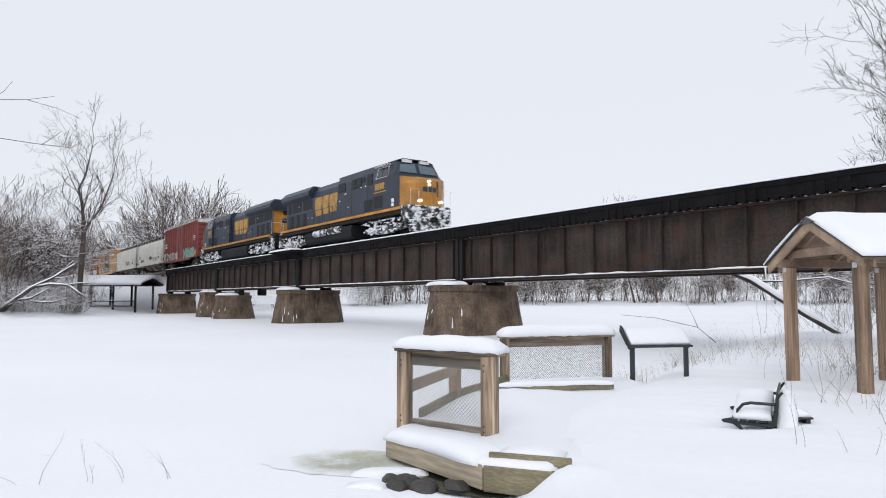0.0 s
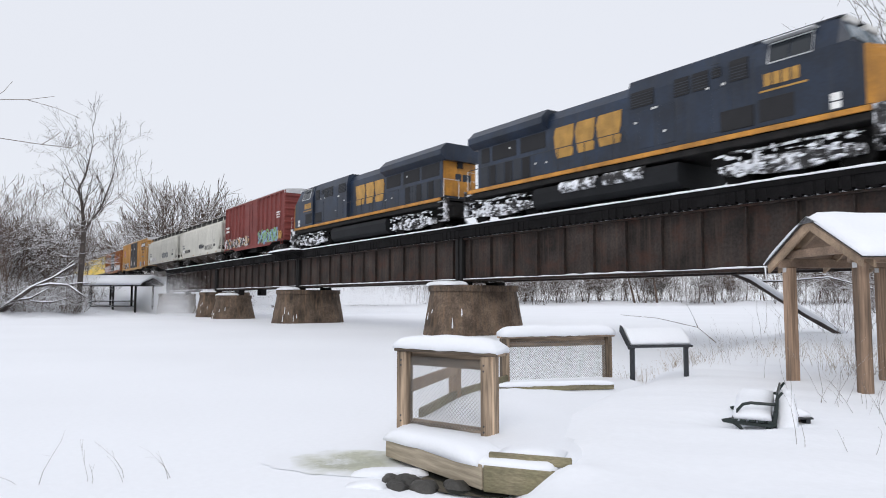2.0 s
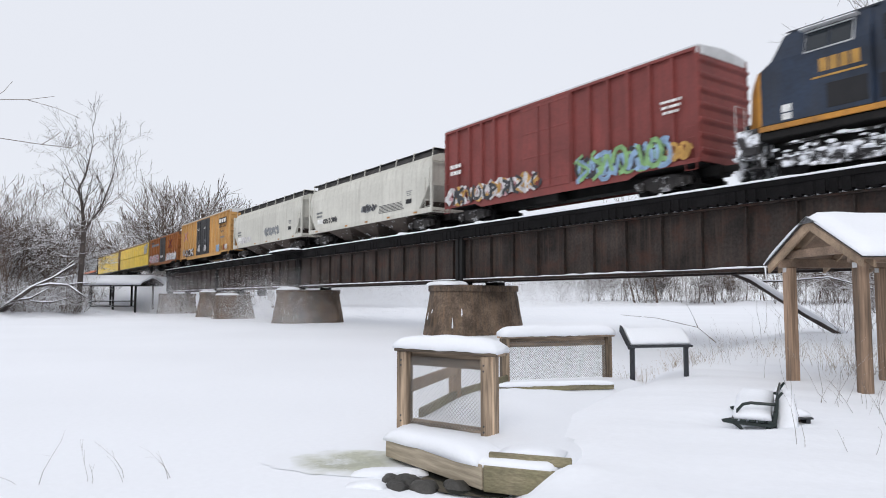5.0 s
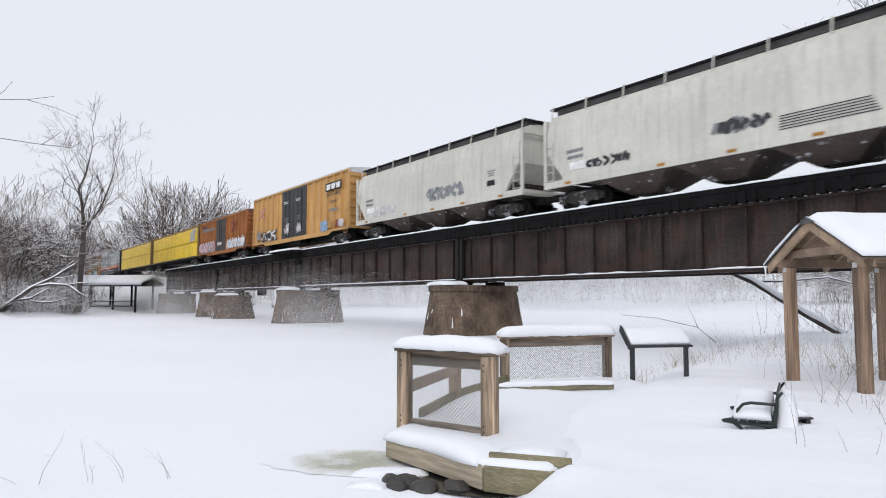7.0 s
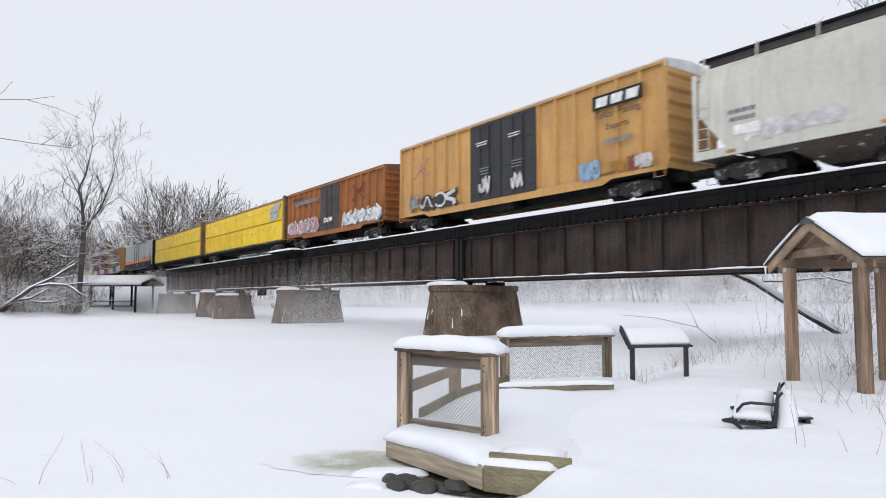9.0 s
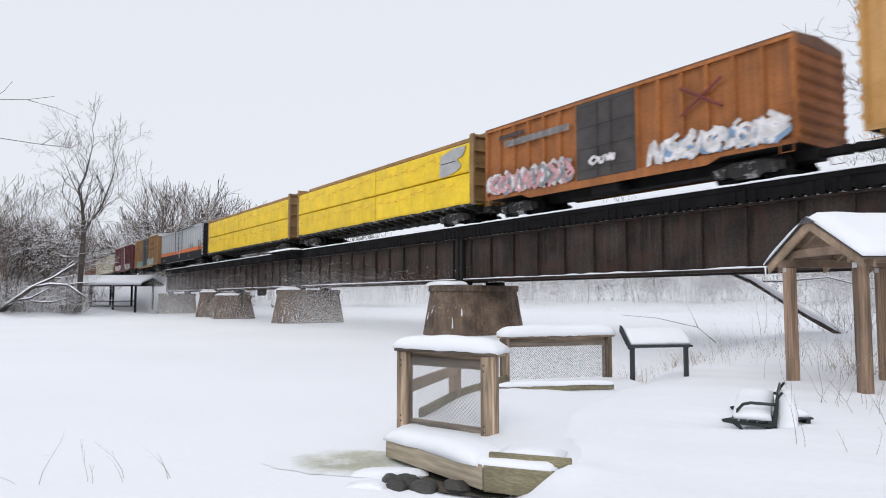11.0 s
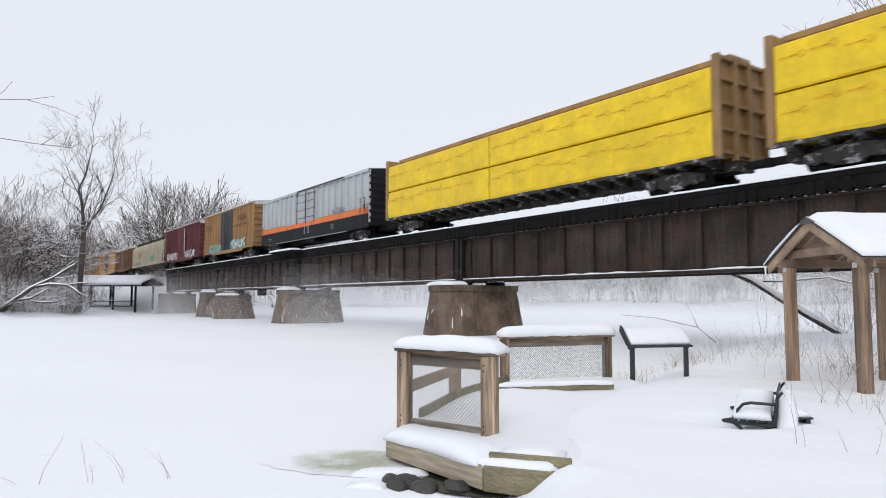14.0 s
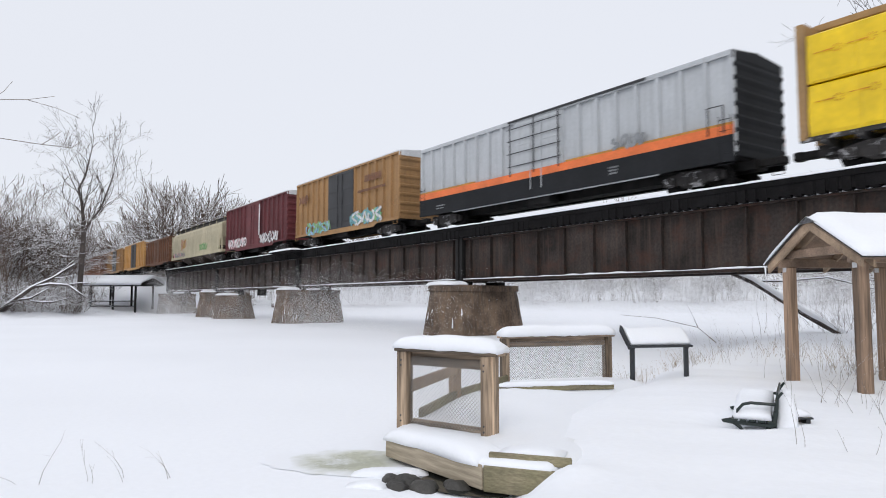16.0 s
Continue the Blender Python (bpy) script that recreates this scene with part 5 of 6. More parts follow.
def lettering(parent, words, cx, z, size, y, mt):
    """Painted words on a side, in the built-in font."""
    cu = bpy.data.curves.new("lettering", "FONT")
    cu.body, cu.size, cu.align_x, cu.extrude = words, size, "CENTER", 0.002
    o = bpy.data.objects.new("lettering_curve", cu)
    me = bpy.data.meshes.new_from_object(o)
    bpy.data.objects.remove(o)
    bpy.data.curves.remove(cu)
    me.materials.clear()
    me.materials.append(mt)
    ob = new("lettering", me)
    ob.parent = parent
    ob.matrix_basis = Matrix.Translation((cx, y, z)) @ Matrix.Rotation(radians(90), 4, "X")
    ob["kind"] = "stuff"
    return ob


def car_base(name, label, front, rear, category="freight car", group="train cars"):
    c = base(name, label, category, group)
    TRAIN.append((c, (front + rear) / 2))
    return c, abs(front - rear) / 2


def boxcar(front, rear, top, bot, paint, door, label, ribs=11, door_w=3.0, door_x=0.0, doors=1, roof=SILVER, endcap=True, end_paint=None, rib=0.09):
    c, h = car_base("boxcar", label, front, rear)
    W = 1.545
    part("body", M().box(-h, h, -W + 0.13, W - 0.13, bot + 0.14, top - 0.10), paint, c)
    part("roof", M().prism([(-W, top - 0.13), (-W, top - 0.06), (-W + 0.25, top - 0.02), (0, top + 0.10), (W - 0.25, top - 0.02), (W, top - 0.06), (W, top - 0.13)], -h, h), roof, c)
    # side posts with a capped profile
    spans = [(-h + 0.05, door_x - door_w / 2), (door_x + door_w / 2, h - 0.05)]
    post = None
    for a, b in spans:
        n = max(2, int(round((b - a) / ((2 * h) / (ribs + 3)))))
        for i in range(n + 1):
            x = a + (b - a) * i / n
            for sy in (-1, 1):
                mm = Matrix.Translation((x, sy * (W - 0.13), 0)) @ Matrix.Scale(sy, 4, (0, 1, 0))
                if post is None:
                    post = part("side_post", M().prism([(-0.10, 0), (-0.065, 0.13), (0.065, 0.13), (0.10, 0)], bot + 0.16, top - 0.13, "z"), paint, c)
                    post.matrix_basis = mm
                else:
                    share("side_post", post, c, mm)
    for sy in (-1, 1):
        part("side_sill", M().prism([(-h, bot + 0.16), (-h, bot), (-h + 2.6, bot), (-h + 3.1, bot - 0.20), (h - 3.1, bot - 0.20), (h - 2.6, bot), (h, bot), (h, bot + 0.16)], sy * (W - 0.03), sy * (W + 0.01), "y"), paint, c)
        part("top_chord", M().box(-h, h, sy * (W - 0.05), sy * (W + 0.008), top - 0.24, top - 0.13), paint, c)
        for k in range(doors):
            a = door_x - door_w / 2 + door_w * k / doors
            b = a + door_w / doors
            d = part("door", M().box(a + 0.03, b - 0.03, sy * (W - 0.04), sy * (W + 0.045), bot + 0.12, top - 0.26, 0.015), door, c)
            m = M()
            for i in range(4):
                z = bot + 0.5 + (top - bot - 0.9) * i / 3
                m.box(a + 0.1, b - 0.1, sy * (W + 0.04), sy * (W + 0.062), z - 0.035, z + 0.035, 0.01)
            part("door_rib", m, door, d)
            part("lock_bar", M().tube([((a + b) / 2 - 0.35, sy * (W + 0.085), bot + 0.2), ((a + b) / 2 - 0.35, sy * (W + 0.085), top - 0.4)], 0.022, 6).tube(
                [((a + b) / 2 + 0.35, sy * (W + 0.085), bot + 0.2), ((a + b) / 2 + 0.35, sy * (W + 0.085), top - 0.4)], 0.022, 6), door, d)
    for s in (-1, 1):
        n = 7
        e = h + 0.012
        prof = [(s * (h - 0.03), bot + 0.05), (s * e, bot + 0.05)]
        for i in range(n):
            z = bot + 0.45 + (top - 0.55 - bot - 0.45) * i / (n - 1)
            prof += [(s * e, z - 0.16), (s * (e + rib), z - 0.05), (s * (e + rib + 0.01), z + 0.03), (s * e, z + 0.10)]
        prof += [(s * e, top - 0.34), (s * (h - 0.03), top - 0.34)]
        part("corrugated_end", M().prism(prof, -W + 0.04, W - 0.04, "y"), end_paint or paint, c)
        if endcap:
            part("end_panel", M().prism([(-W, top - 0.36), (W, top - 0.36), (W, top - 0.1), (0, top + 0.08), (-W, top - 0.1)], s * (h - 0.01), s * (h + 0.03)), end_paint or roof, c)
        # ladder on the side near the end
        x = s * (h - 0.28)
        for sy in (-1, 1):
            m = M()
            for dx in (-0.22, 0.22):
                m.tube([(x + dx, sy * (W + 0.06), bot - 0.25), (x + dx, sy * (W + 0.06), bot + 1.4)], 0.016, 5)
            for i in range(5):
                m.tube([(x - 0.22, sy * (W + 0.06), bot - 0.25 + i * 0.38), (x + 0.22, sy * (W + 0.06), bot - 0.25 + i * 0.38)], 0.014, 5)
            part("ladder", m, end_paint or paint, c)
        truck(c, s * (h - 1.9), 2, False)
    part("underframe", coupler(coupler(M().box(-h, h, -0.35, 0.35, 0.65, bot + 0.15).box(-h + 0.1, h - 0.1, -1.4, 1.4, bot + 0.02, bot + 0.15).box(-1.1, 0.4, -1.2, -0.6, 0.5, 0.9, 0.05), h, 1), -h, -1), BLACKGEAR, c)
    return c


def hopper(front, rear, top, bot, paint, label, bays=3, logo=None):
    c, h = car_base("covered_hopper", label, front, rear)
    W = 1.545
    # curved-side body
    prof = [(-W, bot + 0.25), (-W, bot + 0.45), (-W + 0.0, bot + 1.6), (-W + 0.03, top - 1.0), (-W + 0.12, top - 0.5), (-W + 0.35, top - 0.2), (-W + 0.75, top - 0.04), (0, top + 0.05)]
    prof = prof + [(-y, z) for y, z in prof[-2::-1]]
    inner = [(y * 0.96, max(z - 0.02, bot + 0.27)) for y, z in prof]
    part("body", M().prism(prof, -h + 1.25, h - 1.25), paint, c)
    for s in (-1, 1):
        # upper end cap with a sloped hopper end below it
        m = M()
        m.loft([[(s * (h - 1.26), y, z) for y, z in prof if True], [(s * (h - 0.25), y, max(z, bot + 1.55)) for y, z in prof]])
        part("end_cap", m, paint, c)
        # corner posts and end sill
        m = M()
        for sy in (-1, 1):
            m.box(s * (h - 0.16), s * h, sy * (W - 0.12), sy * W, bot, top - 0.4, 0.01)
            m.box(s * (h - 1.3), s * h, sy * (W - 0.09), sy * (W + 0.005), bot, bot + 0.3, 0.01)
            for i in range(5):
                m.tube([(s * (h - 0.62), sy * (W + 0.02), bot + 0.35 + i * 0.36), (s * (h - 0.12), sy * (W + 0.02), bot + 0.35 + i * 0.36)], 0.017, 5)
            m.tube([(s * (h - 0.62), sy * (W + 0.02), bot + 0.2), (s * (h - 0.62), sy * (W + 0.02), bot + 2.0)], 0.02, 5)
        m.box(s * (h - 0.1), s * h, -W, W, bot, bot + 0.28, 0.01).box(s * (h - 0.12), s * h, -W, W, top - 0.55, top - 0.42, 0.01)
        part("end_frame", m, paint, c)
        part("shear_plate", M().box(s * (h - 1.2), s * h, -W + 0.1, W - 0.1, bot + 0.02, bot + 0.12), HOPDIRT, c)
        part("slope_sheet", M().prism([(s * (h - 1.3), bot + 0.12), (s * (h - 0.3), bot + 1.6), (s * (h - 1.3), bot + 1.6)], -W + 0.15, W - 0.15, "y"), HOPDIRT, c)
        truck(c, s * (h - 1.75), 2, False)
    for sy in (-1, 1):
        part("side_sill", M().box(-h + 0.1, h - 0.1, sy * (W - 0.06), sy * (W + 0.012), bot, bot + 0.27, 0.012), paint, c)
    for k in range(bays):
        x = (k - (bays - 1) / 2) * (2 * h - 5.6) / bays
        w = (2 * h - 5.6) / bays / 2 * 0.96
        part("discharge_bay", M().loft([[(x - w, -W + 0.1, bot + 0.1), (x + w, -W + 0.1, bot + 0.1), (x + w, W - 0.1, bot + 0.1), (x - w, W - 0.1, bot + 0.1)],
                                        [(x - w * 0.35, -0.55, 0.36), (x + w * 0.35, -0.55, 0.36), (x + w * 0.35, 0.55, 0.36), (x - w * 0.35, 0.55, 0.36)]]), HOPDIRT, c)
    # running boards on the roof
    m = M()
    for sy in (-1, 1):
        m.box(-h + 0.1, h - 0.1, sy * 0.80, sy * 1.22, top + 0.14, top + 0.19)
    for x in (-h + 0.1, h - 0.5):
        m.box(x, x + 0.4, -1.2, 1.2, top + 0.135, top + 0.185)
    part("running_board", m, REEFBLACK, c)
    n, br = 9, None
    for i in range(n):
        x = -h + 0.3 + (2 * h - 0.6) * i / (n - 1)
        if br is None:
            br = part("board_bracket", M().tube([(0, -1.30, top - 0.28), (0, -1.24, top + 0.22), (0, 1.24, top + 0.22), (0, 1.30, top - 0.28)], 0.04, 4), paint, c)
            br.matrix_basis = Matrix.Translation((x, 0, 0))
        else:
            share("board_bracket", br, c, Matrix.Translation((x, 0, 0)))
    part("hatch", M().box(-h + 0.3, h - 0.3, -1.0, 1.0, top - 0.12, top + 0.24, 0.05), HATCH, c)
    part("underframe", coupler(M().box(-h, -h + 3.2, -0.3, 0.3, 0.65, bot + 0.05), -h, -1), BLACKGEAR, c)
    part("underframe", coupler(M().box(h - 3.2, h, -0.3, 0.3, 0.65, bot + 0.05), h, 1), BLACKGEAR, c)
    return c, h


def centerbeam(front, rear, label, seam, torn=False):
    c, h = car_base("centerbeam_flatcar", label, front, rear)
    W, z0, top = 1.5, 1.12, 4.72
    part("side_sill", M().box(-h, h, -W + 0.05, -W + 0.2, 0.98, z0 - 0.01).box(-h, h, W - 0.2, W - 0.05, 0.98, z0 - 0.01).box(-h, h, -0.4, 0.4, 0.68, 1.05), FROSTGEAR, c)
    stake = None
    for i in range(22):
        x = -h + 0.7 + (2 * h - 1.4) * i / 21
        for sy in (-1, 1):
            mm = Matrix.Translation((x, 0, 0)) @ Matrix.Scale(sy, 4, (0, 1, 0))
            if stake is None:
                stake = part("cross_bearer", M().prism([(0.3, 0.72), (W - 0.04, 0.88), (W - 0.04, 1.07), (0.3, 1.07)], -0.09, 0.09).box(-0.13, 0.13, W - 0.16, W - 0.02, 0.86, 1.10, 0.02), FROSTGEAR, c)
                stake.matrix_basis = mm
            else:
                share("cross_bearer", stake, c, mm)
    part("center_beam", M().box(-h + 0.2, h - 0.2, -0.12, 0.12, z0, top - 0.14).box(-h + 0.1, h - 0.1, -0.62, 0.62, top - 0.17, top + 0.06, 0.03), BEAMTAN, c)
    for s in (-1, 1):
        m = M().box(s * (h - 0.28), s * (h - 0.21), -W, W, z0, top - 0.12)
        part("bulkhead", m, BEAMTAN, c)
        for y in (-W, -0.5, 0.36, W - 0.14):
            m = M().box(s * (h - 0.22), s * h, y, y + 0.14, z0 - 0.1, top - 0.10, 0.015)
            part("bulkhead_post", m, BEAMTAN, c)
        for z in (1.2, 2.0, 2.9, 3.75, top - 0.24):
            part("bulkhead_rib", M().box(s * (h - 0.22), s * (h - 0.06), -W + 0.02, W - 0.02, z, z + 0.13, 0.01), BEAMTAN, c)
        truck(c, s * (h - 2.2), 2, False)
    # wrapped lumber packs, two tiers in two long stacks a side
    rg = random.Random(int(-front))
    for sy in (-1, 1):
        for a, b, tag in ((-h + 0.32, seam - 0.04, 0), (seam + 0.04, h - 0.32, 1)):
            for z, zt in ((z0 + 0.03, 2.66), (2.70, 4.22)):
                # soft wrinkled wrap: a sheet of panels over the pack
                nx_, rings = 56, []
                for i in range(nx_ + 1):
                    x = a + (b - a) * i / nx_
                    seam = 0.035 if i % 8 == 0 else 0.0
                    q = [0.035 * noise.noise(Vector((x * 1.7, z * 3 + k * 1.3, front))) - seam for k in range(5)]
                    e = 0.05 * noise.noise(Vector((x * 0.9, z, 2 + front)))
                    yo = W + 0.02
                    ring = [(0.14, z), (yo - 0.06, z - 0.0 + (e - 0.05 if z < 2 else 0)), (yo + q[0], z + 0.06), (yo + 0.01 + q[1], z + 0.42), (yo + 0.015 + q[2], z + 0.78), (yo + q[3], zt - 0.34), (yo - 0.005 + q[4], zt - 0.07), (yo - 0.07, zt - 0.015), (0.14, zt)]
                    rings.append([(x, sy * y, zz) for y, zz in ring])
                part("lumber_pack", M().loft(rings), WRAP, c, "yellow plastic-wrapped lumber pack", smooth=False)
                if sy < 0:
                    m = M()
                    k = 0
                    x = a + 0.35
                    while x < b - 0.8:
                        zc = (z + zt) / 2 + 0.2 + rg.uniform(-0.14, 0.14)
                        y = -W - 0.068
                        m.box(x - 0.12, x + 0.08, y, y + 0.003, zc - 0.016, zc + 0.010)
                        m.box(x + 0.14, x + 0.42, y, y + 0.003, zc - 0.018, zc + 0.018)
                        for t in range(8):
                            a0 = t * math.pi / 4
                            m.box(x + 0.55 + 0.12 * math.cos(a0) - 0.026, x + 0.55 + 0.12 * math.cos(a0) + 0.026, y, y + 0.003, zc + 0.10 * math.sin(a0) - 0.014, zc + 0.10 * math.sin(a0) + 0.014)
                        x += 0.95
                        k += 1
                    part("wrap_print", m, WRAPMARK, c)["kind"] = "stuff"
    if torn:
        m = M()
        pts = [(h - 2.9, 2.75), (h - 2.75, 3.85), (h - 1.5, 4.1), (h - 0.5, 4.05), (h - 0.75, 3.6), (h - 1.3, 3.5), (h - 0.9, 3.1), (h - 1.2, 2.9), (h - 2.2, 2.7)]
        m.prism(pts, -W - 0.085, -W - 0.06, "y")
        part("torn_wrap", m, WRAP_GREY, c, "torn grey wrapping patch")
        # black strip laid on the patch as the shadow of a gap
        part("gap_shadow", M().box(h - 2.7, h - 1.4, -W - 0.10, -W - 0.087, 3.38, 3.42), DOORBLACK, c)
    part("underframe", coupler(coupler(M().box(-h, h, -0.3, 0.3, 0.7, 0.98), h, 1), -h, -1), BLACKGEAR, c)
    return c, h


def locomotive(center, label, turned, logo_x):
    c = base("locomotive", label, "locomotive", "locomotives")
    c["turn"] = 180.0 if turned else 0.0
    TRAIN.append((c, center))
    cut = 0.0 if turned else 1.15
    # frame, sill and tank
    part("underframe", coupler(coupler(M().box(-10.3 + cut, 9.9, -1.45, 1.45, 1.28, 1.52, 0.02).box(-10.3 + cut, -4.6, -0.6, 0.6, 0.75, 1.3).box(4, 9.9, -0.6, 0.6, 0.75, 1.3), 10.1, 1), -10.1 + cut, -1), BLACKGEAR, c)
    for s in (-1, 1):
        part("sill_stripe", M().box(-10.35 + cut, 9.62, s * 1.46, s * 1.55, 1.53, 1.70, 0.015), STRIPE, c)
    part("walkway", M().box(-10.35 + cut, 9.5, -1.5, 1.5, 1.60, 1.72), BLACKGEAR, c)
    tank = [(-1.4, 1.15), (-1.48, 0.9), (-1.45, 0.45), (-1.2, 0.24), (1.2, 0.24), (1.45, 0.45), (1.48, 0.9), (1.4, 1.15)]
    part("fuel_tank", M().prism(tank, -4.4, 3.2), REEFBLACK, c)
    for s in () if turned else (-1, 1):
        for x0 in (-2.6, -0.2):
            part("air_reservoir", M().tube([(x0, s * 1.40, 0.98), (x0 + 0.1, s * 1.40, 0.98), (x0 + 1.8, s * 1.40, 0.98), (x0 + 1.9, s * 1.40, 0.98)], 0.26, 12), ICYGEAR, c, "snow-dusted steel cylinder")
    # long hood
    hood = [(-1.12, 1.72), (-1.12, 4.15), (-0.86, 4.55), (0.86, 4.55), (1.12, 4.15), (1.12, 1.72)]
    part("hood", M().prism(hood, -10.0 + cut, 1.0), NAVY, c)
    part("rear_face", M().prism([(-1.08, 1.9), (-1.08, 3.85), (1.08, 3.85), (1.08, 1.9)], -10.03 + cut, -9.99 + cut), GOLD, c, "golden yellow end panel")
    part("rear_logo", M().box(-10.045 + cut, -10.028 + cut, -0.75, -0.2, 2.75, 3.15, 0.004).box(-10.045 + cut, -10.028 + cut, -0.1, 0.3, 2.75, 3.15, 0.004), NAVY, c)
    part("rear_lamp", M().box(-10.12 + cut, -10.02 + cut, -0.2, 0.2, 3.45, 3.8, 0.03), GRILLE, c)
    wing = [(-1.13, 3.80), (-1.50, 4.05), (-1.50, 4.34), (-1.12, 4.72), (1.12, 4.72), (1.50, 4.34), (1.50, 4.05), (1.13, 3.80)]
    part("radiator_hood", M().prism(wing, -10.35 + cut, -3.75), NAVY, c)
    for s in (-1, 1):
        for x0, x1 in ((-9.7 + cut, -7.9), (-7.7, -5.9), (-5.6, -3.9)):
            part("radiator_intake", M().box(x0, x1, s * 1.1, s * 1.135, 3.02, 3.76, 0.01), GRILLE, c)
        for i in range(6):
            x = -9.75 + cut + i * 0.62
            part("hood_door", M().box(x, x + 0.55, s * 1.115, s * 1.14, 1.85, 2.85, 0.012), GRILLE if i % 2 else NAVY_ROOF, c)
        for i in range(5):
            x = -3.4 + i * 0.85
            part("hood_door", M().box(x, x + 0.8, s * 1.112, s * 1.13, 1.80, 3.05, 0.01), NAVY, c)
    part("exhaust_deck", M().box(-3.7, 0.9, -0.7, 0.7, 4.55, 4.64, 0.03).box(-3.4, -2.6, -0.5, 0.5, 4.62, 4.72, 0.04), NAVY_ROOF, c)
    # equipment section up to the cab
    mid = [(-1.40, 1.72), (-1.40, 4.05), (-1.25, 4.62), (-0.98, 4.74), (0.98, 4.74), (1.25, 4.62), (1.40, 4.05), (1.40, 1.72)]
    part("equipment_hood", M().prism(mid, 0.98, 6.3), NAVY, c)
    for s in (-1, 1):
        for x0, x1, z0, z1 in ((1.15, 2.20, 3.52, 4.12), (3.10, 3.72, 3.50, 4.14), (3.86, 4.50, 3.50, 4.14), (4.62, 4.98, 3.78, 4.10), (5.30, 5.95, 3.48, 4.18)):
            v = part("blower_vent", M().prism([(s * 1.395, z0), (s * 1.425, z0), (s * 1.425, 4.05), (s * 1.40, z1 + 0.02), (s * 1.36, z1)], x0, x1), GRILLE, c)
            for k in range(5):
                z = z0 + 0.06 + k * 0.1
                part("louvre", M().prism([(s * 1.425, z), (s * 1.437, z + 0.012), (s * 1.425, z + 0.03)], x0 + 0.03, x1 - 0.03), NAVY_ROOF, v)
        for x0 in (1.5, 2.4, 4.6):
            part("access_door", M().box(x0, x0 + 0.7, s * 1.39, s * 1.415, 1.9, 3.35, 0.008), NAVY, c)
        part("battery_box", M().box(4.9, 6.1, s * 1.39, s * 1.43, 1.85, 2.55, 0.015).box(6.35, 7.5, s * 1.52, s * 1.55, 1.85, 2.6, 0.015), GRILLE, c)
    # cab
    cab = [(-1.54, 1.72), (-1.54, 3.70), (-1.30, 4.55), (-0.85, 4.70), (0.85, 4.70), (1.30, 4.55), (1.54, 3.70), (1.54, 1.72)]
    m = M()
    m.loft([[(6.25, y, z) for y, z in cab], [(8.55, y, z) for y, z in cab], [(8.82, y, min(z, 4.48)) for y, z in cab], [(9.16, y * 0.995, min(z, 3.74)) for y, z in cab], [(9.55, y * 0.99, min(z, 3.46)) for y, z in cab]])
    part("cab", m, NAVY, c)
    part("cab_roof", M().prism([(-1.32, 4.54), (-0.87, 4.705), (0.87, 4.705), (1.32, 4.54), (1.30, 4.60), (0.85, 4.76), (-0.85, 4.76), (-1.30, 4.60)], 6.1, 8.75), NAVY_ROOF, c)
    for s in (-1, 1):
        for x0, x1 in ((6.75, 7.35), (7.42, 8.05)):
            part("side_window", M().prism([(s * 1.535, 3.72), (s * 1.555, 3.72), (s * 1.40, 4.30), (s * 1.365, 4.30)], x0, x1), GLASS, c)
        part("window_frame", M().tube([(6.7, s * 1.56, 3.68), (8.1, s * 1.56, 3.68), (8.1, s * 1.40, 4.34), (6.7, s * 1.40, 4.34), (6.7, s * 1.56, 3.68)], 0.025, 4), SILVER, c)
        part("sunshade", M().box(6.6, 8.2, s * 1.33, s * 1.62, 4.40, 4.44), SILVER, c)
        # windshield panes on the sloping front
        o = M()
        o.add([(8.84, s * 0.12, 4.40), (8.86, s * 1.18, 4.30), (9.10, s * 1.34, 3.80), (9.10, s * 0.12, 3.80), (8.90, s * 0.12, 4.43), (8.92, s * 1.18, 4.33), (9.17, s * 1.34, 3.83), (9.17, s * 0.12, 3.83)],
              [(0, 1, 2, 3), (4, 7, 6, 5), (0, 4, 5, 1), (1, 5, 6, 2), (2, 6, 7, 3), (3, 7, 4, 0)])
        part("windshield", o, GLASS_PALE, c)
    for y in (-0.95, 0.30):
        part("number_board", M().box(8.62, 8.90, y, y + 0.65, 4.48, 4.68, 0.02), WHITE, c)
    part("roof_box", M().box(7.6, 8.3, -0.5, -0.1, 4.74, 4.86, 0.03), BLACKGEAR, c)
    # nose
    def nose_ring(z, g):
        return [(9.52, -1.54, z), (9.62, -1.54 + g * 0.1, z), (10.28 - g, -0.88, z), (10.38 - g, -0.7, z), (10.38 - g, 0.7, z), (10.28 - g, 0.88, z), (9.62, 1.54 - g * 0.1, z), (9.52, 1.54, z)]
    part("nose", M().loft([nose_ring(1.72, 0.0), nose_ring(3.05, 0.08), nose_ring(3.32, 0.16), nose_ring(3.44, 0.34), nose_ring(3.47, 0.55)]), GOLD, c, "golden yellow nose")
    part("nose_logo", M().box(10.30, 10.335, -0.45, -0.12, 2.55, 2.85, 0.004).box(10.30, 10.335, -0.06, 0.20, 2.55, 2.85, 0.004).box(10.30, 10.335, 0.26, 0.5, 2.55, 2.85, 0.004), NAVY, c)
    part("nose_door", M().box(10.28, 10.345, 0.55, 0.62, 1.85, 3.2, 0.01), NAVY, c)
    for z in (2.98, 3.20):
        part("headlamp", M().cyl((10.15, 0.0, z), (10.36, 0.0, z), 0.075, 14), LAMP if not turned else GLASS, c)
    for s in (-1, 1):
        part("ditch_lamp", M().cyl((10.35, s * 0.72, 1.98), (10.56, s * 0.72, 1.98), 0.085, 12), LAMP if not turned else GLASS, c)
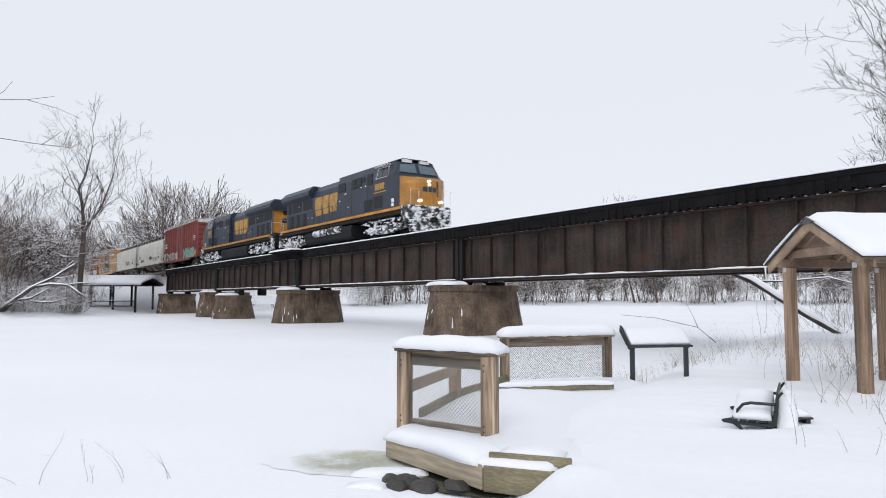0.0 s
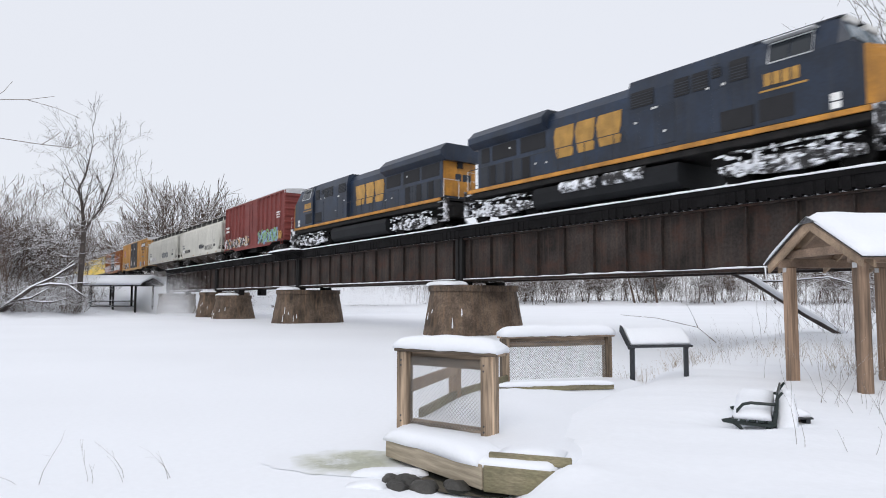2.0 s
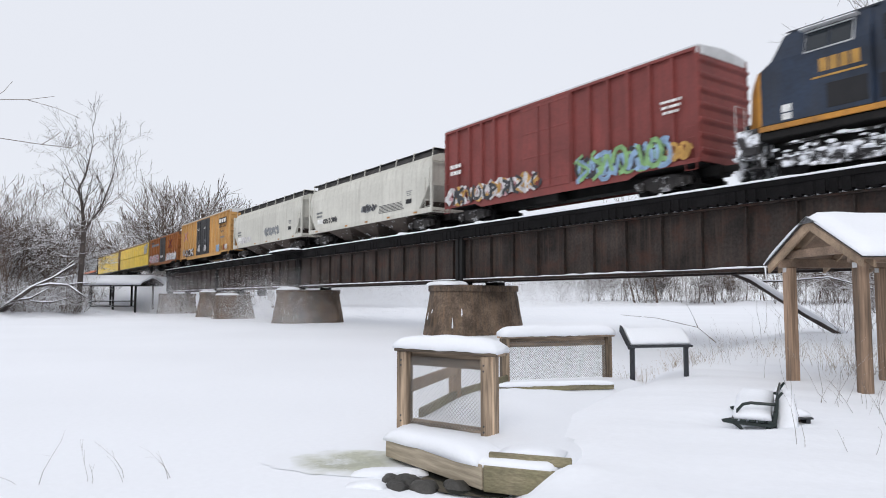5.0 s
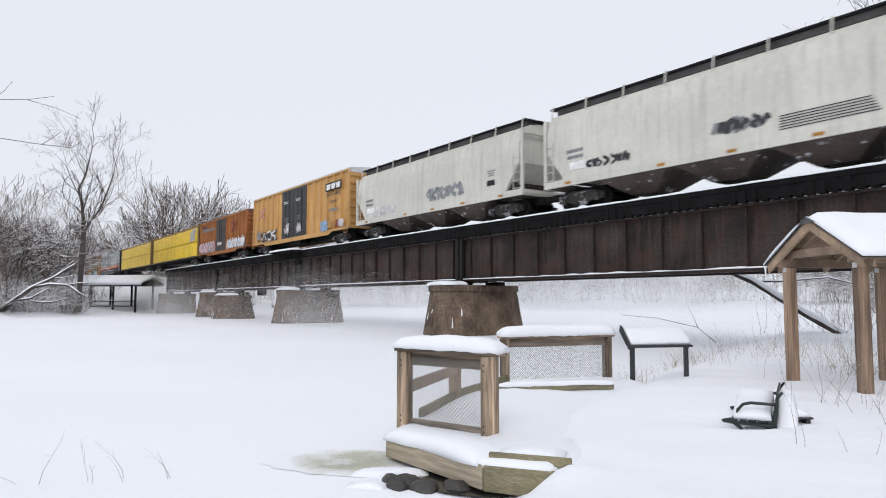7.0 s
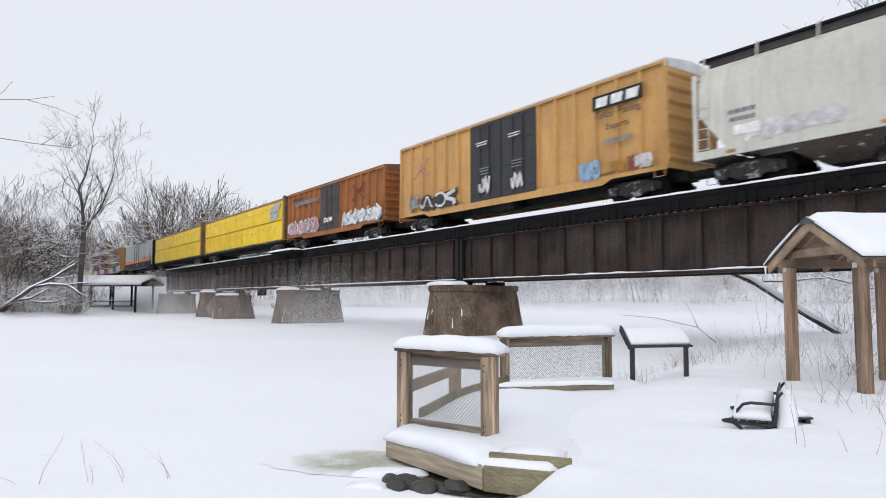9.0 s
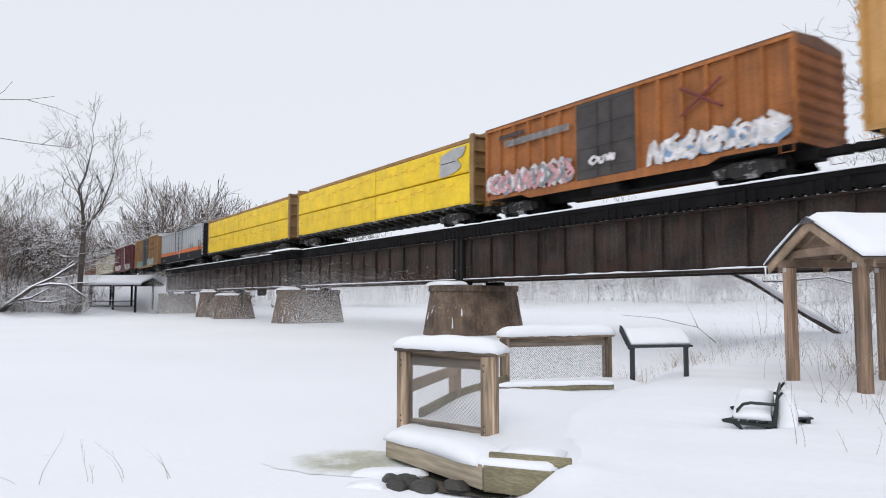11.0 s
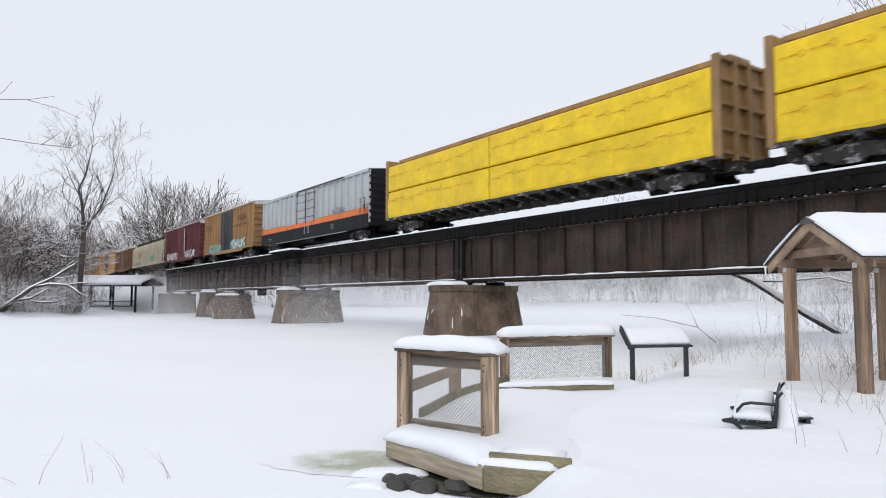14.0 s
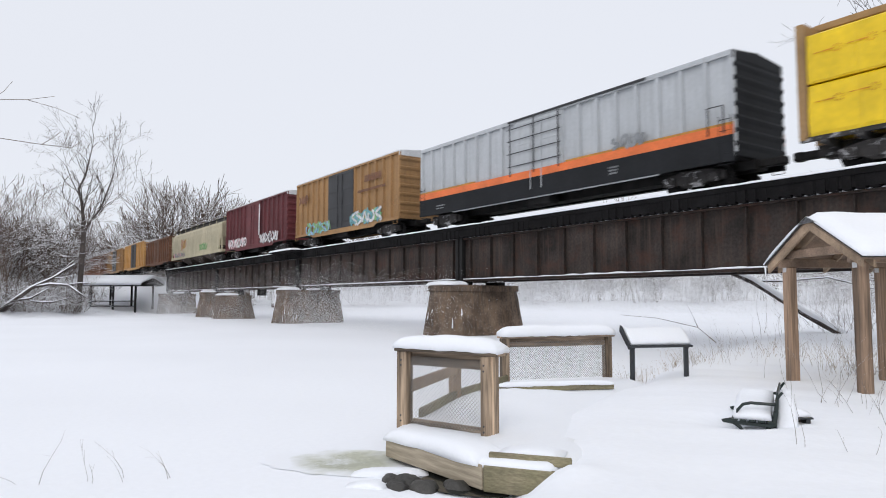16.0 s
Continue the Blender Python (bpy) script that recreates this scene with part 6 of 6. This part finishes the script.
    # pilot, plough and steps, caked with snow
    part("pilot", M().box(9.7, 10.45, -1.5, 1.5, 0.85, 1.72, 0.05), ICYGEAR, c)
    part("snow_plough", M().loft([[(10.45, -1.45, 0.14), (10.95, 0, 0.14), (10.45, 1.45, 0.14), (10.3, 0, 0.14)], [(10.40, -1.48, 0.55), (10.72, 0, 0.55), (10.40, 1.48, 0.55), (10.2, 0, 0.55)], [(10.45, -1.5, 0.95), (10.62, 0, 0.95), (10.45, 1.5, 0.95), (10.2, 0, 0.95)]]), ICYGEAR, c)
    rs = random.Random(77 if turned else 66)
    m = M()
    for i in range(120):
        x, y, z = 10.43 + rs.uniform(-0.05, 0.14), rs.uniform(-1.4, 1.4), 0.3 + 1.35 * rs.random() ** 1.3
        sx, sy, sz = rs.uniform(0.02, 0.06), rs.uniform(0.04, 0.20), rs.uniform(0.03, 0.10)
        m.loft([[(x + sx * q * math.cos(a) * rs.uniform(0.5, 1.5), y + sy * q * math.sin(a) * rs.uniform(0.5, 1.5), z + sz * h) for a in [k * math.pi / 4 for k in range(8)]] for q, h in ((0.35, -1), (0.9, -0.4), (1.0, 0.2), (0.5, 0.9))])
    part("caked_snow", m, SNOW, c, "snow caked on the pilot")["kind"] = "stuff"
    for s in (-1, 1):
        for e in (9.98, -10.35 + cut):
            m = M()
            for i in range(4):
                m.box(e - 0.28, e + 0.28, s * 1.15, s * 1.52, 0.42 + i * 0.34, 0.47 + i * 0.34)
            m.box(e - 0.31, e - 0.27, s * 1.15, s * 1.52, 0.40, 1.7)
            part("step_well", m, ICYGEAR, c)
        # handrails
        rail = [(-10.3 + cut, s * 1.46, 1.7), (-10.3 + cut, s * 1.46, 2.72), (0.8, s * 1.46, 2.72), (0.95, s * 1.42, 2.4)]
        part("handrail", M().tube(rail, 0.02, 5), NAVY_ROOF, c)
        for i in range(7):
            x = -9.0 + i * 1.55
            part("stanchion", M().tube([(x, s * 1.48, 1.7), (x, s * 1.46, 2.72)], 0.018, 5), NAVY_ROOF, c)
        part("front_handrail", M().tube([(10.5, s * 1.40, 1.7), (10.5, s * 1.40, 2.65), (10.5, s * 0.85, 2.65), (10.5, s * 0.85, 1.72)], 0.014, 5), WHITE, c)
        part("end_rail", M().tube([(-10.5 + cut, s * 0.4, 1.7), (-10.5 + cut, s * 0.4, 2.7), (-10.5 + cut, s * 1.4, 2.7), (-10.5 + cut, s * 1.4, 1.7)], 0.02, 5), WHITE, c)
        # side emblem: three plain golden blocks and an underline, with white stencils
        y0, y1 = s * 1.13, s * 1.148
        sk = 1
        for k, (a, b) in enumerate(((0.0, 1.15), (1.28, 2.35), (2.48, 3.75))):
            lo = 2.38 + 0.03 * k
            outline = [(a + 0.18, lo), (b - 0.05, lo), (b, lo + 0.30), (b - 0.10, lo + 0.42), (b, lo + 0.75), (b + 0.05, 3.74), (a + 0.12, 3.74), (a - 0.02, 3.36), (a + 0.06, 2.85)]
            part("emblem_block", M().prism([(logo_x + px, pz) for px, pz in outline], y0, y1, "y"), GOLD_LOGO, c)
        m = M()
        for i in range(4):
            m.box(6.55 + i * 0.30, 6.78 + i * 0.30, s * 1.54, s * 1.552, 2.98, 3.38)
        part("cab_number", m.box(6.4, 7.9, s * 1.54, s * 1.552, 2.80, 2.86), GOLD_LOGO, c)
        part("data_plate", M().box(8.55, 8.85, s * 1.54, s * 1.552, 2.02, 2.25).box(8.55, 8.85, s * 1.54, s * 1.552, 1.78, 1.98), WHITE, c)
        m = M()
        for x, z in ((1.3, 2.9), (2.1, 3.3), (2.25, 3.3), (2.6, 2.35), (-4.6, 2.35), (-3.9, 2.3), (4.4, 3.45), (5.0, 3.45), (-6.4, 3.4)):
            yy = 1.415 if x > 1 else 1.145
            m.box(x, x + 0.11, s * yy, s * (yy + 0.01), z, z + 0.08)
        part("stencil", m, WHITE, c)
    # clumps of packed snow on tank and running gear
    m = M()
    for i in range(230):
        x = rs.choice((-1, 1)) * rs.uniform(4.6, 9.3)
        y, z = rs.choice((-1, 1)) * rs.uniform(1.14, 1.40), rs.uniform(0.35, 1.15)
        sx, sy, sz = rs.uniform(0.04, 0.17), rs.uniform(0.02, 0.05), rs.uniform(0.015, 0.07)
        m.loft([[(x + sx * q * math.cos(a) * rs.uniform(0.5, 1.5), y + sy * q * math.sin(a), z + sz * h) for a in [k * math.pi / 4 for k in range(8)]] for q, h in ((0.3, -1), (0.9, -0.4), (1.0, 0.2), (0.5, 0.9))])
    part("packed_snow", m, SNOW, c, "snow packed on the running gear")["kind"] = "stuff"
    for s in (-1, 1):
        truck(c, s * 7.0, 3, True, wr=0.53)
    return c


locomotive(-43.5, "dark navy diesel locomotive with golden yellow nose and lit headlamps", False, -3.35)
locomotive(-65.5, "dark navy diesel locomotive running backwards, golden yellow end panel", True, -3.65)


red_box = boxcar(-77.3, -92.6, 5.2, 0.98, RED, RED, "faded red ribbed steel boxcar with spray-painted lettering", ribs=13, door_w=3.1)
hop_a, hh_a = hopper(-93.9, -110.3, 4.42, 1.0, HOPGREY, "pale grey covered hopper with spray-painted scrawls")
hop_b, hh_b = hopper(-111.7, -128.0, 4.42, 1.0, HOPGREY, "pale grey covered hopper with grimy underside")
ttx = boxcar(-129.1, -147.7, 5.12, 0.95, YELLOWBOX, DOORBLACK, "golden yellow boxcar with black double doors", ribs=13, door_w=4.9, doors=2)
rust_box = boxcar(-149.6, -164.8, 4.55, 1.0, RUSTBOX, DOORBROWN, "rusty orange boxcar with dark sliding door and graffiti", ribs=11, door_w=3.1, roof=BROWNBOX)
beam_a = centerbeam(-165.9, -188.3, "centerbeam flatcar stacked with yellow-wrapped lumber, one wrap torn", 1.17, torn=True)
beam_b = centerbeam(-189.9, -212.4, "centerbeam flatcar stacked with yellow-wrapped lumber", -1.2)
reefer = boxcar(-214.5, -233.5, 4.62, 0.95, REEFER, REEFER, "silver grey refrigerator car with orange stripe and black lower side", ribs=17, door_w=3.0, roof=REEFER, endcap=True, end_paint=REEFBLACK, rib=0.05)
tan_box = boxcar(-235.9, -251.2, 5.12, 0.95, TANBOX, DOORBLACK, "dull tan boxcar with black door and teal graffiti", ribs=12, door_w=3.85)
maroon_box = boxcar(-253.2, -268.8, 5.0, 0.95, MAROON, MAROON, "dark maroon boxcar with white spray paint", ribs=13, door_w=3.1)
cream_hop, hh_c = hopper(-270.2, -290.8, 4.35, 1.0, CREAM, "cream covered hopper with faded painted shapes")
brown_box = boxcar(-292.5, -306.0, 4.3, 1.0, BROWNBOX, BROWNBOX, "plain brown weathered steel boxcar", roof=BROWNBOX)
amber_box = boxcar(-307.5, -322.8, 4.9, 0.95, YELLOWBOX, DOORBLACK, "amber boxcar with a black door", door_w=3.8)
orange_box = boxcar(-324.4, -339.7, 4.9, 0.95, TANBOX, DOORBLACK, "orange tan boxcar with a black door", door_w=3.8)
tail_box = boxcar(-341.4, -356.7, 4.9, 0.95, BROWNBOX, BROWNBOX, "rust brown weathered steel boxcar", roof=BROWNBOX)
tail_box_b = boxcar(-358.4, -373.7, 4.7, 0.95, BROWNBOX, BROWNBOX, "rust brown weathered steel boxcar", roof=BROWNBOX)
tail_box_c = boxcar(-375.4, -390.7, 4.7, 0.95, MAROON, MAROON, "dark maroon weathered steel boxcar", roof=BROWNBOX)

# markings and spray paint on the sides of the cars
gr = random.Random(42)
Y = -1.62
graffiti(red_box, gr, 4.2, 1.55, 4.6, 1.25, Y, (SG, SU, SB, SU, SG), 6)
graffiti(red_box, gr, 6.9, 1.45, 0.9, 0.9, Y, (SO, SO), 2)
graffiti(red_box, gr, -3.7, 1.50, 6.6, 0.95, Y, (SP, SW, SO, SW, SB), 10)
bars(red_box, -6.6, 3.0, 1.0, 2, Y, WHITE, 0.2, 0.34)
bars(red_box, 6.6, 3.3, 0.9, 3, Y, WHITE, 0.10, 0.2)
graffiti(hop_a, gr, 1.1, 1.95, 1.9, 0.5, -1.56, (SY, SB), 5)
m = M()
for i in range(6):
    m.box(2.4, 5.3 - 0.05 * i, -1.566, -1.56, 1.48 + i * 0.085, 1.51 + i * 0.085)
part("spray_mark", m, SB, hop_a)
graffiti(hop_a, gr, -4.5, 1.75, 2.1, 0.42, -1.56, (SB,), 7)
graffiti(hop_b, gr, 1.9, 1.92, 3.4, 0.75, -1.56, (SY, SY), 7)
graffiti(hop_b, gr, -4.6, 1.65, 3.2, 0.6, -1.56, (SW, SW), 5)
for h in (hop_a, hop_b):
    bars(h, -6.3, 2.35, 1.0, 2, -1.56, SY, 0.14, 0.26)
    part("data_panel", M().box(-6.6, -5.7, -1.565, -1.558, 1.62, 1.95), WHITE, h)
    part("data_panel", M().box(5.55, 6.15, -1.565, -1.558, 1.72, 1.98), GRILLE, h)
    bars(h, 5.9, 2.4, 0.6, 3, -1.56, SY, 0.05, 0.11)
    for x in (-6.9, -2.2, 0.6, 3.4, 6.4):
        part("reflector", M().box(x, x + 0.35, -1.575, -1.566, 1.08, 1.18), GOLD, h)
# yellow boxcar
part("emblem_panel", M().box(5.84, 8.34, -1.625, -1.615, 3.80, 4.38), GRILLE, ttx)
m = M()
for i in range(3):
    x = 6.02 + i * 0.76
    m.prism([(x, 3.90), (x + 0.56, 3.90), (x + 0.64, 4.28), (x + 0.04, 4.28)], -1.634, -1.627, "y")
part("emblem_block", m, WHITE, ttx)
lettering(ttx, "Railcar Pooling", 7.1, 3.42, 0.38, Y, DOORBLACK)
lettering(ttx, "Experts", 7.1, 2.92, 0.38, Y, DOORBLACK)
bars(ttx, 7.1, 2.35, 1.4, 1, Y, SY, 0.18, 0.3)
graffiti(ttx, gr, -5.1, 1.55, 3.5, 1.15, Y, (SB, SB, SB, SW), 3)
graffiti(ttx, gr, -7.6, 1.75, 1.0, 1.0, Y, (SY,), 3)
for a in (-1, 1):
    part("spray_mark", M().tube([(-7.6, Y, 3.5 + 0.5 * a), (-6.2, Y, 3.5 - 0.5 * a)], 0.045, 4), SP, ttx)
for x, w, h, mt in ((5.6, 1.0, 0.9, SU), (6.5, 0.4, 0.6, SO), (7.05, 0.55, 0.5, GOLD), (7.75, 0.32, 0.7, RED), (8.3, 0.75, 0.55, SW)):
    graffiti(ttx, gr, x, 1.42, w, h, Y, (mt, mt, mt), 3)
for x in (-1.2, 1.2):
    bars(ttx, x - 0.2, 3.9, 0.9, 2, -1.66, WHITE, 0.06, 0.12)
    bars(ttx, x, 2.6, 0.8, 3, -1.66, SY, 0.06, 0.14)
    graffiti(ttx, gr, x, 1.75, 0.8, 1.0, -1.66, (SW,), 2)
# rusty boxcar
graffiti(rust_box, gr, -4.4, 1.65, 5.6, 1.15, Y, (SW, SP, SW, SY, SP), 9)
graffiti(rust_box, gr, 4.8, 1.6, 5.2, 1.0, Y, (SW, SU, SW, SW), 8)
bars(rust_box, -4.0, 3.35, 4.2, 1, Y, SY, 0.30, 0.4)
bars(rust_box, -5.6, 3.75, 1.8, 1, Y, SB, 0.22, 0.4)
for a in (-1, 1):
    part("spray_mark", M().tube([(3.6, Y, 3.2 + 0.5 * a), (5.2, Y, 3.2 - 0.5 * a)], 0.06, 4), RED, rust_box)
graffiti(rust_box, gr, -0.1, 1.8, 1.3, 0.4, -1.66, (SW,), 5)
# refrigerator car
for s in (-1, 1):
    part("lower_band", M().box(-9.5, 9.5, s * 1.48, s * 1.608, 0.80, 1.68), REEFBLACK, reefer, "black lower side")
    part("orange_band", M().box(-9.5, 9.5, s * 1.48, s * 1.612, 1.684, 2.02), ORANGE, reefer, "bright orange stripe")
    for a, b in ((-9.5, -4.5), (1.8, 9.5)):
        part("gold_band", M().box(a, b, s * 1.48, s * 1.606, 2.024, 2.10), GOLD, reefer)
for z in (2.35, 2.95, 3.55, 4.1):
    part("door_rail", M().tube([(-1.9, -1.66, z), (1.6, -1.66, z)], 0.022, 5), DOORBLACK, reefer)
for x in (-1.7, -0.1, 1.45):
    part("lock_rod", M().tube([(x, -1.665, 1.9), (x, -1.665, 4.4)], 0.03, 5), DOORBLACK, reefer)
part("door_track", M().box(-1.9, 6.0, -1.62, -1.56, 4.44, 4.52), DOORBLACK, reefer)
bars(reefer, 4.4, 1.35, 0.5, 3, -1.614, SY, 0.07, 0.12)
bars(reefer, -7.5, 1.2, 0.8, 2, -1.614, SY, 0.06, 0.14)
graffiti(reefer, gr, 5.2, 2.25, 1.6, 0.6, -1.62, (SY,), 4)
part("grab_iron", M().tube([(8.6, -1.66, 1.75), (8.6, -1.66, 2.7), (9.2, -1.66, 2.7), (9.2, -1.66, 1.75)], 0.03, 5), DOORBLACK, reefer)
# tan boxcar
graffiti(tan_box, gr, 3.7, 1.50, 4.3, 1.0, Y, (ST, SG, ST, SW), 5)
graffiti(tan_box, gr, -3.5, 1.40, 3.8, 0.95, Y, (ST, SU, SG), 5)
bars(tan_box, 4.6, 3.7, 2.2, 1, Y, BROWNBOX, 0.42, 0.5)
bars(tan_box, 4.4, 3.1, 3.6, 1, Y, BROWNBOX, 0.16, 0.5)
graffiti(tan_box, gr, -6.2, 3.7, 1.6, 0.8, Y, (BROWNBOX,), 4)
# maroon boxcar
graffiti(maroon_box, gr, -4.2, 1.50, 4.8, 1.1, Y, (SW, SP, SW), 7)
graffiti(maroon_box, gr, 3.8, 1.45, 4.2, 1.0, Y, (SY, SW), 6)
part("spray_mark", M().box(1.72, 1.95, -1.665, -1.655, 1.8, 4.5), SW, maroon_box)
# cream hopper
graffiti(cream_hop, gr, 3.6, 1.9, 3.0, 0.8, -1.56, (SG, SG), 4)
graffiti(cream_hop, gr, -4.6, 2.6, 2.4, 1.4, -1.56, (SP, SO), 4)
graffiti(cream_hop, gr, -6.5, 1.5, 5.0, 0.5, -1.56, (SP, SY), 7)


# ---- snow dust stirred up by the train, in drifting rigid puffs ----
DUST = bpy.data.materials.new("airborne_snow_dust")
DUST.use_nodes = True
DUST.node_tree.nodes["Principled BSDF"].inputs["Base Color"].default_value = (0.97, 0.975, 0.985, 1)
DUST.node_tree.nodes["Principled BSDF"].inputs["Roughness"].default_value = 1.0
dust_nodes = DUST.node_tree.nodes
glint, both = dust_nodes.new("ShaderNodeBsdfTranslucent"), dust_nodes.new("ShaderNodeMixShader")
glint.inputs["Color"].default_value = (0.97, 0.975, 0.985, 1)
dust_nodes["Principled BSDF"].inputs["Specular IOR Level"].default_value = 0.1
DUST.node_tree.links.new(dust_nodes["Principled BSDF"].outputs[0], both.inputs[1])
DUST.node_tree.links.new(glint.outputs[0], both.inputs[2])
DUST.node_tree.links.new(both.outputs[0], dust_nodes["Material Output"].inputs["Surface"])
PUFFS = []
puff_rng = np.random.RandomState(12)


def puff(x, length, y0, y1, z1, count, size, lift=0.8):
    """A cloud of snow grains, one rigid piece; thins out upwards and towards its ends."""
    n = count
    px = (puff_rng.rand(n) + puff_rng.rand(n) - 1) * length
    py = y0 + (y1 - y0) * puff_rng.rand(n)
    low = np.where(puff_rng.rand(n) < lift, 1.1, 0.0)
    pz = low + (z1 - low) * np.abs(puff_rng.rand(n) - puff_rng.rand(n))
    c = np.stack([px, py, pz], 1)
    a = puff_rng.normal(size=(n, 3))
    a /= np.linalg.norm(a, axis=1)[:, None]
    b = np.cross(a, puff_rng.normal(size=(n, 3)))
    b /= np.linalg.norm(b, axis=1)[:, None]
    s = size * puff_rng.uniform(0.5, 1.3, (n, 1))
    v = np.stack([c + a * s, c - a * s * 0.5 + b * s * 0.87, c - a * s * 0.5 - b * s * 0.87], 1).reshape(-1, 3)
    o = new("snow_dust", quick_mesh("snow_dust", v, np.arange(3 * n).reshape(n, 3), DUST))
    tagged(o, "hazy cloud of fine wind-blown snow dust", "snow dust", kind="stuff")
    PUFFS.append((o, x))
    return o


for x, count, size in ((-98, 36000, 0.034), (-86, 36000, 0.034), (-74, 36000, 0.034), (-62, 40000, 0.032), (-50, 50000, 0.028), (-38, 75000, 0.023), (-24, 150000, 0.020), (-9, 110000, 0.020)):
    puff(x, 11.0 if x < -30 else 14.0, 27.0, 50.0, 5.2, count, size)
for x, z1, count, size in ((-94, 5.6, 60000, 0.020), (-80, 5.0, 22000, 0.020), (-64, 4.6, 15000, 0.019), (-45, 4.4, 26000, 0.017), (-36, 3.6, 30000, 0.013)):
    puff(x, 10.0, 17.6, 20.4, z1, count, size, 0.0)


def puff_rows(x):
    """Swept along behind the locomotives until it hangs at x, then it drifts slowly on."""
    rows = []
    for k in range(33):
        t = k * 0.5
        wake = -100.0 + 10.0 * t
        over = wake - (x - 12)
        px = wake if over < 0 else x - 12 + 12 * (1 - math.exp(-over / 12)) + 0.1 * t
        rows.append((t, pose(px, 0, 0.0)))
    return rows


def wheel_rows(ax, wr, way):
    return [(i / FPS, pose(ax, 0, wr) @ Matrix.Rotation(way * SPEED * i / FPS / wr, 4, "Y")) for i in range(0, 481, 1)]


def motions():
    for car, x0 in TRAIN:
        walk(car, [(t, pose(x0 + SPEED * t + DRAG * t * t, TRACK_Y, RAIL_Z, 0, 0, car.get("turn", 0))) for t in (0, 2, 4, 6, 8, 10, 12, 14, 16)])
    for wheelset, ax, wr in SPINNERS:
        walk(wheelset, wheel_rows(ax, wr, -1 if wheelset.parent.parent.get("turn", 0) else 1))
    for dust, x in PUFFS:
        walk(dust, puff_rows(x))


motions()
